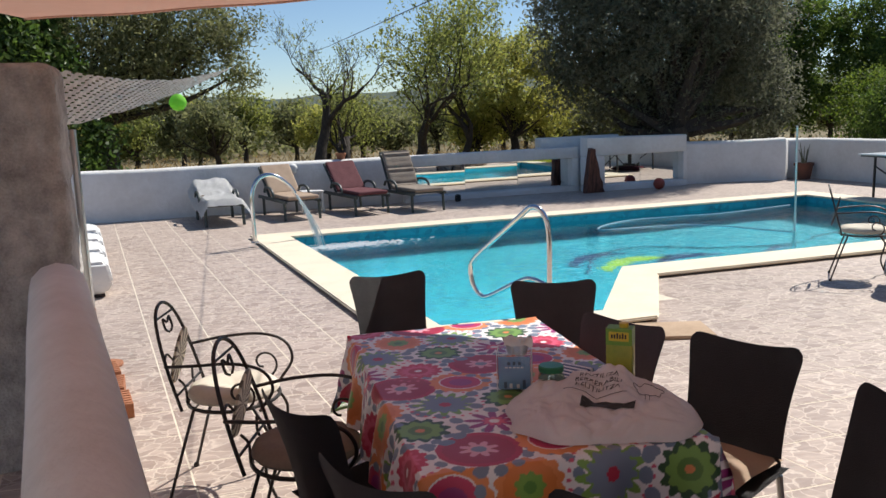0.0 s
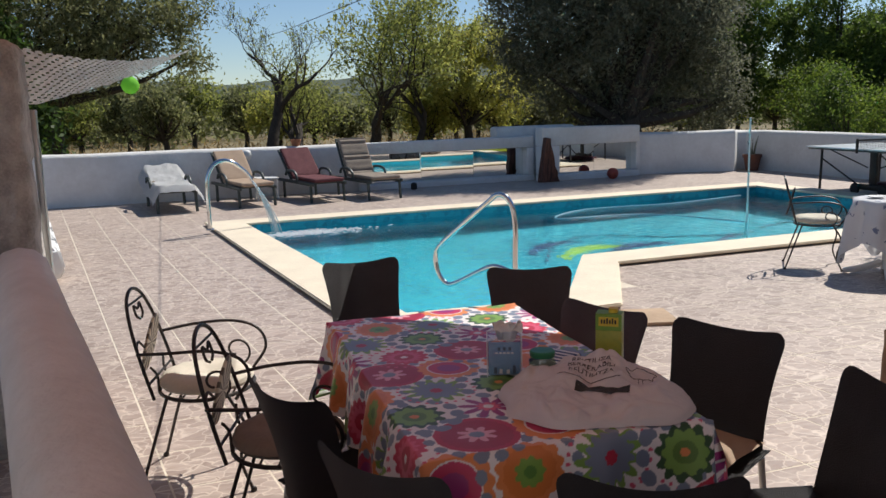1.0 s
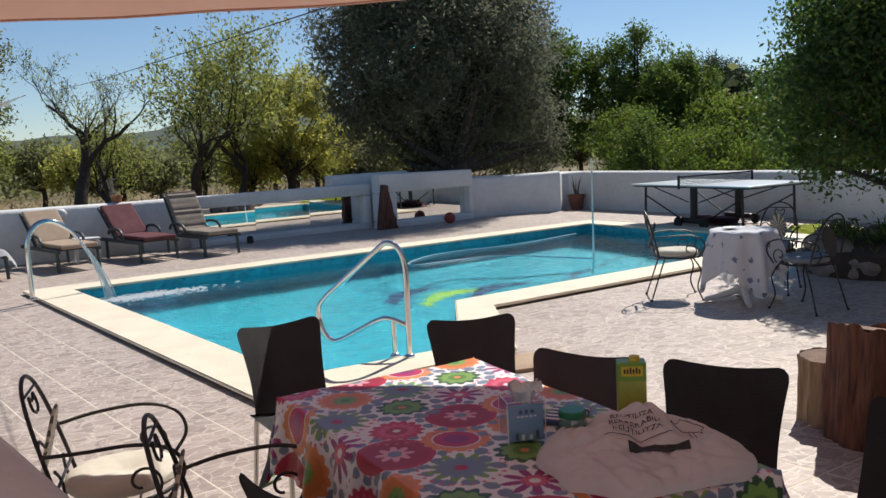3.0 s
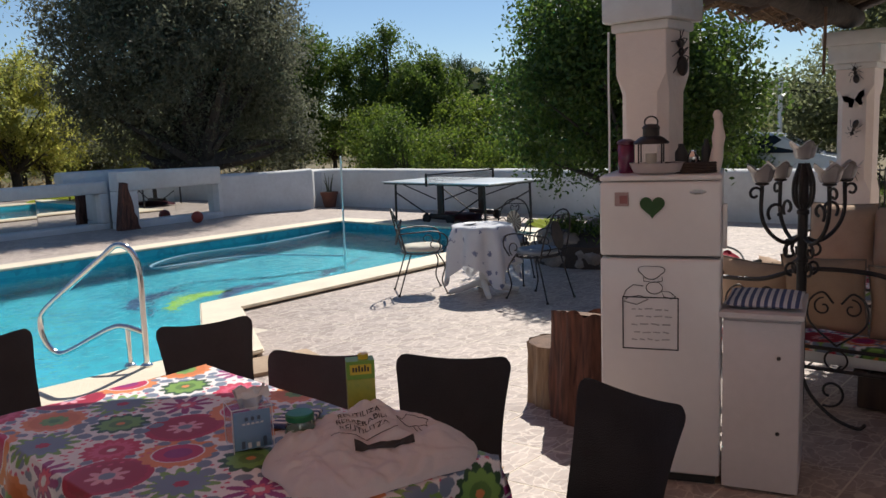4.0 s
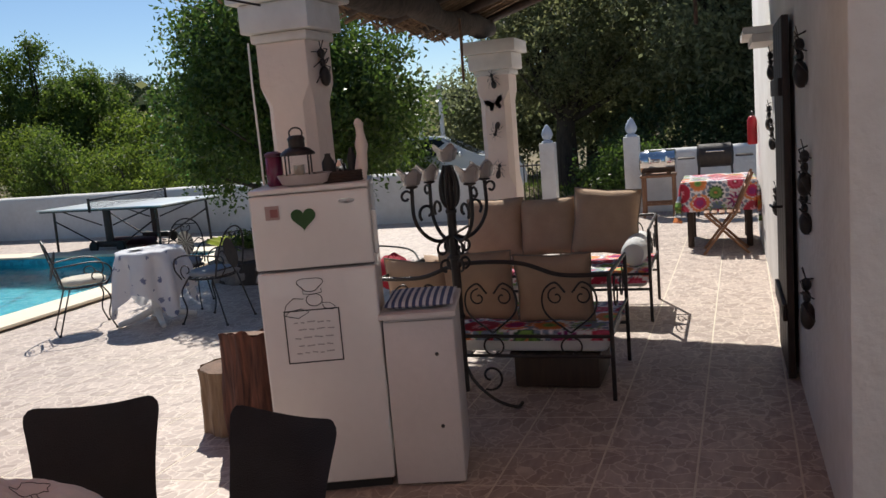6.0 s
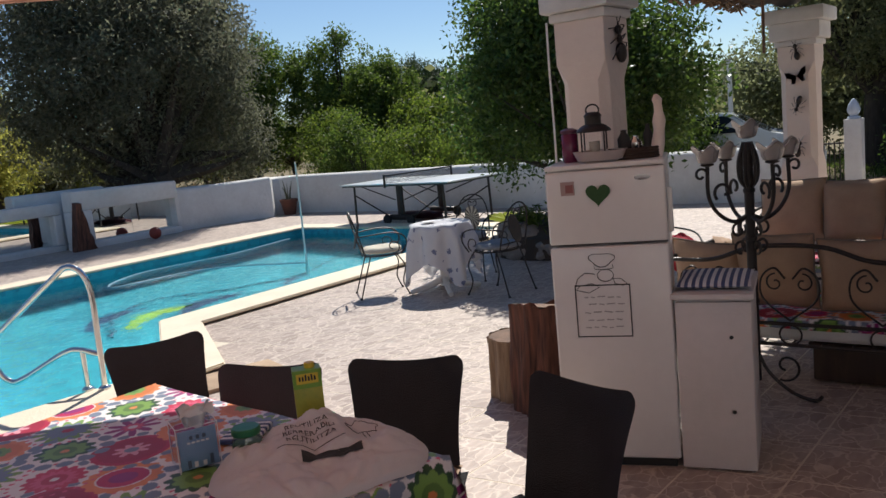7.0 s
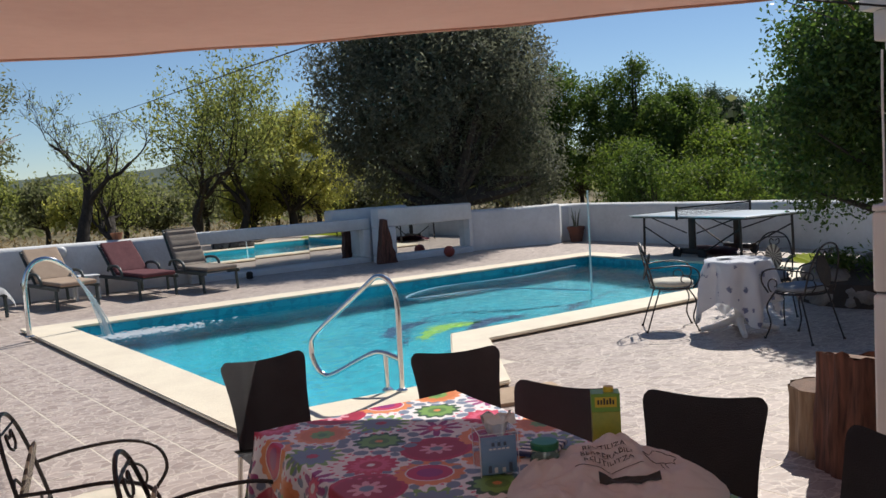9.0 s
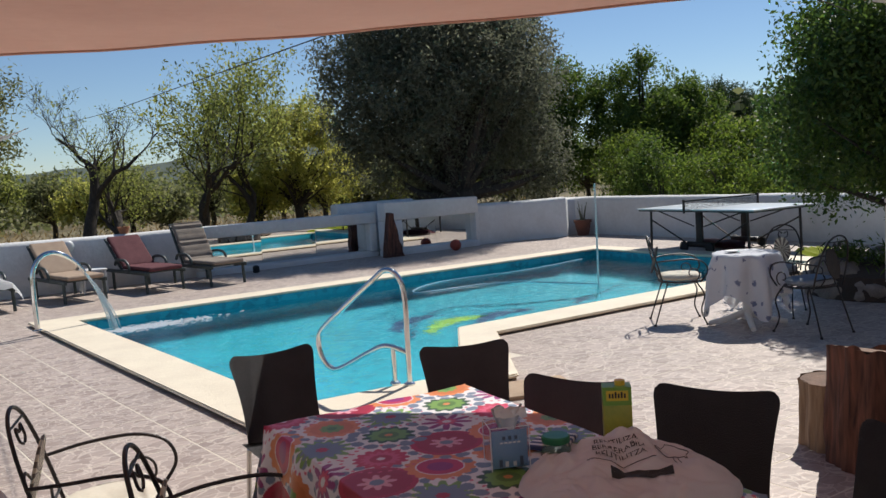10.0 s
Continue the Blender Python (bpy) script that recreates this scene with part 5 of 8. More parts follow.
def iron_chair(cushion, cushion_label, medal, label, group):
    root = empty("iron_armchair", None, label, "chair", group)
    R = 0.0080

    def lean(z):
        return -0.19 - 0.13 * max(0.0, z - 0.43) / 0.5
    # back hoop
    pts = [(-0.19, lean(0.43), 0.43), (-0.19, lean(0.58), 0.58), (-0.165, lean(0.74), 0.74), (-0.105, lean(0.85), 0.85), (0, lean(0.89), 0.89),
           (0.105, lean(0.85), 0.85), (0.165, lean(0.74), 0.74), (0.19, lean(0.58), 0.58), (0.19, lean(0.43), 0.43)]
    bm = bmesh.new()
    tube(bm, curve_pts(pts, 5), R, 8)
    part("back_hoop", bm, M_IRON, root)
    for sx in (-1, 1):
        bm = bmesh.new()
        tube(bm, curve_pts([(sx * 0.10, lean(0.44), 0.44), (sx * 0.06, lean(0.50), 0.50), (sx * 0.10, lean(0.55), 0.55)], 4), 0.006, 6)
        part("back_scroll", bm, M_IRON, root)
        bm = bmesh.new()
        tube(bm, curve_pts([(sx * 0.012, lean(0.755), 0.755), (sx * 0.045, lean(0.775), 0.775), (sx * 0.04, lean(0.82), 0.82), (sx * 0.008, lean(0.80), 0.80)], 5), 0.0055, 6)
        part("back_scroll", bm, M_IRON, root)
        bm = bmesh.new()
        tube(bm, curve_pts([(sx * 0.085, lean(0.64), 0.64), (sx * 0.13, lean(0.68), 0.68), (sx * 0.178, lean(0.66), 0.66)], 4), 0.0055, 6)
        part("back_scroll", bm, M_IRON, root)
    bm = bmesh.new()
    tube(bm, [(-0.12, lean(0.835), 0.835), (0.12, lean(0.835), 0.835)], 0.0055, 6)
    part("back_bar", bm, M_IRON, root)
    bm = bmesh.new()
    tube(bm, [(-0.19, lean(0.50), 0.50), (0.19, lean(0.50), 0.50)], 0.0065, 6)
    part("back_bar", bm, M_IRON, root)
    bm = bmesh.new()
    lathe(bm, [(0.0005, 0.006), (0.10, 0.006), (0.105, 0.0), (0.10, -0.006), (0.0005, -0.006)], 28, Matrix.Translation((0, lean(0.635), 0.64)) @ Matrix.Rotation(radians(-14.6), 4, 'X') @ Matrix.Diagonal((0.80, 1, 1.35, 1)) @ Matrix.Rotation(radians(90), 4, 'X'))
    part("medallion", bm, medal, root, "oval mosaic sunburst" if medal is M_MOSAIC else "dark oval plaque")
    # seat hoop and slats
    bm = bmesh.new()
    tube(bm, [(0.225 * math.cos(a), 0.21 * math.sin(a), 0.43) for a in [2 * math.pi * k / 28 for k in range(28)]], 0.009, 8, closed=True)
    for k in range(5):
        y = -0.14 + 0.07 * k
        x = 0.225 * math.sqrt(max(0, 1 - (y / 0.21) ** 2))
        tube(bm, [(-x, y, 0.43), (x, y, 0.43)], 0.005, 6)
    part("seat_ring", bm, M_IRON, root)
    for sx in (-1, 1):
        # arm with its scroll
        bm = bmesh.new()
        arm = [(sx * 0.20, lean(0.64), 0.64), (sx * 0.25, -0.10, 0.655), (sx * 0.26, 0.08, 0.66), (sx * 0.25, 0.20, 0.62), (sx * 0.235, 0.235, 0.53), (sx * 0.225, 0.17, 0.43)]
        tube(bm, curve_pts(arm, 6), 0.0075, 8)
        tube(bm, spiral((sx * 0.245, 0.09, 0.515), (0, 1, 0), (0, 0, 1), 0.075, 0.02, -1.2, 4.6, 22), 0.006, 6)
        part("armrest", bm, M_IRON, root)
        # legs
        for front in (True, False):
            bm = bmesh.new()
            if front:
                leg = [(sx * 0.19, 0.13, 0.43), (sx * 0.215, 0.20, 0.30), (sx * 0.205, 0.17, 0.14), (sx * 0.225, 0.22, 0.0)]
            else:
                leg = [(sx * 0.18, -0.14, 0.43), (sx * 0.19, -0.20, 0.25), (sx * 0.21, -0.28, 0.0)]
            tube(bm, curve_pts(leg, 5), 0.0075, 8)
            lathe(bm, [(0.0005, 0.0), (0.014, 0.0), (0.014, 0.012), (0.009, 0.02)], 10, Matrix.Translation(leg[-1]))
            part("leg", bm, M_IRON, root)
    if cushion is not None:
        bm = bmesh.new()
        prof = [(0.0005, 0.445), (0.17, 0.441), (0.200, 0.448), (0.212, 0.464), (0.208, 0.482), (0.185, 0.500), (0.14, 0.506), (0.07, 0.500), (0.0005, 0.486)]
        lathe(bm, prof, 30)
        for v in bm.verts:
            if v.co.z > 0.47:
                v.co.z += 0.011 * noise.noise(v.co * 16)
        part("seat_cushion", bm, cushion, root, cushion_label)
    return root


c1 = iron_chair(M_CREAM, "cream tufted round cushion", M_MOSAIC, "black wrought iron armchair with a cream cushion beside the dining table", "iron chairs beside the dining table")
c1.matrix_world = seat_at(0.035, 3.28, 0.95, -0.30, 0.31)
c2 = iron_chair(M_TAUPE, "flat brown cushion", M_MOSAIC, "black wrought iron armchair with a dark seat beside the dining table", "iron chairs beside the dining table")
c2.matrix_world = seat_at(0.265, 2.46, 0.93, -0.36, 0.31)
g1 = iron_chair(M_CREAM, "cream round cushion", M_IRON, "black wrought iron armchair with a cream cushion by the pool", "iron chairs round the garden table")
g1.matrix_world = seat_at(6.05, 5.79, 0.76, -0.65, 0.31)
g2 = iron_chair(M_GREYPAD, "flat grey cushion", M_IRON, "black wrought iron armchair with a grey seat in dappled shade", "iron chairs round the garden table")
g2.matrix_world = seat_at(6.57, 4.05, 0.10, 0.99, 0.31)
g3 = iron_chair(M_GREYPAD, "flat grey cushion", M_MOSAIC, "black wrought iron armchair with a sunburst back behind the table", "iron chairs round the garden table")
g3.matrix_world = seat_at(7.45, 5.20, -0.95, -0.32, 0.31)

# ---- small things on the dining table ----
TOP = TZ + 0.008


def on_table(x, y, rz=0):
    return pose(x, y, TOP, 0, 0, rz)


# crumpled carrier bag
bm = bmesh.new()


def bag_at(u, v, sgn):
    x, y = (u - 0.5) * 0.54, (v - 0.5) * 0.43
    a2 = 2 * u - 1
    b2 = 2 * v - 1
    e = max(0.0, (1 - abs(a2) ** 3) * (1 - abs(b2) ** 3)) ** 0.5
    k2 = math.sqrt(max(0.0, 1 - 0.42 * b2 * b2))
    x, y = x * k2, y * math.sqrt(max(0.0, 1 - 0.42 * a2 * a2))
    out = 1.08 + 0.16 * noise.noise((u * 3, v * 3, 1.5))
    z = e * (0.046 + 0.026 * noise.noise((u * 2.2 + 3, v * 2.2, 0)) + 0.026 * abs(noise.noise((u * 4, v * 4, 5))) + 0.022 * abs(noise.noise((u * 10, v * 10, 2))) + 0.010 * abs(noise.noise((u * 22, v * 22, 7)))) + 0.055 * e * math.exp(-((u - 0.60) ** 2 / 0.10 + (v - 0.86) ** 2 / 0.06)) + 0.014 * e * abs(math.sin(u * 9 + v * 4 + 2 * noise.noise((u * 3, v * 3, 9))))
    return Vector((x * out, y * out, max(0.002, z) if sgn else 0.001))


grid_sheet(bm, lambda u, v: bag_at(u, v, 1), 70, 58)
M_BAG = cloth_material("thin_white_plastic", (0.86, 0.82, 0.82), (0.80, 0.76, 0.76), 0.30, 5)
M_BAG.node_tree.nodes["Principled BSDF"].inputs["Roughness"].default_value = 0.35
bag_tree = BVHTree.FromBMesh(bm)
bag = part("carrier_bag", bm, M_BAG, angle=80)


def bag_z(x, y):
    hit = bag_tree.ray_cast(Vector((x, y, 1.0)), Vector((0, 0, -1)))[0]
    return hit.z if hit else 0.0


bag.matrix_world = on_table(1.325, 1.455, -32)
tagged(bag, "crumpled white plastic carrier bag with black print on the table", "bag")
M_INK = material("black_ink", (0.03, 0.03, 0.03), 0.7)


def lettering(text, size, m, mat, parent, name="lettering", extrude=0.0006):
    cu = bpy.data.curves.new(name, 'FONT')
    cu.body = text
    cu.size = size
    cu.align_x = 'CENTER'
    cu.align_y = 'CENTER'
    cu.extrude = extrude
    cu.materials.append(mat)
    tmp = new(name, cu)
    dg = bpy.context.evaluated_depsgraph_get()
    me = bpy.data.meshes.new_from_object(tmp.evaluated_get(dg))
    bpy.data.objects.remove(tmp)
    ob = new(name, me)
    ob.parent = parent
    ob.matrix_local = m
    return ob


def drape(ob, ml, lift):
    """Lays a flat print down on the bag."""
    for v in ob.data.vertices:
        p = ml @ v.co
        v.co = Vector((p.x, p.y, bag_z(p.x, p.y) + lift))
    ob.matrix_local = Matrix.Identity(4)


for text, y in (("REUTILIZA", 0.088), ("BERRERABILI", 0.056), ("REUTILITZA", 0.024)):
    m = pose(0.0, y, 0, 0, 0, -4)
    ob = lettering(text, 0.026, m, M_INK, bag, extrude=0.0)
    drape(ob, m, 0.0045)
bm = bmesh.new()
box(bm, (0, 0, 0), (0.16, 0.034, 0.0005))
bmesh.ops.subdivide_edges(bm, edges=bm.edges[:], cuts=8, use_grid_fill=True)
drape(part("printed_band", bm, M_INK, bag, "bold black printed band", smooth=False), pose(0.035, -0.062, 0, 0, 0, -8), 0.003)
bm = bmesh.new()
tube(bm, [(x, y, bag_z(x, y) + 0.002) for x, y in [(-0.10 + 0.011 * k, -0.010 + 0.006 * math.sin(k * 0.75)) for k in range(18)]], 0.0010, 4)
part("printed_line", bm, M_INK, bag, "wavy black printed line")
bm = bmesh.new()
tree_line = [(0.150 + 0.042 * math.cos(a) * (1 + 0.14 * math.sin(5 * a)), 0.055 + 0.034 * math.sin(a) * (1 + 0.14 * math.sin(5 * a))) for a in [2 * math.pi * k / 40 for k in range(40)]]
tube(bm, [(x, y, bag_z(x, y) + 0.002) for x, y in tree_line], 0.0010, 4, closed=True)
for sx in (-1, 1):
    tube(bm, [(0.147 + sx * 0.006, 0.022 - 0.012 * k, bag_z(0.147, 0.022 - 0.012 * k) + 0.002) for k in range(4)], 0.0010, 4)
part("printed_tree", bm, M_INK, bag, "black line drawing of a tree")

# juice carton
M_CARTON = material("green_yellow_carton", (0.20, 0.28, 0.03), 0.4, color2=(0.42, 0.38, 0.04), scale=7)
M_CARTONTOP = material("lime_carton_top", (0.14, 0.30, 0.03), 0.4, color2=(0.20, 0.36, 0.05), scale=8)
M_YELLOW = material("yellow_plastic", (0.70, 0.50, 0.04), 0.4)
carton = empty("juice_carton", on_table(1.53, 1.68, -40) @ Matrix.Diagonal((0.93, 0.93, 0.86, 1)), "green and yellow juice carton with a yellow cap on the table", "carton")
bm = bmesh.new()
box(bm, (0, 0, 0.085), (0.092, 0.062, 0.17), 0.003)
part("body", bm, M_CARTON, carton)
bm = bmesh.new()
prism(bm, [(-0.046, -0.031), (0.046, -0.031), (0.046, 0.031), (-0.046, 0.031)], 0.1702, 0.235)
part("upper_panel", bm, M_CARTONTOP, carton, "darker green upper panel")
bm = bmesh.new()
lathe(bm, [(0.017, 0.235), (0.017, 0.252), (0.0005, 0.253)], 16, Matrix.Translation((0.012, 0.004, 0)))
part("cap", bm, M_YELLOW, carton, "yellow screw cap")
for sgn, rz in ((-1, 0),):
    bm = bmesh.new()
    box(bm, (0, -0.0322, 0.205), (0.07, 0.001, 0.036))
    part("name_panel", bm, M_YELLOW, carton, "yellow name panel", smooth=False)
    for k in range(6):
        bm = bmesh.new()
        box(bm, (-0.024 + 0.0096 * k, -0.033, 0.205 + (0.003 if k in (2, 4) else 0)), (0.006, 0.001, 0.016 + (0.006 if k in (2, 4) else 0)))
        part("printed_bar", bm, M_INK, carton, smooth=False)
bm = bmesh.new()
for k in range(11):
    a = radians(20 + 14 * k)
    v = [bm.verts.new((-0.012 + 0.006 * math.cos(a + s), -0.0327, 0.055 + 0.006 * math.sin(a + s))) for s in (1.5, -1.5)]
    t = bm.verts.new((-0.012 + 0.034 * math.cos(a), -0.0327, 0.055 + 0.034 * math.sin(a)))
    bm.faces.new((v[0], v[1], t))
box(bm, (-0.012, -0.0322, 0.03), (0.036, 0.001, 0.05), 0)
part("fruit_picture", bm, M_CARTONTOP, carton, "dark green pineapple picture", smooth=False)

# tissue box in a clear holder
M_BLUEBOX = material("pale_blue_card", (0.19, 0.35, 0.55), 0.5, color2=(0.24, 0.40, 0.58), scale=9)
M_SLATEINK = material("slate_ink", (0.09, 0.13, 0.19), 0.6)
M_CLEAR = glass_material("clear_acrylic", (0.96, 0.97, 0.98), 0.03, 0.05)
tissue = empty("tissue_box", on_table(1.205, 1.817, -24), "clear plastic tissue box with a blue front on the table", "tissue box")
bm = bmesh.new()
box(bm, (0, -0.0475, 0.062), (0.106, 0.004, 0.112), 0.001)
part("card", bm, M_BLUEBOX, tissue, "blue printed card")
bm = bmesh.new()
box(bm, (0.004, 0.004, 0.040), (0.085, 0.080, 0.074), 0.006)
part("tissue_stack", bm, M_WHITECLOTH, tissue, "stack of white tissues")
for c, d in (((0, -0.053, 0.0625), (0.116, 0.003, 0.125)), ((0, 0.053, 0.0625), (0.116, 0.003, 0.125)), ((-0.0565, 0, 0.0625), (0.003, 0.1025, 0.125)), ((0.0565, 0, 0.0625), (0.003, 0.1025, 0.125)),
             ((-0.038, 0, 0.1268), (0.040, 0.109, 0.003)), ((0.038, 0, 0.1268), (0.040, 0.109, 0.003))):
    bm = bmesh.new()
    box(bm, c, d)
    part("clear_pane", bm, M_CLEAR, tissue, "clear acrylic pane", smooth=False)
bm = bmesh.new()
for sx in (-1, 1):
    for sy in (-1, 1):
        tube(bm, [(sx * 0.0575, sy * 0.054, 0.001), (sx * 0.0575, sy * 0.054, 0.128)], 0.0014, 5)
    tube(bm, [(sx * 0.0575, -0.054, 0.128), (sx * 0.0575, 0.054, 0.128)], 0.0014, 5)
    tube(bm, [(-0.0575, sx * 0.054, 0.128), (0.0575, sx * 0.054, 0.128)], 0.0014, 5)
part("edge_frame", bm, M_WHITEPLASTIC, tissue, "pale edges")
bm = bmesh.new()
grid_sheet(bm, lambda u, v: Vector(((u - 0.5) * (0.055 + 0.045 * v) + 0.010, 0.005 + 0.025 * math.sin(u * 7), 0.105 + 0.065 * v + 0.012 * noise.noise((u * 5, v * 5, 1)))), 16, 10)
grid_sheet(bm, lambda u, v: Vector(((u - 0.5) * 0.095 + 0.015, (v - 0.5) * 0.05, 0.148 + 0.022 * math.sin(math.pi * v) + 0.014 * noise.noise((u * 5, v * 4, 3)))), 16, 10)
part("tissue", bm, M_WHITECLOTH, tissue, "white tissue", angle=80)
for k in range(5):
    bm = bmesh.new()
    box(bm, (-0.026 + 0.013 * k, -0.0552, 0.083), (0.009, 0.0006, 0.005))
    part("printed_bar", bm, M_WHITEPLASTIC, tissue, smooth=False)
for k in range(3):
    bm = bmesh.new()
    box(bm, (-0.018 + 0.018 * k, -0.0552, 0.097), (0.009, 0.0006, 0.011))
    part("printed_bar", bm, M_SLATEINK, tissue, smooth=False)
for k, (x, h) in enumerate(((-0.03, 0.022), (-0.012, 0.016), (0.012, 0.014), (0.032, 0.028))):
    bm = bmesh.new()
    box(bm, (x, -0.0552, 0.012 + h / 2), (0.010, 0.0006, h))
    part("printed_figure", bm, M_WHITEPLASTIC if k in (1, 2) else M_SLATEINK, tissue, smooth=False)

# jar with a green lid
jar = empty("glass_jar", on_table(1.27, 1.665), "small glass jar of olives with a green lid", "jar")
bm = bmesh.new()
lathe(bm, [(0.040, 0.0), (0.043, 0.006), (0.043, 0.07), (0.036, 0.085), (0.036, 0.09)], 24)
part("glass", bm, glass_material("jar_glass", (0.75, 0.85, 0.70), 0.02, 0.15), jar)
bm = bmesh.new()
lathe(bm, [(0.037, 0.004), (0.040, 0.01), (0.040, 0.066), (0.0005, 0.068)], 20)
part("contents", bm, material("green_olives", (0.07, 0.09, 0.02), 0.4, color2=(0.16, 0.15, 0.04), scale=60), jar, "green olives in brine")
bm = bmesh.new()
lathe(bm, [(0.040, 0.0905), (0.041, 0.093), (0.041, 0.106), (0.037, 0.11), (0.0005, 0.111)], 24)
part("lid", bm, material("green_tin_lid", (0.03, 0.20, 0.09), 0.35, metal=0.3), jar, "green screw lid")
# folded striped napkin
M_STRIPE = material("blue_white_stripe", (0.70, 0.72, 0.75), 0.8)
nt = M_STRIPE.node_tree
tcn = nt.nodes.new("ShaderNodeTexCoord")
wav = nt.nodes.new("ShaderNodeTexWave")
wav.inputs["Scale"].default_value = 10
nt.links.new(tcn.outputs["Object"], wav.inputs["Vector"])
rampn = nt.nodes.new("ShaderNodeMix")
rampn.data_type = 'RGBA'
rampn.inputs["A"].default_value = (0.70, 0.72, 0.76, 1)
rampn.inputs["B"].default_value = (0.07, 0.10, 0.22, 1)
mrn = nt.nodes.new("ShaderNodeMath")
mrn.operation = 'GREATER_THAN'
mrn.inputs[1].default_value = 0.5
nt.links.new(wav.outputs["Fac"], mrn.inputs[0])
nt.links.new(mrn.outputs[0], rampn.inputs["Factor"])
nt.links.new(rampn.outputs["Result"], nt.nodes["Principled BSDF"].inputs["Base Color"])
bm = bmesh.new()
box(bm, (0, 0, 0.009), (0.16, 0.12, 0.016), 0.006)
nap = part("folded_napkin", bm, M_STRIPE)
nap.matrix_world = on_table(1.42, 1.86, 30)
tagged(nap, "folded blue and white striped napkin on the table", "napkin")


# ---- pool fittings ----
bm = bmesh.new()
rail_pts = [(2.912, 5.32, 0.04), (2.915, 5.316, 0.42), (2.915, 5.316, 0.75), (2.885, 5.36, 0.90), (2.828, 5.44, 0.94), (2.76, 5.53, 0.86), (2.60, 5.76, 0.64), (2.49, 5.91, 0.48), (2.465, 5.945, 0.38), (2.475, 5.93, 0.26), (2.515, 5.878, 0.17), (2.575, 5.79, 0.17), (2.76, 5.53, 0.33), (2.832, 5.435, 0.345), (2.912, 5.322, 0.30)]
tube(bm, curve_pts(rail_pts, 6), 0.0215, 12)
rail = empty("pool_handrail", None, "bent stainless steel handrail at the pool's steps", "handrail")
part("bar", bm, M_STEEL, rail)
bm = bmesh.new()
tube(bm, [(2.842, 5.42, 0.05), (2.842, 5.42, 0.34)], 0.019, 12)
part("strut", bm, M_STEEL, rail)
for x, y in ((2.912, 5.32), (2.842, 5.42)):
    bm = bmesh.new()
    lathe(bm, [(0.045, 0.052), (0.045, 0.062), (0.03, 0.075), (0.022, 0.08)], 18, Matrix.Translation((x, y, 0)))
    part("foot_flange", bm, M_STEEL, rail)

spout = empty("water_spout", None, "curved stainless steel spout that pours water into the pool", "spout")
sp = [(1.05, 11.05, 0.05), (1.05, 11.05, 0.45), (1.06, 11.05, 0.75), (1.14, 11.06, 0.92), (1.27, 11.08, 0.985), (1.42, 11.10, 0.95), (1.58, 11.12, 0.82), (1.66, 11.13, 0.70)]
bm = bmesh.new()
cp = curve_pts(sp, 6)
tube(bm, cp, [0.03 if i < len(cp) - 10 else 0.024 for i in range(len(cp))], 12)
part("pipe", bm, M_STEEL, spout)
bm = bmesh.new()
lathe(bm, [(0.06, 0.052), (0.06, 0.064), (0.035, 0.075)], 18, Matrix.Translation((1.05, 11.05, 0)))
part("foot_flange", bm, M_STEEL, spout)
M_SPRAY = material("white_water", (0.85, 0.90, 0.92), 0.2, scale=30, trans=0.4)
bm = bmesh.new()
rng = np.random.default_rng(31)
for k in range(26):
    q = rng.normal(size=3) * 0.013
    pts = [(1.665 + q[0] * 0.4, 11.13 + q[1] * 0.4, 0.69), (1.80 + q[0], 11.15 + q[1], 0.45 + q[2]), (1.93 + q[0] * 2.4, 11.17 + q[1] * 2.4, 0.12 + q[2]), (1.98 + q[0] * 3, 11.18 + q[1] * 3, -0.08)]
    tube(bm, curve_pts(pts, 4), [0.008, 0.007, 0.006, 0.006, 0.005, 0.005, 0.004, 0.004, 0.004, 0.004, 0.003, 0.003, 0.003], 5)
jet = part("water_jet", bm, M_SPRAY)
tagged(jet, "white stream of water falling into the pool", "water jet", kind="stuff")
bm = bmesh.new()
for k in range(620):
    r = abs(rng.normal()) * 0.36
    a = rng.uniform(0, 2 * math.pi)
    x, y = 2.10 + r * math.cos(a) * 1.6 + 0.25 * abs(rng.normal()), 11.02 + r * math.sin(a) * 0.55 - 0.10
    if y > 11.42 or x < 1.72:
        continue
    s = rng.uniform(0.016, 0.05) * max(0.35, 1 - r)
    bmesh.ops.create_icosphere(bm, subdivisions=1, radius=s, matrix=Matrix.Translation((x, y, -0.074)) @ Matrix.Diagonal((1.5, 1.1, 0.5, 1)))
foam = part("foam", bm, M_SPRAY)
tagged(foam, "white foam where the water jet meets the pool", "foam", kind="stuff")

pole = empty("pool_pole", None, "white telescopic cleaning pole standing in the pool", "pole")
bm = bmesh.new()
tube(bm, [(8.06, 8.66, -1.3), (8.03, 8.60, 0.2)], 0.016, 10)
part("lower_tube", bm, M_WHITEPLASTIC, pole)
bm = bmesh.new()
tube(bm, [(8.03, 8.60, 0.2), (7.99, 8.55, 1.37)], 0.013, 10)
part("upper_tube", bm, M_WHITEPLASTIC, pole)
M_HOSE = material("pale_blue_hose", (0.28, 0.46, 0.54), 0.4)
bm = bmesh.new()
tube(bm, curve_pts([(8.05, 8.62, -0.07), (7.4, 10.0, -0.07), (6.0, 10.3, -0.07), (6.9, 11.0, -0.07), (8.5, 10.9, -0.07), (10.1, 11.2, -0.07)], 10), 0.014, 6)
tagged(part("pool_hose", bm, M_HOSE), "pale hose floating on the pool", "hose")
bm = bmesh.new()
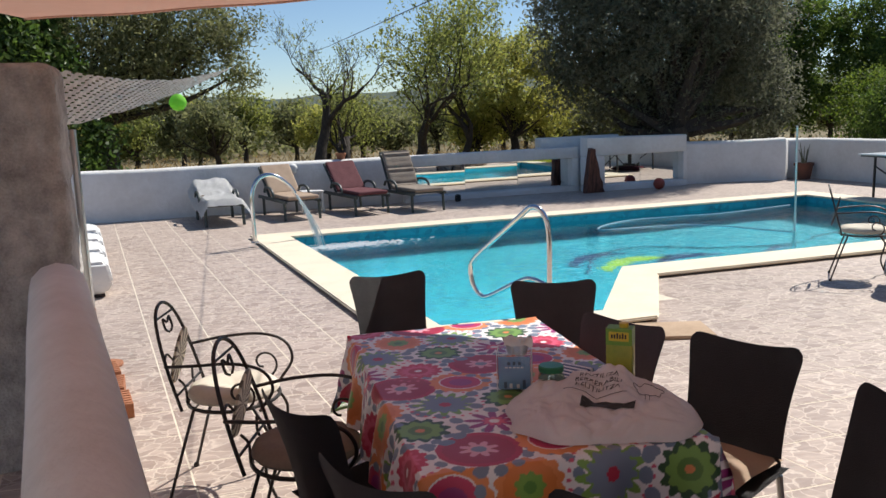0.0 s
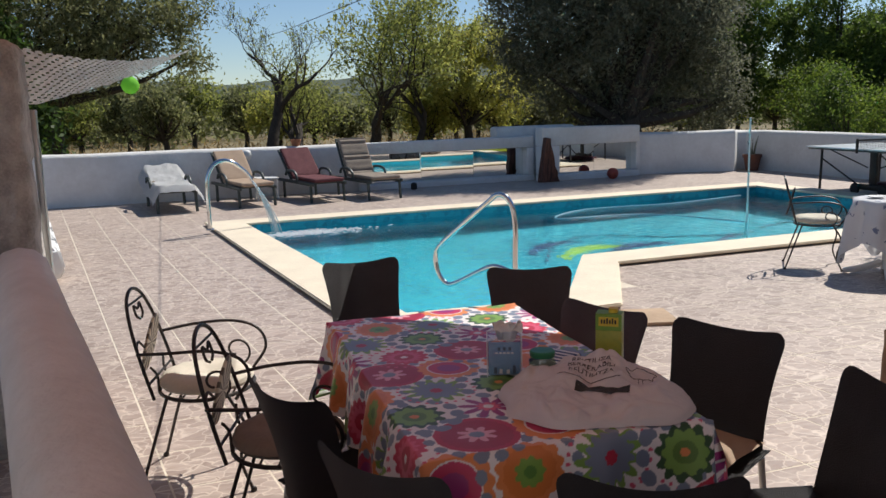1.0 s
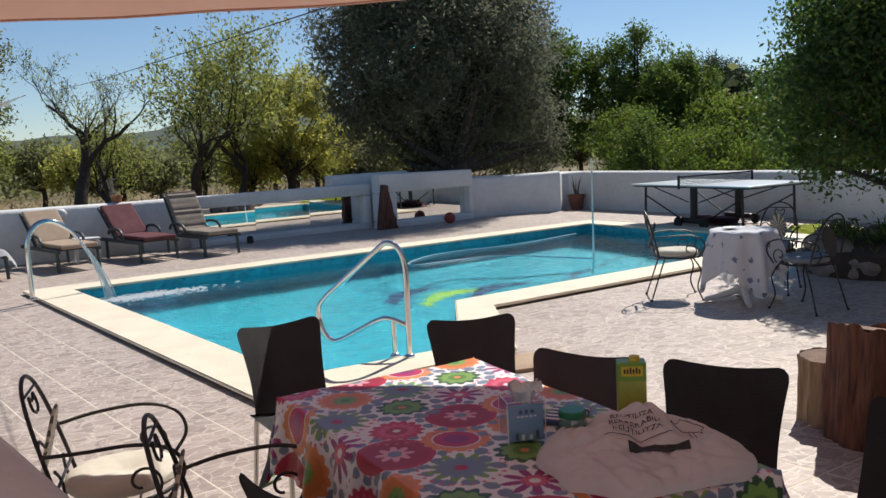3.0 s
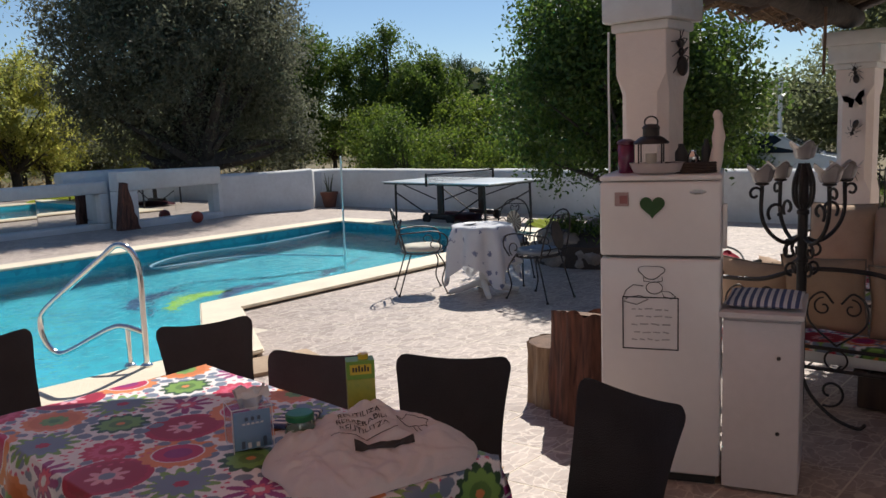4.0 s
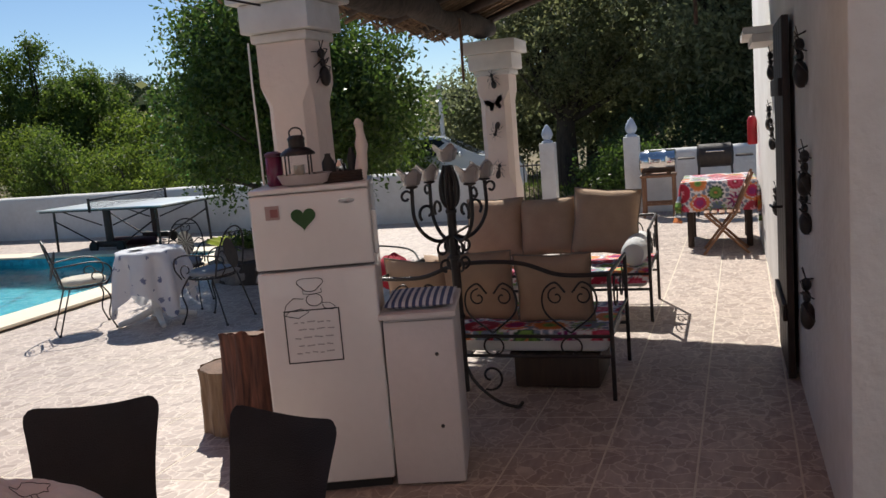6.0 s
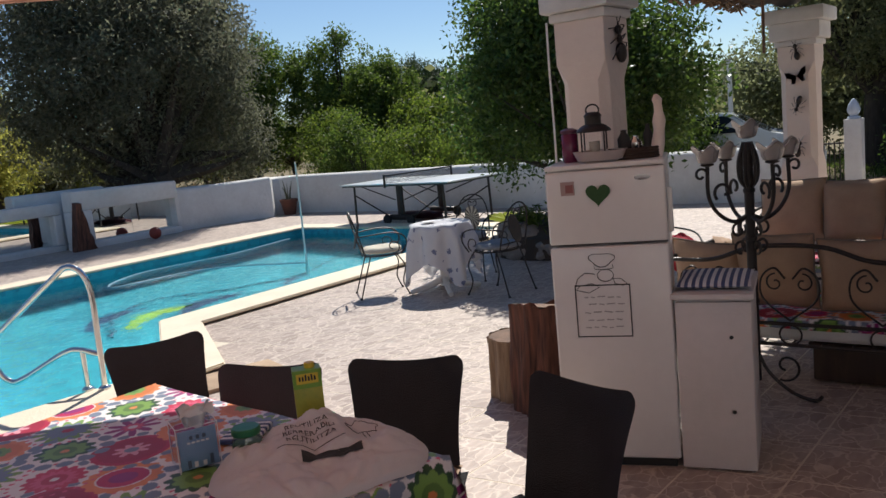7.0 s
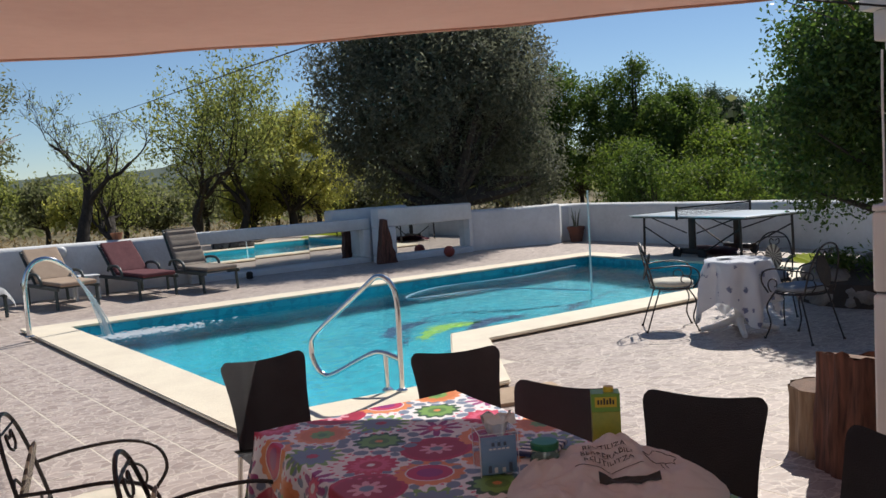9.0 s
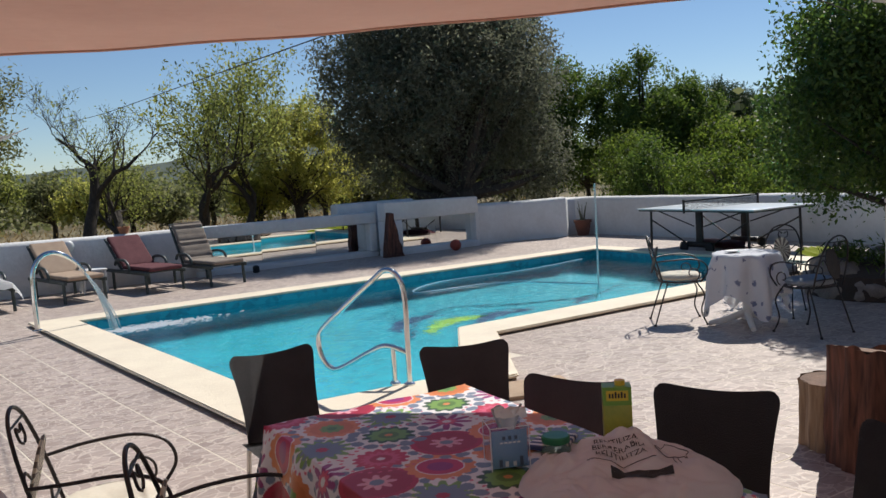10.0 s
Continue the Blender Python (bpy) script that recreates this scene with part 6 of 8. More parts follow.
tube(bm, curve_pts([(11.16, 8.0, 0.012), (11.3, 6.9, 0.012), (12.0, 6.3, 0.012), (11.2, 5.4, 0.012), (10.6, 4.0, 0.012), (9.4, 3.3, 0.012)], 8), 0.011, 6)
tagged(part("garden_hose", bm, M_RUBBER), "black garden hose lying on the tiles", "hose")
# slab beside the steps
bm = bmesh.new()
box(bm, (0, 0, 0.015), (0.75, 0.42, 0.03), 0.004)
slab = part("stone_slab", bm, material("tan_sandstone", (0.46, 0.33, 0.22), 0.85, color2=(0.36, 0.25, 0.16), scale=6, bump=0.3))
slab.matrix_world = pose(3.52, 4.68, 0.0, 0, 0, -18)
tagged(slab, "loose tan stone slab beside the pool coping", "slab")


# ---- sun loungers ----
def lounger(mat, label, back_deg, rz, x, y, ribs=False):
    root = empty("sun_lounger", pose(x, y, 0, 0, 0, rz), label, "lounger", "sun loungers along the wall")
    for sx in (-1, 1):
        bm = bmesh.new()
        box(bm, (sx * 0.31, 0.05, 0.33), (0.045, 1.75, 0.06), 0.012)
        part("side_rail", bm, M_GREENFRAME, root)
        for yy in (-0.72, 0.62):
            bm = bmesh.new()
            tube(bm, [(sx * 0.31, yy, 0.32), (sx * 0.315, yy - 0.02, 0.0)], 0.026, 8)
            part("leg", bm, M_GREENFRAME, root)
        bm = bmesh.new()
        tube(bm, curve_pts([(sx * 0.32, -0.12, 0.33), (sx * 0.335, -0.10, 0.46), (sx * 0.335, 0.05, 0.53), (sx * 0.335, 0.35, 0.52), (sx * 0.33, 0.45, 0.44)], 4), 0.024, 8)
        part("armrest", bm, M_GREENFRAME, root)
    bm = bmesh.new()
    for k in range(7):
        box(bm, (0, -0.76 + 0.15 * k, 0.345), (0.58, 0.09, 0.018), 0.004)
    part("slats", bm, M_GREENFRAME, root)
    bm = bmesh.new()
    box(bm, (0, -0.28, 0.395), (0.57, 1.12, 0.07), 0.03, segs=3)
    bmesh.ops.subdivide_edges(bm, edges=[e for e in bm.edges if e.calc_length() > 0.3], cuts=8, use_grid_fill=True)
    for v in bm.verts:
        v.co.z += 0.008 * noise.noise(v.co * 5 + Vector((x, y, 0)))
    part("mattress", bm, mat, root)
    back = Matrix.Translation((0, 0.28, 0.37)) @ Matrix.Rotation(radians(back_deg), 4, 'X')
    bm = bmesh.new()
    box(bm, (0, 0.38, 0.045), (0.57, 0.78, 0.07), 0.03, segs=3)
    bmesh.ops.subdivide_edges(bm, edges=[e for e in bm.edges if e.calc_length() > 0.3], cuts=14, use_grid_fill=True)
    for v in bm.verts:
        if ribs:
            v.co.z += 0.012 * math.sin(v.co.y * 75)
        v.co.z += 0.006 * noise.noise(v.co * 6)
    bmesh.ops.transform(bm, matrix=back, verts=bm.verts)
    part("back_cushion", bm, mat, root)
    bm = bmesh.new()
    for sx in (-1, 1):
        box(bm, (sx * 0.29, 0.38, -0.01), (0.04, 0.80, 0.035), 0.008)
    box(bm, (0, 0.77, -0.01), (0.62, 0.05, 0.035), 0.008)
    bmesh.ops.transform(bm, matrix=back, verts=bm.verts)
    part("backrest_frame", bm, M_GREENFRAME, root)
    return root


lounger(M_TAUPE, "dark green sun lounger under a white towel", 16, 5, 0.72, 14.55)
lounger(M_BEIGECLOTH, "dark green sun lounger with a beige mattress", 40, 10, 1.98, 14.62)
lounger(M_MAROON, "dark green sun lounger with a maroon mattress", 40, 10, 3.22, 14.62)
lounger(M_TAUPE, "dark green sun lounger with a ribbed brown mattress", 60, 10, 4.22, 14.45, True)
bm = bmesh.new()


def towel(u, v):
    x, y = (u - 0.5) * 0.86, -0.92 + v * 1.95
    z = 0.462 + 0.022 * noise.noise((u * 4, v * 6, 2)) + 0.016 * noise.noise((u * 9, v * 12, 2))
    if y > 0.28:
        z += (y - 0.28) * 0.33
    if abs(x) > 0.30:
        z -= (abs(x) - 0.30) * 1.6
    if y < -0.84:
        z -= (-0.84 - y) * 1.2
    return Vector((x * (0.97 + 0.05 * noise.noise((v * 5, 0, 1))), y, z))


grid_sheet(bm, towel, 24, 40)
thicken(bm, 0.008)
tw = part("towel", bm, M_WHITECLOTH)
tw.matrix_world = pose(0.72, 14.55, 0, 0, 0, 5)
tagged(tw, "white towel spread over a sun lounger", "towel")
side = empty("side_table", pose(2.45, 15.05, 0), "small white plastic side table between loungers", "table")
bm = bmesh.new()
box(bm, (0, 0, 0.395), (0.42, 0.38, 0.03), 0.012)
part("tabletop", bm, M_WHITEPLASTIC, side)
for sx in (-1, 1):
    for sy in (-1, 1):
        bm = bmesh.new()
        tube(bm, [(sx * 0.17, sy * 0.15, 0.385), (sx * 0.185, sy * 0.165, 0)], 0.02, 8)
        part("leg", bm, M_WHITEPLASTIC, side)
bm = bmesh.new()
lathe(bm, [(0.10, 0.0), (0.10, 0.02), (0.085, 0.045), (0.05, 0.06), (0.0005, 0.065)], 22, Matrix.Rotation(radians(90), 4, 'X'))
wl = part("wall_light", bm, M_WHITEPLASTIC)
wl.matrix_world = pose(2.2, 15.66, 0.80)
tagged(wl, "round cream light fitting on the garden wall", "wall light")
bm = bmesh.new()
lathe(bm, [(0.07, 0.0), (0.10, 0.10), (0.11, 0.10), (0.11, 0.13), (0.09, 0.13), (0.08, 0.10)], 18)
tp = part("flower_pot", bm, M_TERRA)
tp.matrix_world = pose(3.18, 15.78, 0.925)
tagged(tp, "small terracotta pot on top of the wall", "pot")
bm = bmesh.new()
bmesh.ops.create_uvsphere(bm, u_segments=20, v_segments=14, radius=0.12)
bl = part("ball", bm, material("orange_red_ball", (0.32, 0.05, 0.03), 0.5))
bl.matrix_world = pose(9.60, 14.55, 0.12)
tagged(bl, "orange-red ball lying by the mirrors", "ball")
bm = bmesh.new()
lathe(bm, [(0.05, 0), (0.065, 0.02), (0.06, 0.12), (0.03, 0.14)], 14)
vase = part("small_lamp", bm, M_RUBBER)
vase.matrix_world = pose(5.35, 15.05, 0)
tagged(vase, "small black garden spotlight on the tiles", "spotlight")
bm = bmesh.new()
prism(bm, [(-0.24, -0.10), (0.24, -0.10), (0.24, 0.05), (-0.24, 0.05)], 0, 0.92)
bmesh.ops.subdivide_edges(bm, edges=bm.edges, cuts=7, use_grid_fill=True)
for v in bm.verts:
    f = v.co.z / 0.92
    v.co.x = v.co.x * (1 - 0.80 * f ** 0.7) - 0.10 * f
    v.co += Vector((noise.noise(v.co * 6), noise.noise(v.co * 6 + Vector((3, 0, 0))), 0)) * 0.035
st = part("driftwood", bm, M_LOGBARK)
st.matrix_world = pose(8.24, 14.86, 0.0, 7, 0, 0)
tagged(st, "brown tapering piece of driftwood against the wall", "driftwood")

# potted cactus in the corner
cp = empty("potted_plant", pose(13.12, 14.42, 0), "terracotta pot with a spindly plant in the wall's corner", "plant")
bm = bmesh.new()
lathe(bm, [(0.13, 0), (0.19, 0.30), (0.21, 0.30), (0.21, 0.36), (0.17, 0.36), (0.16, 0.30), (0.0005, 0.29)], 24)
part("pot", bm, M_DARKTERRA, cp)
bm = bmesh.new()
for k in range(7):
    a = k * 2.4
    tube(bm, curve_pts([(0.03 * math.cos(a), 0.03 * math.sin(a), 0.29), (0.06 * math.cos(a), 0.06 * math.sin(a), 0.5), (0.12 * math.cos(a), 0.1 * math.sin(a), 0.62 + 0.03 * k)], 4), [0.02 - 0.0018 * i for i in range(9)], 6)
part("stems", bm, M_OLIVE, cp)


# ---- table tennis table ----
tt = empty("table_tennis_table", pose(11.9, 9.50, 0, 0, 0, -5), "grey outdoor table tennis table on a dark frame with wheels", "table")
for sy in (-1, 1):
    bm = bmesh.new()
    box(bm, (0, sy * 0.688, 0.748), (1.525, 1.365, 0.022), 0.003)
    half = part("half_top", bm, M_TTBLUE, tt)
    bm = bmesh.new()
    box(bm, (0, sy * 0.688, 0.722), (1.46, 1.30, 0.028), 0.003)
    part("apron", bm, M_GREENFRAME, tt)
    for sx in (-1, 1):
        bm = bmesh.new()
        tube(bm, [(sx * 0.62, sy * 1.12, 0.72), (sx * 0.62, sy * 1.14, 0.0)], 0.022, 8)
        part("leg", bm, M_IRON, tt)
        bm = bmesh.new()
        tube(bm, [(sx * 0.62, sy * 1.12, 0.55), (sx * 0.55, sy * 0.30, 0.14)], 0.014, 8)
        tube(bm, [(sx * 0.58, sy * 0.95, 0.70), (sx * 0.56, sy * 0.12, 0.45)], 0.012, 8)
        part("brace", bm, M_IRON, tt)
for sx in (-1, 1):
    bm = bmesh.new()
    box(bm, (sx * 0.55, 0, 0.42), (0.05, 0.14, 0.62), 0.01)
    part("centre_post", bm, M_IRON, tt)
    bm = bmesh.new()
    box(bm, (sx * 0.55, 0, 0.13), (0.09, 0.62, 0.10), 0.03)
    part("chassis", bm, M_IRON, tt)
    for sy in (-1, 1):
        bm = bmesh.new()
        lathe(bm, [(0.02, -0.025), (0.085, -0.025), (0.095, -0.012), (0.095, 0.012), (0.085, 0.025), (0.02, 0.025)], 20, Matrix.Translation((sx * 0.63, sy * 0.30, 0.095)) @ Matrix.Rotation(radians(90), 4, 'Y'))
        part("wheel", bm, M_RUBBER, tt, "black rubber wheel")
    bm = bmesh.new()
    tube(bm, [(sx * 0.90, 0, 0.70), (sx * 0.90, 0, 0.935)], 0.022, 8)
    part("net_post", bm, M_IRON, tt)
bm = bmesh.new()
for k in range(62):
    x = -0.90 + 1.8 * k / 61
    tube(bm, [(x, 0, 0.765), (x, 0, 0.905)], 0.004, 3)
for k in range(6):
    tube(bm, [(-0.9, 0, 0.765 + 0.026 * k), (0.9, 0, 0.765 + 0.026 * k)], 0.003, 3)
box(bm, (0, 0, 0.908), (1.8, 0.008, 0.022))
part("net", bm, M_RUBBER, tt, "dark net")
bm = bmesh.new()
grid_sheet(bm, lambda u, v: Vector(((u - 0.5) * 1.7, (v - 0.5) * 0.6, 0.02 + 0.06 * (1 - (2 * v - 1) ** 4) + 0.012 * math.sin(v * 38))), 20, 24)
thicken(bm, 0.03)
fl = part("inflatable_mat", bm, material("lime_vinyl", (0.50, 0.55, 0.05), 0.4, color2=(0.42, 0.48, 0.05)))
fl.matrix_world = pose(11.4, 7.15, 0.02, 0, 0, 50)
tagged(fl, "lime green inflatable mat lying by the pool", "pool float")
bm = bmesh.new()
grid_sheet(bm, lambda u, v: Vector(((u - 0.5) * 1.2, (v - 0.5) * 0.5, 0.02 + 0.10 * (1 - (2 * v - 1) ** 4) * (1 - (2 * u - 1) ** 6) + 0.02 * noise.noise((u * 5, v * 5, 0)))), 20, 12)
thicken(bm, 0.02)
fl = part("deflated_float", bm, material("dark_red_vinyl", (0.12, 0.02, 0.03), 0.5))
fl.matrix_world = pose(12.2, 9.8, 0.01, 0, 0, 80)
tagged(fl, "dark red deflated float under the tennis table", "pool float")

# ---- round garden table with its cloth ----
gt = empty("garden_table", pose(6.53, 4.98, 0), "white plastic pedestal table in the sun", "table")
bm = bmesh.new()
lathe(bm, [(0.29, 0.675), (0.30, 0.685), (0.30, 0.698), (0.29, 0.703), (0.0005, 0.704)], 36)
part("tabletop", bm, M_WHITEPLASTIC, gt)
bm = bmesh.new()
lathe(bm, [(0.045, 0.06), (0.04, 0.3), (0.05, 0.6), (0.10, 0.675)], 20)
part("pedestal", bm, M_WHITEPLASTIC, gt)
for k in range(4):
    a = radians(45 + 90 * k)
    bm = bmesh.new()
    tube(bm, curve_pts([(0.04 * math.cos(a), 0.04 * math.sin(a), 0.12), (0.2 * math.cos(a), 0.2 * math.sin(a), 0.06), (0.36 * math.cos(a), 0.36 * math.sin(a), 0.025)], 5), [0.035 - 0.001 * i for i in range(11)], 8)
    part("foot", bm, M_WHITEPLASTIC, gt)
bm = bmesh.new()
NA, NR = 90, 26
rows = []
for j in range(NR + 1):
    row = []
    for k in range(NA):
        a = 2 * math.pi * k / NA
        sq = 1 / max(abs(math.cos(a)), abs(math.sin(a)))
        reach = 0.62 * min(sq, 1.32)
        s = reach * j / NR
        if s <= 0.30:
            row.append((s * math.cos(a), s * math.sin(a), 0.71 + 0.002 * math.sin(9 * a)))
        else:
            o = s - 0.30
            f = 0.045 * math.sin(8 * a + 0.6) * min(1, o / 0.15) + 0.02 * math.sin(13 * a) * min(1, o / 0.15)
            r = 0.31 + f + 0.16 * o
            row.append((r * math.cos(a), r * math.sin(a), 0.71 - o * 1.17))
    rows.append([bm.verts.new(p) for p in row])
for A, B in zip(rows, rows[1:]):
    for k in range(NA):
        bm.faces.new((A[k], A[(k + 1) % NA], B[(k + 1) % NA], B[k]))
bmesh.ops.remove_doubles(bm, verts=bm.verts, dist=1e-5)
M_DOTCLOTH = cloth_material("white_sprigged_cloth", (0.78, 0.78, 0.80), (0.72, 0.72, 0.75), 0.25)
ntc = M_DOTCLOTH.node_tree
tcd = ntc.nodes.new("ShaderNodeTexCoord")
vd = ntc.nodes.new("ShaderNodeTexVoronoi")
vd.inputs["Scale"].default_value = 9.5
vd.inputs["Randomness"].default_value = 0.75
ntc.links.new(tcd.outputs["Object"], vd.inputs["Vector"])
nd = ntc.nodes.new("ShaderNodeTexNoise")
nd.inputs["Scale"].default_value = 45
ntc.links.new(tcd.outputs["Object"], nd.inputs["Vector"])
ad = ntc.nodes.new("ShaderNodeMath")
ad.operation = 'MULTIPLY_ADD'
ad.inputs[1].default_value = 0.5
ntc.links.new(nd.outputs["Fac"], ad.inputs[0])
ntc.links.new(vd.outputs["Distance"], ad.inputs[2])
ld = ntc.nodes.new("ShaderNodeMath")
ld.operation = 'LESS_THAN'
ld.inputs[1].default_value = 0.50
ntc.links.new(ad.outputs[0], ld.inputs[0])
md = ntc.nodes.new("ShaderNodeMix")
md.data_type = 'RGBA'
md.inputs["B"].default_value = (0.09, 0.12, 0.26, 1)
pb = ntc.nodes["Principled BSDF"]
src = pb.inputs["Base Color"].links[0].from_socket
ntc.links.new(src, md.inputs["A"])
ntc.links.new(ld.outputs[0], md.inputs["Factor"])
ntc.links.new(md.outputs["Result"], pb.inputs["Base Color"])
gc = part("tablecloth", bm, M_DOTCLOTH, angle=80)
gc.matrix_world = pose(6.53, 4.98, 0, 0, 0, 12)
tagged(gc, "white tablecloth with small blue sprigs on the round table", "tablecloth")
bm = bmesh.new()
lathe(bm, [(0.03, 0), (0.07, 0.01), (0.075, 0.018), (0.06, 0.016), (0.0005, 0.008)], 20)
ash = part("ashtray", bm, M_WHITEPLASTIC)
ash.matrix_world = pose(6.43, 5.05, 0.715)
tagged(ash, "small white dish on the round table", "dish")

# ---- rockery round the lemon tree ----
rng = np.random.default_rng(77)
for k in range(26):
    a = 2 * math.pi * k / 17 + rng.uniform(-0.1, 0.1)
    second = k >= 17
    rr = 1.0 if not second else 0.88
    bm = bmesh.new()
    bmesh.ops.create_icosphere(bm, subdivisions=3, radius=1.0)
    off = Vector(rng.uniform(0, 50, 3))
    for v in bm.verts:
        v.co *= 1 + 0.45 * noise.noise(v.co * 1.3 + off) + 0.14 * noise.noise(v.co * 4 + off)
    s = rng.uniform(0.13, 0.19)
    bmesh.ops.scale(bm, vec=(s * rng.uniform(0.9, 1.4), s, s * rng.uniform(0.7, 1.0)), verts=bm.verts)
    ob = part("rock", bm, M_STONE, angle=70)
    ob.matrix_world = pose(9.15 + 0.78 * rr * math.cos(a), 5.0 + 0.76 * rr * math.sin(a), 0.11 if not second else 0.28, 0, 0, float(rng.uniform(0, 360)))
    tagged(ob, "rough grey-brown field stone edging the rockery", "rock", "stones of the rockery")
bm = bmesh.new()
lathe(bm, [(0.85, 0.0), (0.80, 0.25), (0.4, 0.36), (0.0005, 0.38)], 24, Matrix.Translation((9.05, 5.0, 0)))
soil = part("soil_bed", bm, material("dark_soil", (0.07, 0.05, 0.035), 0.95, bump=0.8, bump_scale=30))
tagged(soil, "dark soil inside the rockery", "soil", kind="structure")
for k, (x, y, s) in enumerate(((8.75, 4.7, 0.20), (8.6, 5.2, 0.15), (9.0, 4.4, 0.2))):
    rg = np.random.default_rng(80 + k)
    P = rg.normal(size=(520, 3)) * (s * 0.7, s * 0.7, s * 0.5) + (0, 0, 0.45)
    P[:, 2] = np.abs(P[:, 2] - 0.3) + 0.3
    ob = leaves_mesh("rockery_plant", P, 0.10, M_FIG, None, rg, -0.8, 0.18)
    ob.location = (x, y, 0)
    tagged(ob, "spiky green plant in the rockery", "plant", kind="stuff")

# ---- logs ----
def log(x, y, r, h, side, label, seed, top_tilt=0.0):
    root = empty("tree_stump", pose(x, y, 0), label, "stump")
    bm = bmesh.new()
    n, m = 90, 22
    rings = []
    for j in range(m + 1):
        z = h * j / m
        ring = []
        for k in range(n):
            a = 2 * math.pi * k / n
            rr = r * (1 + 0.09 * noise.noise((math.cos(a) * 1.4, math.sin(a) * 1.4, seed)) + 0.12 * noise.noise((math.cos(a) * 4, math.sin(a) * 4, z * 2.5 + seed)) + 0.05 * noise.noise((math.cos(a) * 9, math.sin(a) * 9, z * 6 + seed)) + 0.03 * noise.noise((math.cos(a) * 15, math.sin(a) * 15, z * 3 + seed)) + 0.05 * (1 - j / m) ** 2)
            ring.append(bm.verts.new((rr * math.cos(a), rr * math.sin(a), z + (top_tilt * math.cos(a) + (0.05 * abs(top_tilt) / 0.045) * noise.noise((math.cos(a) * 2.5, math.sin(a) * 2.5, seed + 3))) * (j / m))))
        rings.append(ring)
    for A, B in zip(rings, rings[1:]):
        for k in range(n):
            bm.faces.new((A[k], A[(k + 1) % n], B[(k + 1) % n], B[k]))
    part("bark", bm, side, root, angle=70)
    bm = bmesh.new()
    bm.faces.new([bm.verts.new((0.97 * v[0], 0.97 * v[1], v[2] - 0.004)) for v in [(math.cos(2 * math.pi * k / n) * r * 1.0, math.sin(2 * math.pi * k / n) * r, h + top_tilt * math.cos(2 * math.pi * k / n)) for k in range(n)]])
    part("sawn_top", bm, M_CUTWOOD, root, "pale sawn end", smooth=False)
    return root


log(4.03, 2.53, 0.185, 0.37, M_LOGWOOD, "short pale stripped log standing on the tiles", 1.0)
log(3.89, 2.22, 0.225, 0.60, M_LOGBARK, "tall reddish rough-barked log standing beside the fridge", 5.0, -0.045)


# ---- fridge, cabinet and what stands on them ----
fridge = empty("fridge", pose(3.2545, 1.506, 0, 0, 0, -70), "white two-door fridge with a green heart magnet beside a pillar", "fridge")
FW, FD, FH = 0.53, 0.50, 1.43
bm = bmesh.new()
box(bm, (0, FD / 2 + 0.03, FH / 2 + 0.02), (FW - 0.006, FD - 0.06, FH - 0.05), 0.008)
part("body", bm, M_FRIDGE, fridge)
bm = bmesh.new()
box(bm, (0, FD / 2, FH - 0.012), (FW, FD, 0.024), 0.008)
part("top_panel", bm, M_FRIDGE, fridge)
for z0, z1, nm in ((0.05, 1.055, "lower_door"), (1.068, FH - 0.028, "upper_door")):
    bm = bmesh.new()
    box(bm, (0, 0.026, (z0 + z1) / 2), (FW, 0.052, z1 - z0), 0.012, segs=3)
    part(nm, bm, M_FRIDGE, fridge)
bm = bmesh.new()
box(bm, (0, 0.07, 0.025), (FW - 0.04, 0.06, 0.05))
part("plinth", bm, M_RUBBER, fridge, "dark plinth")
bm = bmesh.new()
box(bm, (0, 0.055, 1.0615), (FW - 0.01, 0.02, 0.012))
part("door_seal", bm, material("grey_seal", (0.20, 0.18, 0.18), 0.7), fridge, "grey door seal")
bm = bmesh.new()
lathe(bm, [(0.0005, 0.0), (0.034, 0.0), (0.036, 0.003), (0.0005, 0.004)], 20, Matrix.Translation((0.165, 0.0, FH - 0.075)) @ Matrix.Diagonal((1, 1, 0.32, 1)) @ Matrix.Rotation(radians(90), 4, 'X'))
part("badge", bm, M_STEEL, fridge, "small oval chrome badge")
bm = bmesh.new()
box(bm, (FW / 2 + 0.012, 0.04, 1.20), (0.022, 0.03, 0.20), 0.008)
part("side_handle", bm, M_WHITEPLASTIC, fridge)


def on_fridge(name, bm, mat, x, z, label, category="magnet"):
    ob = part(name, bm, mat, None, smooth=False)
    ob.matrix_world = pose(3.2545, 1.506, 0, 0, 0, -70) @ Matrix.Translation((x, -0.003, z))
    return tagged(ob, label, category)


bm = bmesh.new()
pts = []
for k in range(48):
    t = 2 * math.pi * k / 48
    pts.append((16 * math.sin(t) ** 3, 13 * math.cos(t) - 5 * math.cos(2 * t) - 2 * math.cos(3 * t) - math.cos(4 * t)))
V0 = [bm.verts.new((x * 0.0034, 0.0, z * 0.0034)) for x, z in pts]
V1 = [bm.verts.new((x * 0.0034, -0.006, z * 0.0034)) for x, z in pts]
bm.faces.new(V1)
for k in range(48):
    bm.faces.new((V0[k], V0[(k + 1) % 48], V1[(k + 1) % 48], V1[k]))
on_fridge("heart_magnet", bm, material("dark_green_felt", (0.03, 0.085, 0.03), 0.9, color2=(0.045, 0.10, 0.04), scale=40), -0.030, 1.293, "dark green felt heart on the fridge door")
bm = bmesh.new()
box(bm, (0, -0.001, 0), (0.062, 0.002, 0.062), 0.0)
pic = on_fridge("picture_sticker", bm, material("faded_pink_card", (0.42, 0.30, 0.29), 0.7), -0.165, 1.325, "small faded square picture on the fridge door", "sticker")
bm = bmesh.new()
box(bm, (0.008, -0.0025, -0.002), (0.034, 0.001, 0.036))
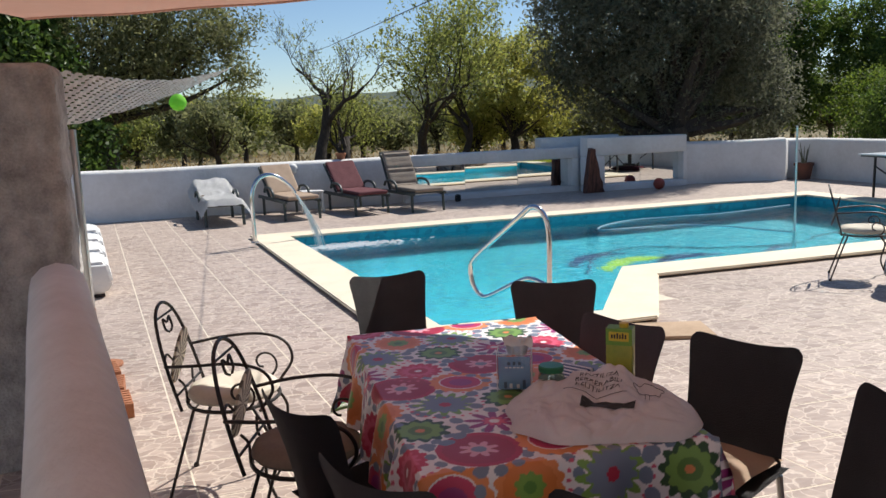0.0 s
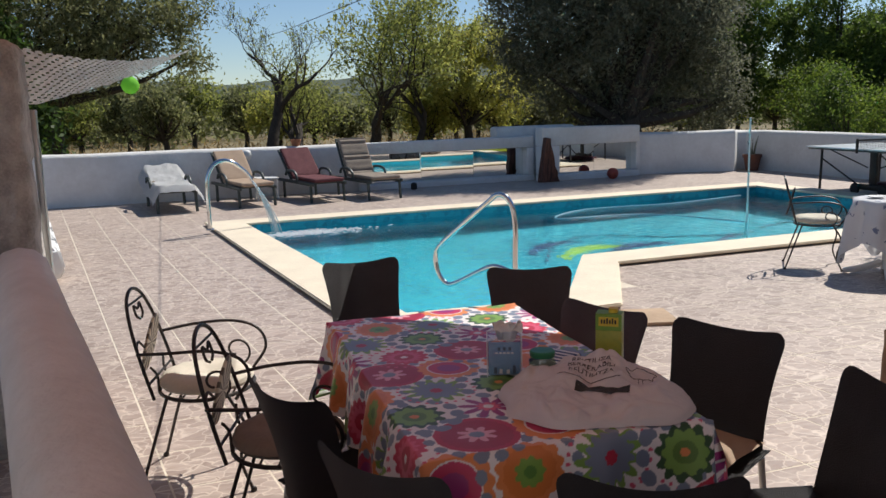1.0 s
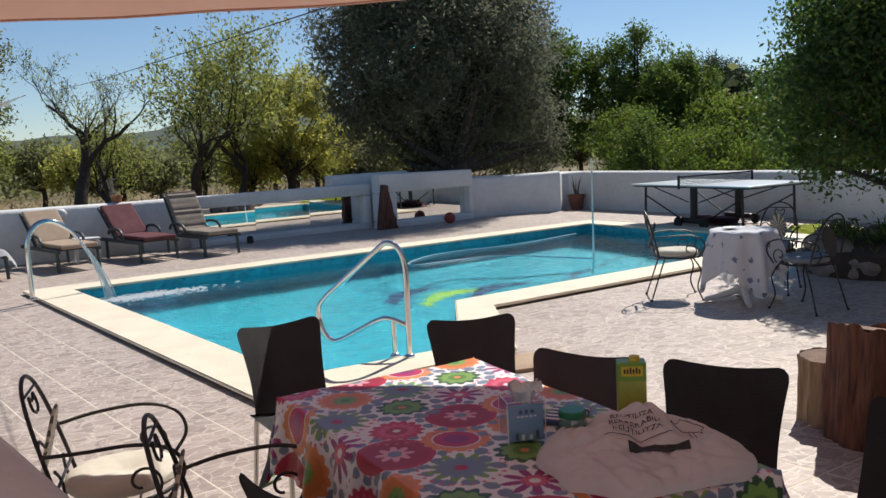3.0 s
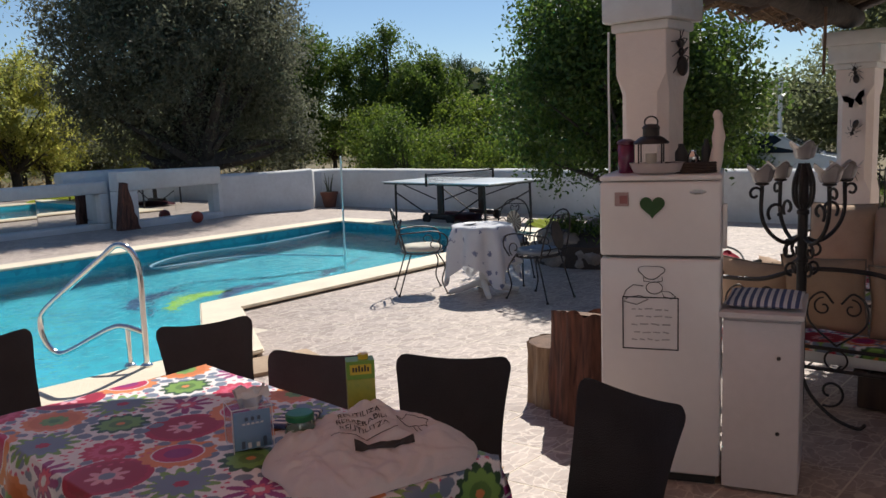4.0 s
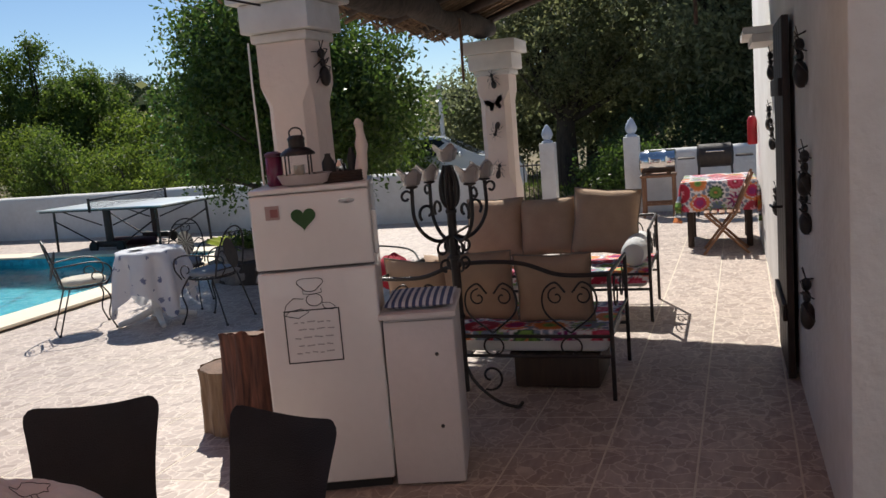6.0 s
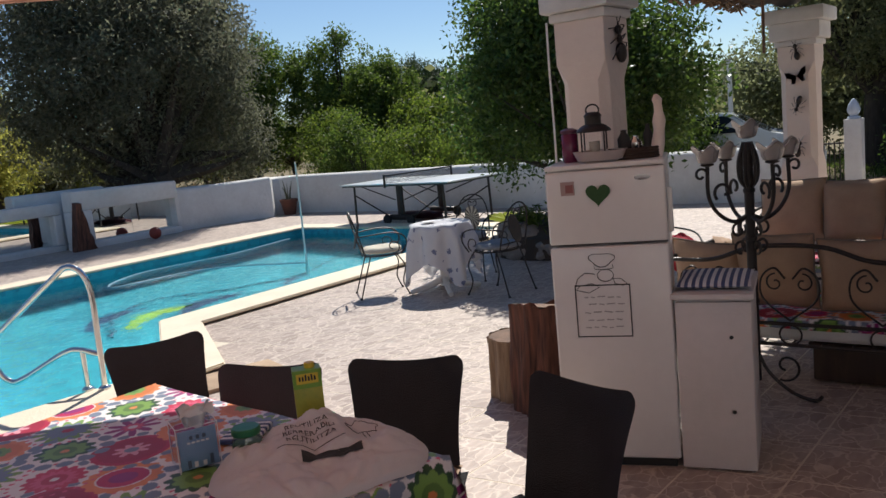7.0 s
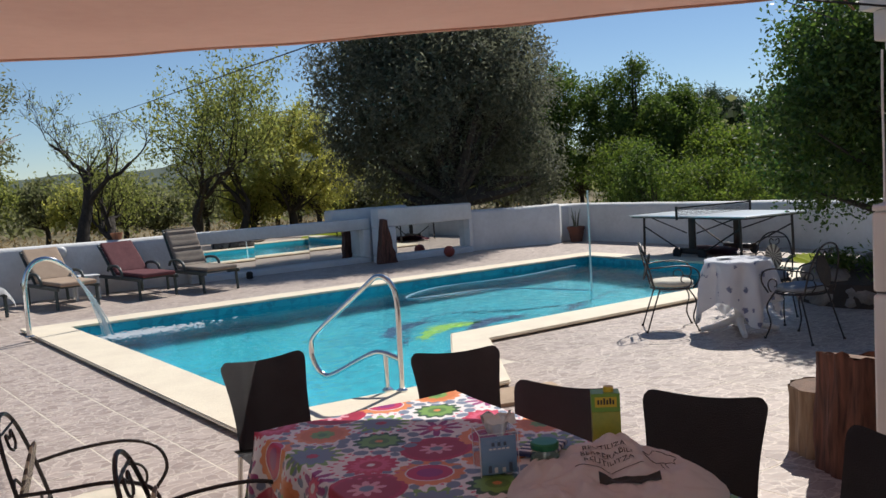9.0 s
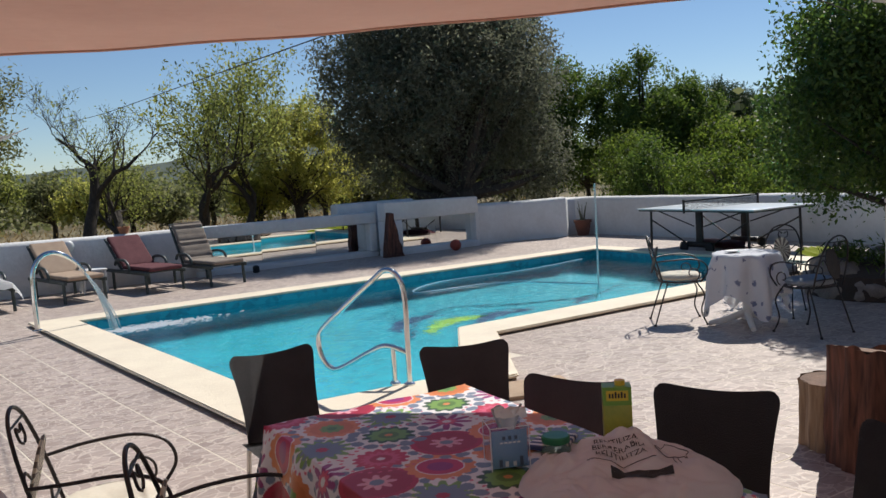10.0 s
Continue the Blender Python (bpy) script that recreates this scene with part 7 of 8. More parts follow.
part("picture_patch", bm, material("dull_red_patch", (0.30, 0.12, 0.12), 0.7), pic, "dull red patch")
# drawn notice square with faint handwriting
sq = empty("notice_sticker", pose(3.2545, 1.506, 0, 0, 0, -70) @ Matrix.Translation((-0.040, -0.002, 0.757)), "black outlined notice square on the fridge with faint handwriting", "sticker")
for (x, z, sx, sz) in ((0, 0.12, 0.25, 0.005), (0, -0.12, 0.25, 0.005), (-0.1225, 0, 0.005, 0.235), (0.1225, 0, 0.005, 0.235)):
    bm = bmesh.new()
    box(bm, (x, 0, z), (sx, 0.0015, sz))
    part("outline", bm, M_INK, sq, smooth=False)
M_PENCIL = material("faint_grey_pen", (0.40, 0.38, 0.38), 0.8)
rr = random.Random(4)
for row, z in enumerate((0.065, 0.030, -0.005, -0.04, -0.075)):
    x = -0.09 + rr.uniform(0, 0.03)
    while x < 0.07:
        w = rr.uniform(0.015, 0.04)
        bm = bmesh.new()
        box(bm, (x + w / 2, 0, z + rr.uniform(-0.004, 0.004)), (w, 0.001, 0.0055), 0, Matrix.Rotation(radians(rr.uniform(-6, 10)), 4, 'Y'))
        part("handwriting_bar", bm, M_PENCIL, sq, smooth=False)
        x += w + 0.012
# plain outline shapes above the square
bm = bmesh.new()


def outline(points, closed=True):
    tube(bm, [(x, 0, z) for x, z in points], 0.0019, 4, closed=closed)


outline([(0.005 + 0.055 * math.cos(a) * (1 + 0.16 * math.cos(3 * a - 1.5)), 0.238 + 0.030 * math.sin(a) * (1 + 0.16 * math.cos(3 * a - 1.5))) for a in [2 * math.pi * k / 40 for k in range(40)]])
outline([(-0.03, 0.212), (-0.028, 0.195), (0.015, 0.190), (0.055, 0.198), (0.052, 0.214)], False)
outline([(0.018 + 0.036 * math.cos(a), 0.165 + 0.028 * math.sin(a)) for a in [2 * math.pi * k / 28 for k in range(28)]])
outline([(-0.125, 0.105), (-0.11, 0.15), (-0.075, 0.178), (-0.03, 0.172)], False)
outline([(-0.118, 0.10), (-0.06, 0.085), (-0.01, 0.112), (-0.045, 0.128), (-0.10, 0.118)])
outline([(0.05, 0.15), (0.085, 0.148), (0.112, 0.126), (0.095, 0.116), (0.06, 0.125)])
part("line_drawing", bm, M_INK, sq, "plain black outline shapes")

FM = pose(3.2545, 1.506, FH, 0, 0, -70)


def atop(x, y, rz=0):
    return FM @ pose(x, y, 0, 0, 0, rz)


lan = empty("candle_lantern", atop(-0.055, 0.20), "black metal candle lantern on top of the fridge", "lantern")
bm = bmesh.new()
box(bm, (0, 0, 0.012), (0.125, 0.125, 0.018), 0.004)
for sx in (-1, 1):
    for sy in (-1, 1):
        tube(bm, [(sx * 0.052, sy * 0.052, 0.02), (sx * 0.052, sy * 0.052, 0.135)], 0.004, 6)
part("cage", bm, M_IRON, lan)
bm = bmesh.new()
lathe(bm, [(0.082, 0.135), (0.080, 0.145), (0.055, 0.165), (0.038, 0.172), (0.038, 0.20), (0.042, 0.21), (0.03, 0.225), (0.0005, 0.228)], 16)
part("roof", bm, M_IRON, lan)
bm = bmesh.new()
tube(bm, [(0.03 * math.cos(a), 0, 0.235 + 0.026 * math.sin(a)) for a in [2 * math.pi * k / 18 for k in range(18)]], 0.004, 6, closed=True)
part("ring", bm, M_IRON, lan)
bm = bmesh.new()
lathe(bm, [(0.026, 0.022), (0.026, 0.09), (0.0005, 0.09)], 16)
part("candle", bm, M_CREAM, lan, "cream candle")
bm = bmesh.new()
box(bm, (0, 0, 0.08), (0.098, 0.098, 0.108))
part("panes", bm, M_CLEAR, lan, "clear glass panes")
cj = empty("candle_jar", atop(-0.175, 0.24), "dark pink glass candle jar on the fridge", "candle")
bm = bmesh.new()
lathe(bm, [(0.035, 0.0), (0.04, 0.01), (0.04, 0.13), (0.036, 0.135)], 20)
part("jar", bm, material("dark_pink_glass", (0.16, 0.02, 0.07), 0.15), cj)
bm = bmesh.new()
lathe(bm, [(0.042, 0.136), (0.042, 0.15), (0.02, 0.16), (0.0005, 0.161)], 20)
part("lid", bm, material("plum_lid", (0.10, 0.02, 0.05), 0.4), cj)
bm = bmesh.new()
lathe(bm, [(0.09, 0.0), (0.13, 0.012), (0.15, 0.05), (0.155, 0.052), (0.13, 0.01), (0.0005, 0.006)], 28)
bo = part("glass_bowl", bm, material("frosted_bowl", (0.66, 0.58, 0.56), 0.3, trans=0.3))
bo.matrix_world = atop(-0.02, 0.10)
bo.scale = (0.8, 0.6, 1)
tagged(bo, "pale frosted glass bowl on the fridge", "bowl")
bk = empty("wicker_tray", atop(0.13, 0.18), "dark woven tray with odds and ends on the fridge", "tray")
bm = bmesh.new()
for k in range(4):
    tube(bm, [(0.115 * math.cos(a), 0.10 * math.sin(a), 0.008 + 0.012 * k) for a in [2 * math.pi * j / 28 for j in range(28)]], 0.008, 6, closed=True)
lathe(bm, [(0.11, 0.002), (0.11, 0.006), (0.0005, 0.006)], 24, Matrix.Diagonal((1, 0.9, 1, 1)))
part("basket", bm, M_DARKWOOD, bk)
for k, (x, y, h, r) in enumerate(((-0.05, 0.03, 0.13, 0.028), (0.0, 0.04, 0.10, 0.03), (0.06, 0.02, 0.15, 0.02))):
    bm = bmesh.new()
    lathe(bm, [(r, 0.008), (r * 1.05, h * 0.7), (r * 0.5, h * 0.9), (r * 0.5, h), (0.0005, h + 0.002)], 14, Matrix.Translation((x, y, 0)))
    b2 = part("small_bottle", bm, M_INK if k != 1 else M_STEEL)
    b2.matrix_world = atop(0.13, 0.18)
    tagged(b2, "small dark bottle standing in the tray" if k != 1 else "small metal flask standing in the tray", "bottle", "bottles in the tray")
bm = bmesh.new()
lathe(bm, [(0.028, 0.0), (0.03, 0.06), (0.024, 0.12), (0.03, 0.16), (0.02, 0.20), (0.018, 0.235), (0.023, 0.255), (0.012, 0.275), (0.0005, 0.28)], 16)
for v in bm.verts:
    v.co.x += 0.02 * math.sin(v.co.z * 9)
sg = part("carved_figure", bm, M_PILLAR)
sg.matrix_world = atop(0.225, 0.16)
tagged(sg, "slim pale carved figure on the fridge", "ornament")

cab = empty("low_cabinet", pose(3.382, 1.094, 0, 0, 0, -75.6), "narrow white painted cabinet beside the fridge", "cabinet")
bm = bmesh.new()
box(bm, (0, 0.26, 0.405), (0.322, 0.46, 0.79), 0.004)
part("carcass", bm, M_CABINET, cab)
bm = bmesh.new()
box(bm, (0, 0.24, 0.815), (0.35, 0.52, 0.025), 0.005)
part("top", bm, M_CABINET, cab)
bm = bmesh.new()
box(bm, (0, 0.018, 0.40), (0.318, 0.02, 0.77), 0.003)
door = part("door", bm, M_CABINET, cab)
for z in (0.63, 0.29):
    bm = bmesh.new()
    lathe(bm, [(0.004, 0.0), (0.004, 0.006), (0.009, 0.010), (0.008, 0.016), (0.0005, 0.017)], 12, Matrix.Translation((0.075, 0.008, z)) @ Matrix.Rotation(radians(90), 4, 'X'))
    part("knob", bm, M_INK, door, "small dark knob")
bm = bmesh.new()
pillow(bm, 0.33, 0.40, 0.045, Matrix.Translation((0, 0.22, 0.852)) @ Matrix.Rotation(radians(90), 4, 'X'), 12, 9)
cu = part("striped_cushion", bm, M_STRIPE)
cu.matrix_world = pose(3.382, 1.094, 0, 0, 0, -75.6)
tagged(cu, "blue and white striped cushion lying on the cabinet", "cushion")

# ---- iron benches with cushions ----
M_PILLOW = cloth_material("sand_linen", (0.52, 0.37, 0.26), (0.44, 0.31, 0.22), 0.12)
M_PRINT2 = print_material("flower_print_canvas", 0.8)


def iron_bench(label, m, length, back_top):
    """A day bed of iron bars: back along local x at y = 0, seat to the front (positive y)."""
    root = empty("iron_bench", m, label, "bench", "iron benches on the terrace")
    D = 0.80
    L2 = length / 2
    for sx in (-1, 1):
        for y in (0.0, D):
            bm = bmesh.new()
            top = 0.74 if y == 0 else 0.72
            box(bm, (sx * L2, y, top / 2), (0.024, 0.024, top), 0.003)
            part("post", bm, M_IRON, root)
        bm = bmesh.new()
        tube(bm, [(sx * L2, 0, 0.74), (sx * L2, D, 0.72)], 0.012, 8)
        tube(bm, [(sx * L2, 0, 0.42), (sx * L2, D, 0.42)], 0.010, 8)
        tube(bm, spiral((sx * L2, 0.28, 0.58), (0, 1, 0), (0, 0, 1), 0.11, 0.03, 2.0, 8.5, 24), 0.006, 6)
        tube(bm, spiral((sx * L2, 0.55, 0.58), (0, -1, 0), (0, 0, 1), 0.11, 0.03, 2.0, 8.5, 24), 0.006, 6)
        part("end_panel", bm, M_IRON, root)
    bm = bmesh.new()
    tube(bm, curve_pts([(-L2, 0, 0.74), (-L2 * 0.6, 0, 0.745), (-L2 * 0.25, 0, back_top), (L2 * 0.25, 0, back_top), (L2 * 0.6, 0, 0.745), (L2, 0, 0.74)], 8), 0.013, 8)
    part("top_rail", bm, M_IRON, root)
    for z in (0.38, 0.26):
        bm = bmesh.new()
        tube(bm, [(-L2, 0, z), (L2, 0, z)], 0.011, 8)
        part("seat_rail", bm, M_IRON, root)
        bm = bmesh.new()
        tube(bm, [(-L2, D, z), (L2, D, z)], 0.011, 8)
        part("seat_rail", bm, M_IRON, root)
    bm = bmesh.new()
    k = 3
    for j in range(k):
        x = -L2 + (j + 0.5) * length / k
        for s in (-1, 1):
            tube(bm, curve_pts([(x, 0, 0.40), (x + s * 0.14, 0, 0.52), (x + s * 0.15, 0, 0.64), (x + s * 0.08, 0, 0.70), (x + s * 0.02, 0, 0.64)], 6), 0.006, 6)
            tube(bm, spiral((x + s * 0.075, 0, 0.615), (s, 0, 0), (0, 0, 1), 0.055, 0.012, 1.6, -5.0, 20), 0.005, 6)
        tube(bm, [(x + 0.06 * math.cos(a), 0, 0.32 + 0.055 * math.sin(a)) for a in [2 * math.pi * q / 20 for q in range(20)]], 0.0055, 6, closed=True)
    part("scrollwork", bm, M_IRON, root)
    bm = bmesh.new()
    for j in range(9):
        x = -L2 + (j + 0.5) * length / 9
        tube(bm, [(x, 0, 0.26), (x, D, 0.26)], 0.006, 6)
    part("seat_bars", bm, M_IRON, root)
    return root


BA = pose(4.62, 1.10, 0, 0, 0, -90)
BB = pose(7.25, 1.14, 0, 0, 0, 90)
iron_bench("black wrought iron bench with scrolled back in the porch's shade", BA, 1.40, 0.82)
iron_bench("black wrought iron bench with linen pillows facing the table", BB, 1.62, 0.82)


def seat_pad(m, length, seed, label):
    bm = bmesh.new()
    box(bm, (0, 0.41, 0.335), (length - 0.06, 0.74, 0.13), 0.04, segs=3)
    ob = part("seat_mattress", bm, M_WHITECLOTH)
    ob.matrix_world = m
    tagged(ob, "thick white seat mattress on an iron bench", "mattress", "mattresses of the benches")

    def place(U, V):
        x, y = U - (length - 0.02) / 2, V - 0.04
        z = 0.408 + 0.006 * np.sin(x * 9) * np.sin(y * 11)
        over = np.maximum(y - 0.80, 0) + np.maximum(0.02 - y, 0)
        return np.stack([x, np.clip(y, 0.02, 0.80), z - over], -1)
    sh = printed_sheet("flowered_throw", place, 110, 80, length - 0.02, 0.94, seed, M_PRINT2)
    sh.matrix_world = m
    tagged(sh, label, "throw", "throws of the benches")


seat_pad(BA, 1.40, 7, "flowered throw over the bench mattress in red and green")
seat_pad(BB, 1.62, 11, "bright flowered throw over the bench mattress")
for k, (m, w, h, lab) in enumerate((
        (pose(4.80, 0.75, 0.63, 12, 0, -88), 0.46, 0.44, "sand coloured linen pillow leaning on the bench's back"),
        (pose(4.80, 1.22, 0.65, 12, 0, -92), 0.46, 0.46, "sand coloured linen pillow leaning on the bench's back"),
        (pose(4.82, 1.62, 0.62, 12, 4, -95), 0.44, 0.42, "sand coloured linen pillow leaning on the bench's back"),
        (pose(7.04, 1.70, 0.71, 14, 0, 88), 0.52, 0.52, "large sand linen pillow leaning on the bench"),
        (pose(7.05, 1.22, 0.70, 13, 2, 91), 0.52, 0.50, "large sand linen pillow leaning on the bench"),
        (pose(7.02, 0.72, 0.73, 15, -5, 93), 0.56, 0.56, "large sand linen pillow with a piped edge on the bench"))):
    bm = bmesh.new()
    pillow(bm, w, h, 0.17, None, 14, 20 + k)
    ob = part("pillow", bm, M_PILLOW, angle=80)
    ob.matrix_world = m
    bm = bmesh.new()
    edge = [(-w / 2, -h / 2), (w / 2, -h / 2), (w / 2, h / 2), (-w / 2, h / 2)]
    loop = []
    for q in range(4):
        a, b = edge[q], edge[(q + 1) % 4]
        for t in range(8):
            x, z = a[0] + (b[0] - a[0]) * t / 8, a[1] + (b[1] - a[1]) * t / 8
            u, v = 2 * x / w, 2 * z / h
            loop.append((x * (1 - 0.07 * (1 - abs(v)) * abs(u) ** 4), 0, z * (1 - 0.07 * (1 - abs(u)) * abs(v) ** 4)))
    tube(bm, loop, 0.006, 6, closed=True)
    part("piping", bm, M_TAUPE, ob, "darker piped edge")
    tagged(ob, lab, "pillow", "pillows on the benches")
bm = bmesh.new()
lathe(bm, [(0.0005, -0.32), (0.08, -0.315), (0.10, -0.29), (0.105, 0), (0.10, 0.29), (0.08, 0.315), (0.0005, 0.32)], 24)
bs = part("bolster", bm, M_WHITECLOTH)
bs.matrix_world = pose(6.86, 0.46, 0.52, 0, 90, 0)
tagged(bs, "white bolster cushion at the bench's end", "bolster")
for nm, m, w, mat, lab in (("pillow", pose(5.75, 2.02, 0.50, 20, 10, 200), 0.30, material("raspberry_velvet", (0.34, 0.03, 0.08), 0.8, sheen=0.5), "round raspberry red pillow in the sun"),
                           ("pillow", pose(5.95, 1.85, 0.50, 30, 0, 215), 0.36, M_PILLOW, "sand linen pillow lying in the sun")):
    bm = bmesh.new()
    pillow(bm, w, w, 0.16, None, 12, 33)
    ob = part(nm, bm, mat, angle=80)
    ob.matrix_world = m
    tagged(ob, lab, "pillow", "pillows on the benches")
pf = empty("footstool", pose(5.85, 1.95, 0), "low wooden footstool carrying pillows", "stool")
bm = bmesh.new()
box(bm, (0, 0, 0.31), (0.62, 0.50, 0.05), 0.012)
part("top", bm, M_TEAK, pf)
for sx in (-1, 1):
    for sy in (-1, 1):
        bm = bmesh.new()
        box(bm, (sx * 0.26, sy * 0.20, 0.143), (0.045, 0.045, 0.286), 0.006)
        part("leg", bm, M_TEAK, pf)
bm = bmesh.new()
grid_sheet(bm, lambda u, v: Vector((0.14 * math.cos(2 * math.pi * u) * math.sin(math.pi * v), 0.12 * math.sin(2 * math.pi * u) * math.sin(math.pi * v), -0.13 * math.cos(math.pi * v)))
           * (1 + 0.16 * noise.noise((math.cos(2 * math.pi * u) * 2, math.sin(2 * math.pi * u) * 2, v * 4)) + 0.10 * noise.noise((math.cos(2 * math.pi * u) * 6, math.sin(2 * math.pi * u) * 6, v * 9))), 40, 26)
rb = part("cloth_bundle", bm, cloth_material("crimson_cloth", (0.42, 0.035, 0.06), (0.30, 0.02, 0.04), 0.1), angle=80)
rb.matrix_world = pose(5.62, 2.12, 0.60)
tagged(rb, "crumpled crimson cloth bundle on the footstool's pillows", "cloth")
ct = empty("wooden_chest", pose(5.05, 0.77, 0), "low dark wooden chest under the iron bench", "chest")
bm = bmesh.new()
box(bm, (0, 0, 0.11), (0.50, 0.52, 0.20), 0.012)
part("body", bm, M_DARKWOOD, ct)
bm = bmesh.new()
box(bm, (0, 0, 0.225), (0.54, 0.56, 0.025), 0.008)
part("lid", bm, M_DARKWOOD, ct)

# ---- standing candelabra lamp ----
cl = empty("floor_lamp", pose(4.44, 1.24, 0), "black wrought iron standing lamp with tulip glass shades", "lamp")
bm = bmesh.new()
tube(bm, [(0, 0, 0.10), (0, 0, 1.42)], 0.026, 12)
for z in (0.55, 0.90, 1.16):
    lathe(bm, [(0.020, -0.02), (0.032, -0.008), (0.032, 0.008), (0.020, 0.02)], 14, Matrix.Translation((0, 0, z)))
part("pole", bm, M_IRON, cl)
for k in range(3):
    a = radians(30 + 120 * k)
    d = Vector((math.cos(a), math.sin(a), 0))
    bm = bmesh.new()
    tube(bm, curve_pts([(0, 0, 0.30), d * 0.06 + Vector((0, 0, 0.16)), d * 0.18 + Vector((0, 0, 0.05)), d * 0.30 + Vector((0, 0, 0.012)), d * 0.34 + Vector((0, 0, 0.04))], 6), 0.010, 8)
    tube(bm, spiral(d * 0.16 + Vector((0, 0, 0.19)), d, (0, 0, 1), 0.085, 0.02, -2.0, 4.5, 22), 0.007, 6)
    part("foot", bm, M_IRON, cl)
for k in range(6):
    a = 2 * math.pi * k / 6
    d = Vector((math.cos(a), math.sin(a), 0))
    bm = bmesh.new()
    tube(bm, curve_pts([(0, 0, 1.16), d * 0.045 + Vector((0, 0, 1.22)), d * 0.05 + Vector((0, 0, 1.32)), d * 0.02 + Vector((0, 0, 1.42))], 5), 0.009, 6)
    part("basket_twist", bm, M_IRON, cl)
M_TULIP = material("frosted_tulip_glass", (0.47, 0.44, 0.42), 0.45, trans=0.35)


def tulip(parent, c):
    bm = bmesh.new()
    n = 30
    prof = [(0.022, 0.0), (0.046, 0.010), (0.056, 0.036), (0.060, 0.062), (0.080, 0.086)]
    rings = []
    for j, (r, z) in enumerate(prof):
        ring = []
        for k in range(n):
            a = 2 * math.pi * k / n
            f = j / (len(prof) - 1)
            ring.append(bm.verts.new(Vector(c) + Vector((r * (1 + 0.12 * f * f * math.cos(5 * a)) * math.cos(a), r * (1 + 0.12 * f * f * math.cos(5 * a)) * math.sin(a), z + 0.018 * f * f * math.cos(5 * a)))))
        rings.append(ring)
    for A, B in zip(rings, rings[1:]):
        for k in range(n):
            bm.faces.new((A[k], A[(k + 1) % n], B[(k + 1) % n], B[k]))
    bm.faces.new(rings[0][::-1])
    part("shade", bm, M_TULIP, parent, "frosted tulip shaped glass shade")


tulip(cl, (0, 0, 1.44))
for k in range(4):
    a = radians(47 + 90 * k)
    d = Vector((math.cos(a), math.sin(a), 0))
    bm = bmesh.new()
    tube(bm, curve_pts([(0, 0, 1.03), d * 0.09 + Vector((0, 0, 1.00)), d * 0.18 + Vector((0, 0, 1.05)), d * 0.235 + Vector((0, 0, 1.15)), d * 0.235 + Vector((0, 0, 1.315))], 6), 0.011, 8)
    tube(bm, spiral(d * 0.275 + Vector((0, 0, 1.27)), d, (0, 0, 1), 0.04, 0.014, 3.4, -2.6, 18), 0.0075, 6)
    tube(bm, spiral(d * 0.15 + Vector((0, 0, 1.17)), d, (0, 0, 1), 0.055, 0.018, -0.8, 4.4, 20), 0.0085, 6)
    tube(bm, spiral(d * 0.07 + Vector((0, 0, 0.95)), d, (0, 0, 1), 0.042, 0.014, 1.6, -4.2, 20), 0.008, 6)
    tube(bm, spiral(d * 0.06 + Vector((0, 0, 0.86)), d, (0, 0, 1), 0.04, 0.014, -1.6, 4.2, 20), 0.008, 6)
    lathe(bm, [(0.012, 1.31), (0.035, 1.318), (0.035, 1.324), (0.02, 1.33)], 14, Matrix.Translation(d * 0.235))
    part("arm", bm, M_IRON, cl)
    tulip(cl, d * 0.235 + Vector((0, 0, 1.325)))

# ---- far end of the terrace ----
rt = empty("side_table", pose(10.35, -0.17, 0), "small table with a flowered cloth against the house wall", "table")
bm = bmesh.new()
box(bm, (0, 0, 0.745), (0.90, 0.78, 0.03), 0.005)
part("tabletop", bm, M_DARKWOOD, rt)
for sx in (-1, 1):
    for sy in (-1, 1):
        bm = bmesh.new()
        box(bm, (sx * 0.40, sy * 0.32, 0.365), (0.07, 0.07, 0.73), 0.008)
        part("leg", bm, M_DARKWOOD, rt)
rc = printed_sheet("tablecloth", cloth_place(0.92, 0.80, 0.762, 0.36, 0.02, 2.0), 150, 140, 0.92 + 0.72, 0.80 + 0.72, 15, M_PRINT)
rc.matrix_world = pose(10.35, -0.17, 0)
tagged(rc, "white oilcloth with large bright flowers on the small table", "tablecloth")
fc = empty("folding_chair", pose(9.62, -0.22, 0), "teak folding chair on crossed legs beside the table", "chair")
for sx in (-1, 1):
    bm = bmesh.new()
    tube(bm, [(sx * 0.20, 0.22, 0.0), (sx * 0.20, -0.12, 0.45), (sx * 0.20, -0.30, 0.88)], 0.017, 6)
    part("back_leg", bm, M_TEAK, fc)
    bm = bmesh.new()
    tube(bm, [(sx * 0.17, -0.25, 0.0), (sx * 0.17, 0.20, 0.44)], 0.017, 6)
    part("front_leg", bm, M_TEAK, fc)
for k in range(5):
    bm = bmesh.new()
    box(bm, (0, -0.14 + 0.08 * k, 0.45), (0.40, 0.06, 0.018), 0.004)
    part("seat_slat", bm, M_TEAK, fc)
for z in (0.70, 0.82):
    bm = bmesh.new()
    box(bm, (0, -0.12 - 0.18 * (z - 0.45) / 0.43, z), (0.40, 0.018, 0.06), 0.004)
    part("back_slat", bm, M_TEAK, fc)


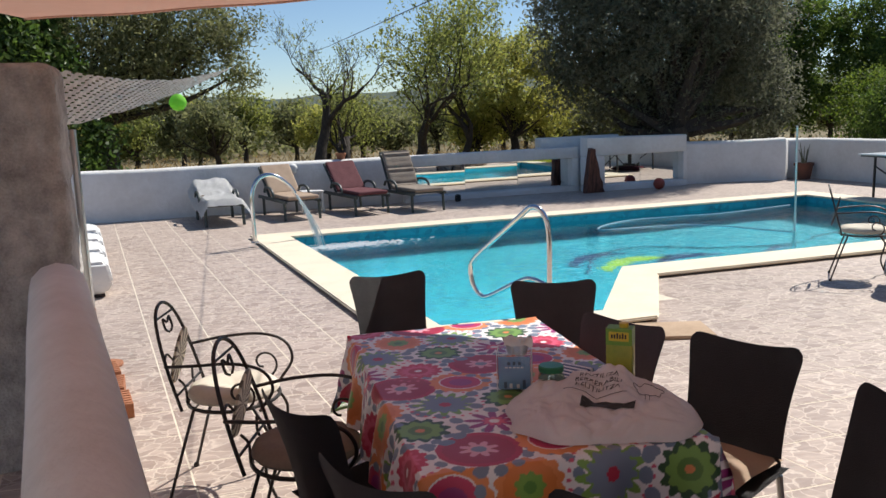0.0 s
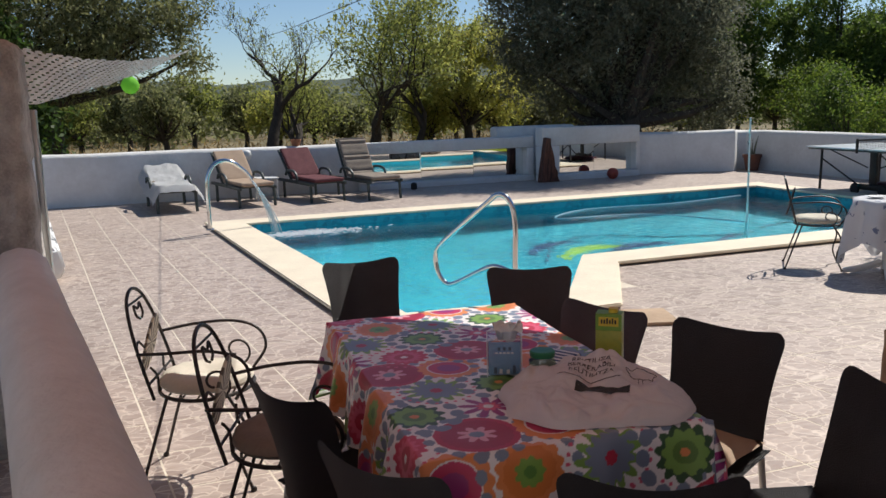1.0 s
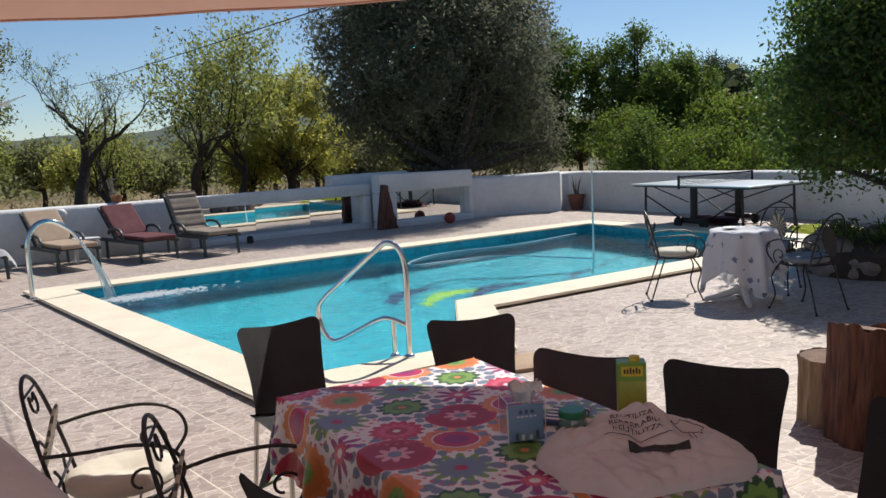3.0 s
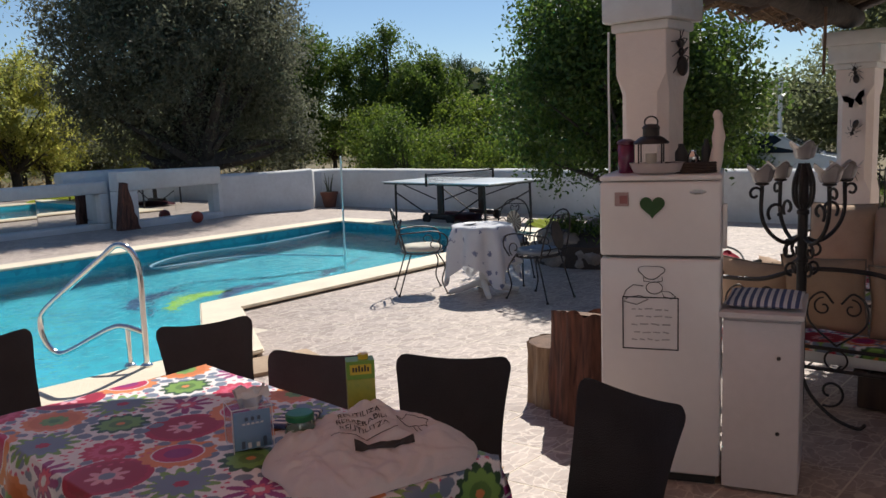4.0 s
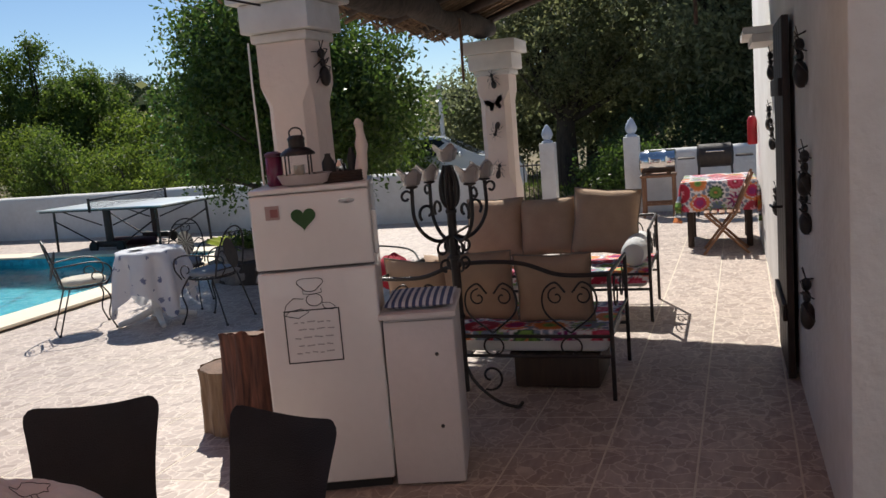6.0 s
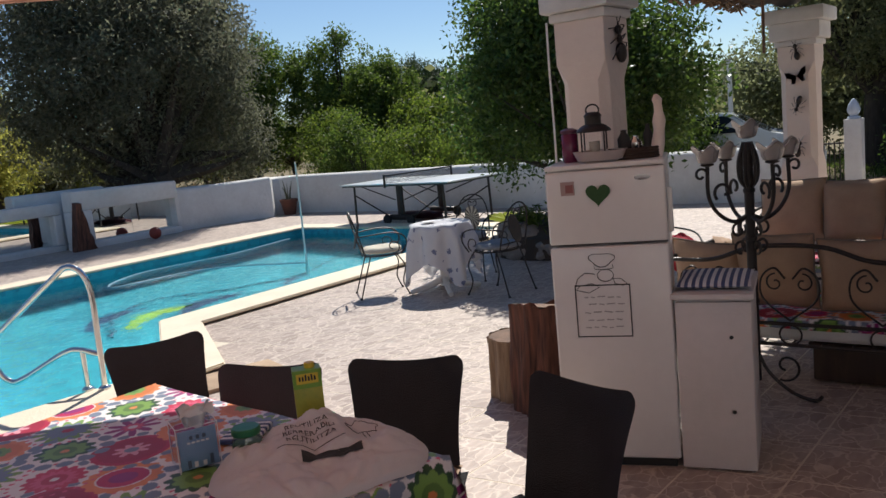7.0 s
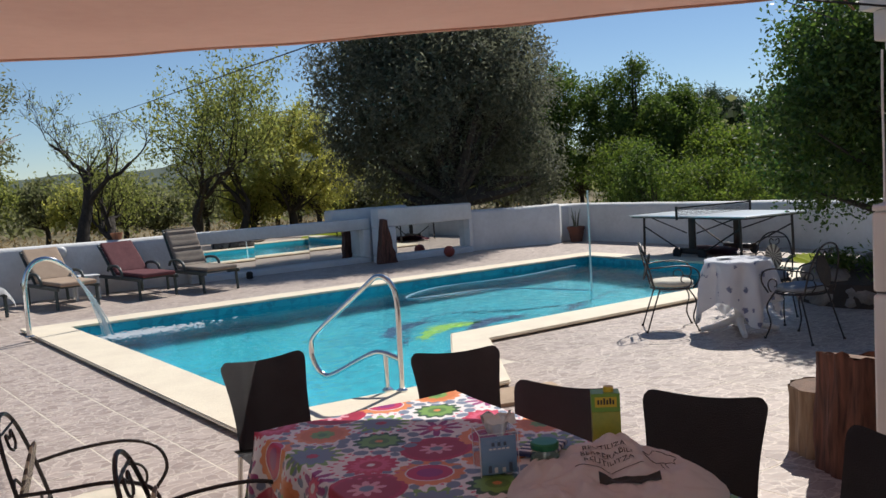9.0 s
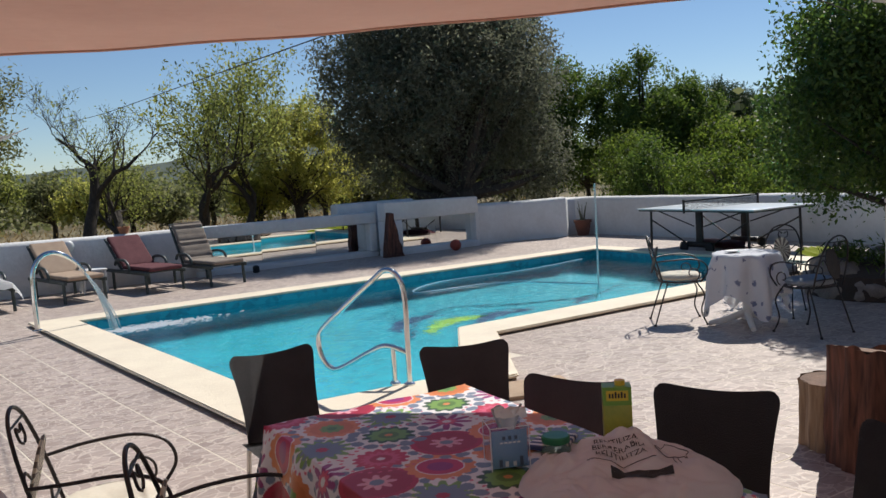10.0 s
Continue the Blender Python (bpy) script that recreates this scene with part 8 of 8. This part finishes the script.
def gate_post(y, label):
    root = empty("gate_post", pose(13.5, y, 0), label, "gate post", "posts of the gateway")
    bm = bmesh.new()
    box(bm, (0, 0, 0.58), (0.24, 0.24, 1.26), 0.012)
    part("post", bm, M_WALL, root)
    bm = bmesh.new()
    lathe(bm, [(0.09, 1.21), (0.09, 1.235), (0.05, 1.255), (0.085, 1.30), (0.095, 1.345), (0.07, 1.42), (0.025, 1.49), (0.0005, 1.51)], 20)
    part("finial", bm, material("pale_blue_paint", (0.55, 0.62, 0.72), 0.6), root, "pale blue acorn finial")


gate_post(2.47, "white gate post with a pale blue finial")
gate_post(1.13, "white gate post with a pale blue finial beside the barbecue")
gate = empty("garden_gate", pose(13.5, 2.85, 0), "low black iron bar gate in the white wall", "gate")
for z in (0.20, 0.86):
    bm = bmesh.new()
    tube(bm, [(0, -0.25, z), (0, 0.27, z)], 0.014, 6)
    part("rail", bm, M_IRON, gate)
for k in range(8):
    bm = bmesh.new()
    tube(bm, [(0, -0.25 + 0.52 * k / 7, 0.06), (0, -0.25 + 0.52 * k / 7, 0.90)], 0.009, 6)
    part("bar", bm, M_IRON, gate)

stool = empty("wooden_stool", pose(12.95, 0.70, 0), "brown wooden stool under a steel barrel", "stool")
bm = bmesh.new()
box(bm, (0, 0, 0.62), (0.42, 0.52, 0.04), 0.008)
part("seat", bm, M_TEAK, stool)
for sx in (-1, 1):
    for sy in (-1, 1):
        bm = bmesh.new()
        box(bm, (sx * 0.17, sy * 0.22, 0.30), (0.045, 0.045, 0.60), 0.005)
        part("leg", bm, M_TEAK, stool)
    bm = bmesh.new()
    box(bm, (sx * 0.17, 0, 0.20), (0.03, 0.42, 0.035), 0.004)
    part("stretcher", bm, M_TEAK, stool)
bar = empty("steel_barrel", pose(12.95, 0.70, 0.83, 0, 0, 0), "shiny steel barrel lying on a wooden stool", "barrel")
bm = bmesh.new()
prof = [(0.0005, -0.27), (0.15, -0.265), (0.17, -0.25), (0.17, -0.14), (0.178, -0.12), (0.17, -0.10), (0.17, 0.0), (0.17, 0.10), (0.178, 0.12), (0.17, 0.14), (0.17, 0.25), (0.15, 0.265), (0.0005, 0.27)]
lathe(bm, prof, 30, Matrix.Rotation(radians(90), 4, 'X'))
part("drum", bm, M_STEEL, bar)
for y in (-0.15, 0.15):
    bm = bmesh.new()
    box(bm, (0, y, -0.175), (0.24, 0.05, 0.04), 0.004)
    part("cradle", bm, M_TEAK, bar)
bq = empty("barbecue", pose(12.8, -0.12, 0), "black kettle barbecue with side shelves against the low wall", "barbecue")
bm = bmesh.new()
lathe(bm, [(0.0005, -0.26), (0.14, -0.25), (0.17, -0.22), (0.17, 0.22), (0.14, 0.25), (0.0005, 0.26)], 24, Matrix.Translation((0, 0, 0.88)) @ Matrix.Rotation(radians(90), 4, 'X'))
part("drum", bm, M_IRON, bq)
for sy in (-1, 1):
    bm = bmesh.new()
    box(bm, (0, sy * 0.40, 0.86), (0.30, 0.24, 0.022), 0.004)
    part("side_shelf", bm, M_DARKWOOD, bq)
    for sx in (-1, 1):
        bm = bmesh.new()
        tube(bm, [(sx * 0.15, sy * 0.22, 0.85), (sx * 0.17, sy * 0.26, 0.0)], 0.015, 8)
        part("leg", bm, M_IRON, bq)
bm = bmesh.new()
tube(bm, [(-0.18, -0.12, 0.93), (-0.22, -0.12, 0.95), (-0.22, 0.12, 0.95), (-0.18, 0.12, 0.93)], 0.010, 6)
part("handle", bm, M_STEEL, bq)
fe = empty("fire_extinguisher", pose(10.2, -0.555, 1.29), "red fire extinguisher hung on the house wall", "extinguisher")
bm = bmesh.new()
lathe(bm, [(0.045, -0.16), (0.055, -0.15), (0.055, 0.11), (0.04, 0.15), (0.018, 0.165), (0.0005, 0.166)], 18)
part("cylinder", bm, material("red_enamel", (0.50, 0.02, 0.03), 0.3), fe)
bm = bmesh.new()
tube(bm, [(0, 0, 0.16), (0, 0, 0.20)], 0.014, 8)
tube(bm, [(-0.05, 0, 0.20), (0.06, 0, 0.215)], 0.010, 6)
part("valve", bm, M_IRON, fe)
wb = empty("wall_bracket", pose(7.2, -0.62, 2.12), "white tiled bracket over a window on the house wall", "bracket")
bm = bmesh.new()
prism(bm, [(-0.5, 0.0), (0.5, 0.0), (0.5, 0.22), (-0.5, 0.22)], 0, 0.05)
prism(bm, [(-0.46, 0.0), (0.46, 0.0), (0.46, 0.16), (-0.46, 0.16)], -0.06, -0.002)
part("ledge", bm, M_WALL, wb, smooth=False)
dr = empty("door_1", pose(5.45, -0.595, 0), "dark stained wooden door shutter folded against the wall", "door")
dr["kind"] = "structure"
for k in range(4):
    bm = bmesh.new()
    box(bm, (-0.30 + 0.2 * k, 0.02, 1.05), (0.192, 0.04, 2.08), 0.004)
    part("plank", bm, M_DARKWOOD, dr)
for z in (0.4, 1.7):
    bm = bmesh.new()
    box(bm, (0, 0.052, z), (0.76, 0.022, 0.10), 0.004)
    part("ledge", bm, M_DARKWOOD, dr)
bm = bmesh.new()
tube(bm, [(-0.34, 0.05, 1.02), (-0.34, 0.10, 1.02), (-0.25, 0.11, 1.02)], 0.009, 6)
part("handle", bm, M_IRON, dr, "black iron handle")


def ant(m, s, label="black metal ant ornament on the wall"):
    root = empty("ant_ornament", m, label, "ornament", "ant ornaments on walls and pillars")
    bm = bmesh.new()
    for z, r, l in ((-0.055, 0.030, 1.5), (0.005, 0.016, 1.3), (0.045, 0.020, 1.1)):
        bmesh.ops.create_uvsphere(bm, u_segments=12, v_segments=8, radius=r, matrix=Matrix.Translation((0, 0.02, z)) @ Matrix.Diagonal((1, 0.8, l, 1)))
    bmesh.ops.scale(bm, vec=(s, s, s), verts=bm.verts)
    part("body", bm, M_IRON, root)
    for sx in (-1, 1):
        for k, (z0, z1) in enumerate(((0.015, 0.06), (0.005, -0.005), (-0.005, -0.075))):
            bm = bmesh.new()
            tube(bm, [Vector((0, 0.02, z0)) * s, Vector((sx * 0.035, 0.035, (z0 + z1) / 2 + 0.02)) * s, Vector((sx * 0.065, 0.005, z1)) * s], 0.0028 * s, 4)
            part("leg", bm, M_IRON, root)
        bm = bmesh.new()
        tube(bm, [Vector((0, 0.02, 0.06)) * s, Vector((sx * 0.02, 0.03, 0.10)) * s], 0.0022 * s, 4)
        part("feeler", bm, M_IRON, root)


for x, z, s, tilt in ((4.35, 1.82, 1.5, 20), (4.25, 1.30, 1.4, -15), (4.30, 1.10, 1.3, 30), (4.22, 0.68, 1.5, 15), (6.9, 1.9, 1.3, 10), (7.3, 1.5, 1.3, -20), (7.0, 1.35, 1.2, 25), (6.6, 0.9, 1.3, 10)):
    ant(pose(x, -0.62, z, 0, tilt, 0), s)
ant(pose(4.07, 1.788, 2.02, 0, 10, 180), 1.2, "black metal ant ornament on the pillar")
for z, t in ((2.02, 10), (1.55, 160), (1.18, -12)):
    ant(pose(7.655, 1.78, z, 0, t, 90), 0.85, "black metal ant ornament on the pillar")
dp = empty("drainpipe", pose(8.02, 1.72, 0), "dark green drainpipe fixed beside the porch pillar", "pipe")
bm = bmesh.new()
tube(bm, [(0, 0, 0.0), (0, 0, 2.0)], 0.033, 14)
part("pipe", bm, M_GREENFRAME, dp)
for z in (0.5, 1.6):
    bm = bmesh.new()
    lathe(bm, [(0.034, z), (0.039, z), (0.039, z + 0.03), (0.034, z + 0.03)], 16)
    part("clamp", bm, M_STEEL, dp)
bm = bmesh.new()
for sx in (-1, 1):
    vs = [bm.verts.new((sx * x, 0.006, z)) for x, z in ((0.0, 0.0), (0.05, 0.05), (0.09, 0.06), (0.085, 0.01), (0.05, -0.01), (0.06, -0.05), (0.03, -0.06))]
    bm.faces.new(vs)
thicken(bm, 0.004)
bf = part("butterfly_ornament", bm, material("dull_grey_paint", (0.42, 0.42, 0.42), 0.6), smooth=False)
bf.matrix_world = pose(7.645, 1.78, 1.80, 0, 15, 90)
tagged(bf, "grey metal butterfly ornament on the pillar", "ornament")
# hanging sticks and a cable under the roof
for k, (x, y, z0, z1) in enumerate(((6.6, 1.75, 2.48, 1.98), (5.4, -0.1, 3.2, 2.12))):
    bm = bmesh.new()
    tube(bm, [(x, y, z1), (x + 0.02, y, z0)], 0.012, 8)
    ob = part("hanging_stick", bm, M_CUTWOOD)
    tagged(ob, "pale wooden stick hanging from the porch roof", "stick", "sticks under the roof")
bm = bmesh.new()
tube(bm, curve_pts([(3.90, 2.10, 2.15), (3.895, 2.10, 1.9), (3.90, 2.10, 1.6), (3.895, 2.10, 1.3)], 6), 0.006, 6)
tagged(part("power_cable", bm, M_WHITEPLASTIC), "white cable down the pillar's edge", "cable")

# ---- car beyond the wall ----
M_CARPAINT = material("silver_white_car_paint", (0.62, 0.65, 0.68), 0.25, metal=0.2, coat=0.6, scale=1)
M_CARGLASS = material("dark_car_glass", (0.02, 0.025, 0.03), 0.05, scale=1)
car = empty("car", pose(16.6, 5.6, 0, 0, 0, 12), "silver-white parked hatchback beyond the garden wall", "car")
prof = [(-2.0, 0.32), (-2.02, 0.62), (-1.85, 0.86), (-1.05, 0.96), (-0.35, 1.40), (0.95, 1.45), (1.75, 1.02), (2.0, 0.92), (2.02, 0.36)]
bm = bmesh.new()
L_, R_ = [], []
for y, z in prof:
    w = 0.84 if z < 1.0 else 0.66
    L_.append(bm.verts.new((-w, y, z)))
    R_.append(bm.verts.new((w, y, z)))
for k in range(len(prof) - 1):
    bm.faces.new((L_[k], L_[k + 1], R_[k + 1], R_[k]))
bm.faces.new(L_)
bm.faces.new(R_[::-1])
bm.faces.new((L_[0], R_[0], R_[-1], L_[-1]))
bmesh.ops.bevel(bm, geom=list(bm.edges), offset=0.05, segments=2, affect='EDGES')
part("body", bm, M_CARPAINT, car)
for pts in (((-0.60, -1.0, 1.02), (0.60, -1.0, 1.02), (0.56, -0.42, 1.38), (-0.56, -0.42, 1.38)), ((-0.60, 1.66, 1.10), (0.60, 1.66, 1.10), (0.56, 1.03, 1.43), (-0.56, 1.03, 1.43))):
    bm = bmesh.new()
    sgn = -0.02 if pts[0][1] < 0 else 0.02
    bm.faces.new([bm.verts.new((x, y + sgn, z + 0.012)) for x, y, z in pts])
    thicken(bm, 0.01)
    part("windscreen" if sgn < 0 else "rear_window", bm, M_CARGLASS, car, smooth=False)
for sx in (-1, 1):
    bm = bmesh.new()
    bm.faces.new([bm.verts.new((sx * w, y, z)) for w, y, z in ((0.80, -0.75, 1.03), (0.68, -0.30, 1.36), (0.68, 0.92, 1.38), (0.80, 1.30, 1.06))])
    thicken(bm, 0.01)
    part("side_window", bm, M_CARGLASS, car, smooth=False)
    for y in (-1.25, 1.25):
        bm = bmesh.new()
        lathe(bm, [(0.10, -0.09), (0.29, -0.09), (0.31, -0.06), (0.31, 0.06), (0.29, 0.09), (0.10, 0.09)], 24, Matrix.Translation((sx * 0.80, y, 0.31)) @ Matrix.Rotation(radians(90), 4, 'Y'))
        wheel = part("wheel", bm, M_RUBBER, car)
        bm = bmesh.new()
        lathe(bm, [(0.0005, -0.02), (0.17, -0.02), (0.18, 0.0), (0.17, 0.02), (0.0005, 0.02)], 20, Matrix.Translation((sx * 0.885, y, 0.31)) @ Matrix.Rotation(radians(90), 4, 'Y'))
        part("rim", bm, M_ALU, wheel, "grey alloy rim")
    bm = bmesh.new()
    box(bm, (sx * 0.86, -0.72, 1.03), (0.14, 0.08, 0.10), 0.03)
    part("wing_mirror", bm, M_CARPAINT, car)
for k, (x, y, h) in enumerate(((17.6, 6.1, 2.3), (17.9, 5.7, 2.5))):
    bm = bmesh.new()
    tube(bm, [(x, y, 0), (x, y, h)], 0.05, 10)
    ob = part("fence_post", bm, M_WALL)
    tagged(ob, "slim white post beyond the wall", "post", "posts beyond the wall")

# ---- things by the low wall ----
for k, (x, y, rz) in enumerate(((-0.30, 4.50, 8), (-0.36, 4.86, 3), (-0.42, 5.24, 10))):
    root = empty("hollow_brick", pose(x, y, 0, 0, 0, 90 + rz), "hollow terracotta brick lying on the tiles", "brick", "loose bricks by the wall")
    bm = bmesh.new()
    box(bm, (0, 0, 0.045), (0.30, 0.14, 0.09), 0.003)
    part("shell", bm, M_TERRA, root)
    for q in range(6):
        bm = bmesh.new()
        box(bm, (-0.12 + 0.048 * q, 0, 0.0925), (0.022, 0.13, 0.006), 0.001)
        part("ridge", bm, M_TERRA, root)
root = empty("broken_tile", pose(-0.46, 5.60, 0), "broken round terracotta tile on the tiles", "tile")
bm = bmesh.new()
lathe(bm, [(0.0005, 0.0), (0.11, 0.0), (0.115, 0.012), (0.11, 0.024), (0.0005, 0.024)], 20)
part("disc", bm, M_TERRA, root)
for k in range(4):
    root = empty("planter_box", pose(-0.86 - 0.11 * k, 8.55 + 1.0 * k, 0, 0, 0, 6), "white angular planter box standing along the patio's edge", "planter", "planters in a row")
    bm = bmesh.new()
    vs = []
    for z, hx, hy in ((0.04, 0.17, 0.26), (0.16, 0.24, 0.33), (0.36, 0.20, 0.30), (0.42, 0.10, 0.20)):
        vs.append([bm.verts.new((sx * hx, sy * hy, z)) for sx, sy in ((-1, -1), (1, -1), (1, 1), (-1, 1))])
    for A, B in zip(vs, vs[1:]):
        for q in range(4):
            bm.faces.new((A[q], A[(q + 1) % 4], B[(q + 1) % 4], B[q]))
    bm.faces.new(vs[0][::-1])
    bm.faces.new(vs[-1])
    bmesh.ops.bevel(bm, geom=list(bm.edges), offset=0.025, segments=2, affect='EDGES')
    part("box", bm, M_WHITEPLASTIC, root)
    bm = bmesh.new()
    box(bm, (0, 0, 0.022), (0.30, 0.46, 0.04), 0.005)
    part("foot", bm, M_DARKWOOD, root)
fs = empty("folded_screen", pose(-0.37, 4.26, 0), "folded glass wind screen beside the pier", "screen")
bm = bmesh.new()
box(bm, (0, 0, 1.2), (0.03, 0.10, 1.0), 0.004)
part("frame", bm, M_ALU, fs)
bm = bmesh.new()
box(bm, (0, 0, 0.35), (0.035, 0.10, 0.69), 0.004)
part("wooden_base", bm, M_TEAK, fs, "brown wooden base")

# ---- floor tiles ----
TS = 0.44
EX, EY = Vector((1.0, -0.02, 0)), Vector((-0.10, 1.0, 0))


def inside(poly, x, y):
    c = False
    n = len(poly)
    for i in range(n):
        (x1, y1), (x2, y2) = poly[i], poly[(i + 1) % n]
        if (y1 > y) != (y2 > y) and x < (x2 - x1) * (y - y1) / (y2 - y1) + x1:
            c = not c
    return c


def tile_geometry():
    g, b = 0.005, 0.001
    V, F = [], []
    for inset, z in ((g, -0.008), (g, -0.001), (g + b, 0.0)):
        for u, v in ((0, 0), (1, 0), (1, 1), (0, 1)):
            uu = u * TS + (inset if u == 0 else -inset)
            vv = v * TS + (inset if v == 0 else -inset)
            V.append(EX * uu + EY * vv + Vector((0, 0, z)))
    for r in (0, 4):
        for k in range(4):
            F.append((r + k, r + (k + 1) % 4, r + 4 + (k + 1) % 4, r + 4 + k))
    F.append((8, 9, 10, 11))
    return V, F


TV, TF = tile_geometry()
tile_mesh = bpy.data.meshes.new("tile")
tile_mesh.from_pydata(TV, [], TF)
tile_mesh.materials.append(M_TILE)
restV, restF = [], []
count = 0
for i in range(-14, 42):
    for j in range(-8, 37):
        o = EX * (i * TS) + EY * (j * TS)
        cs = [o + EX * (u * TS) + EY * (v * TS) for u, v in ((0, 0), (1, 0), (1, 1), (0, 1))]
        mid = (cs[0] + cs[2]) / 2
        if min(c.x for c in cs) < -4.6 or max(c.x for c in cs) > 13.7 or min(c.y for c in cs) < -3.2 or max(c.y for c in cs) > 15.85:
            continue
        if any(inside(POOL_IN, c.x, c.y) for c in cs) or inside(POOL_IN, mid.x, mid.y):
            continue
        if -0.75 < mid.x < 5.6 and 1.7 < mid.y < 6.9 and count < 300 and not inside(POOL_OUT, mid.x, mid.y):
            t = new("tile", tile_mesh)
            t.location = o
            t.parent = floor
            count += 1
        else:
            base = len(restV)
            restV += [v + o for v in TV]
            restF += [tuple(base + k for k in f) for f in TF]
me = bpy.data.meshes.new("far_tiles")
me.from_pydata(restV, [], restF)
me.materials.append(M_TILE)
ft = new("far_tiles", me)
ft.parent = floor
ft["kind"] = "stuff"
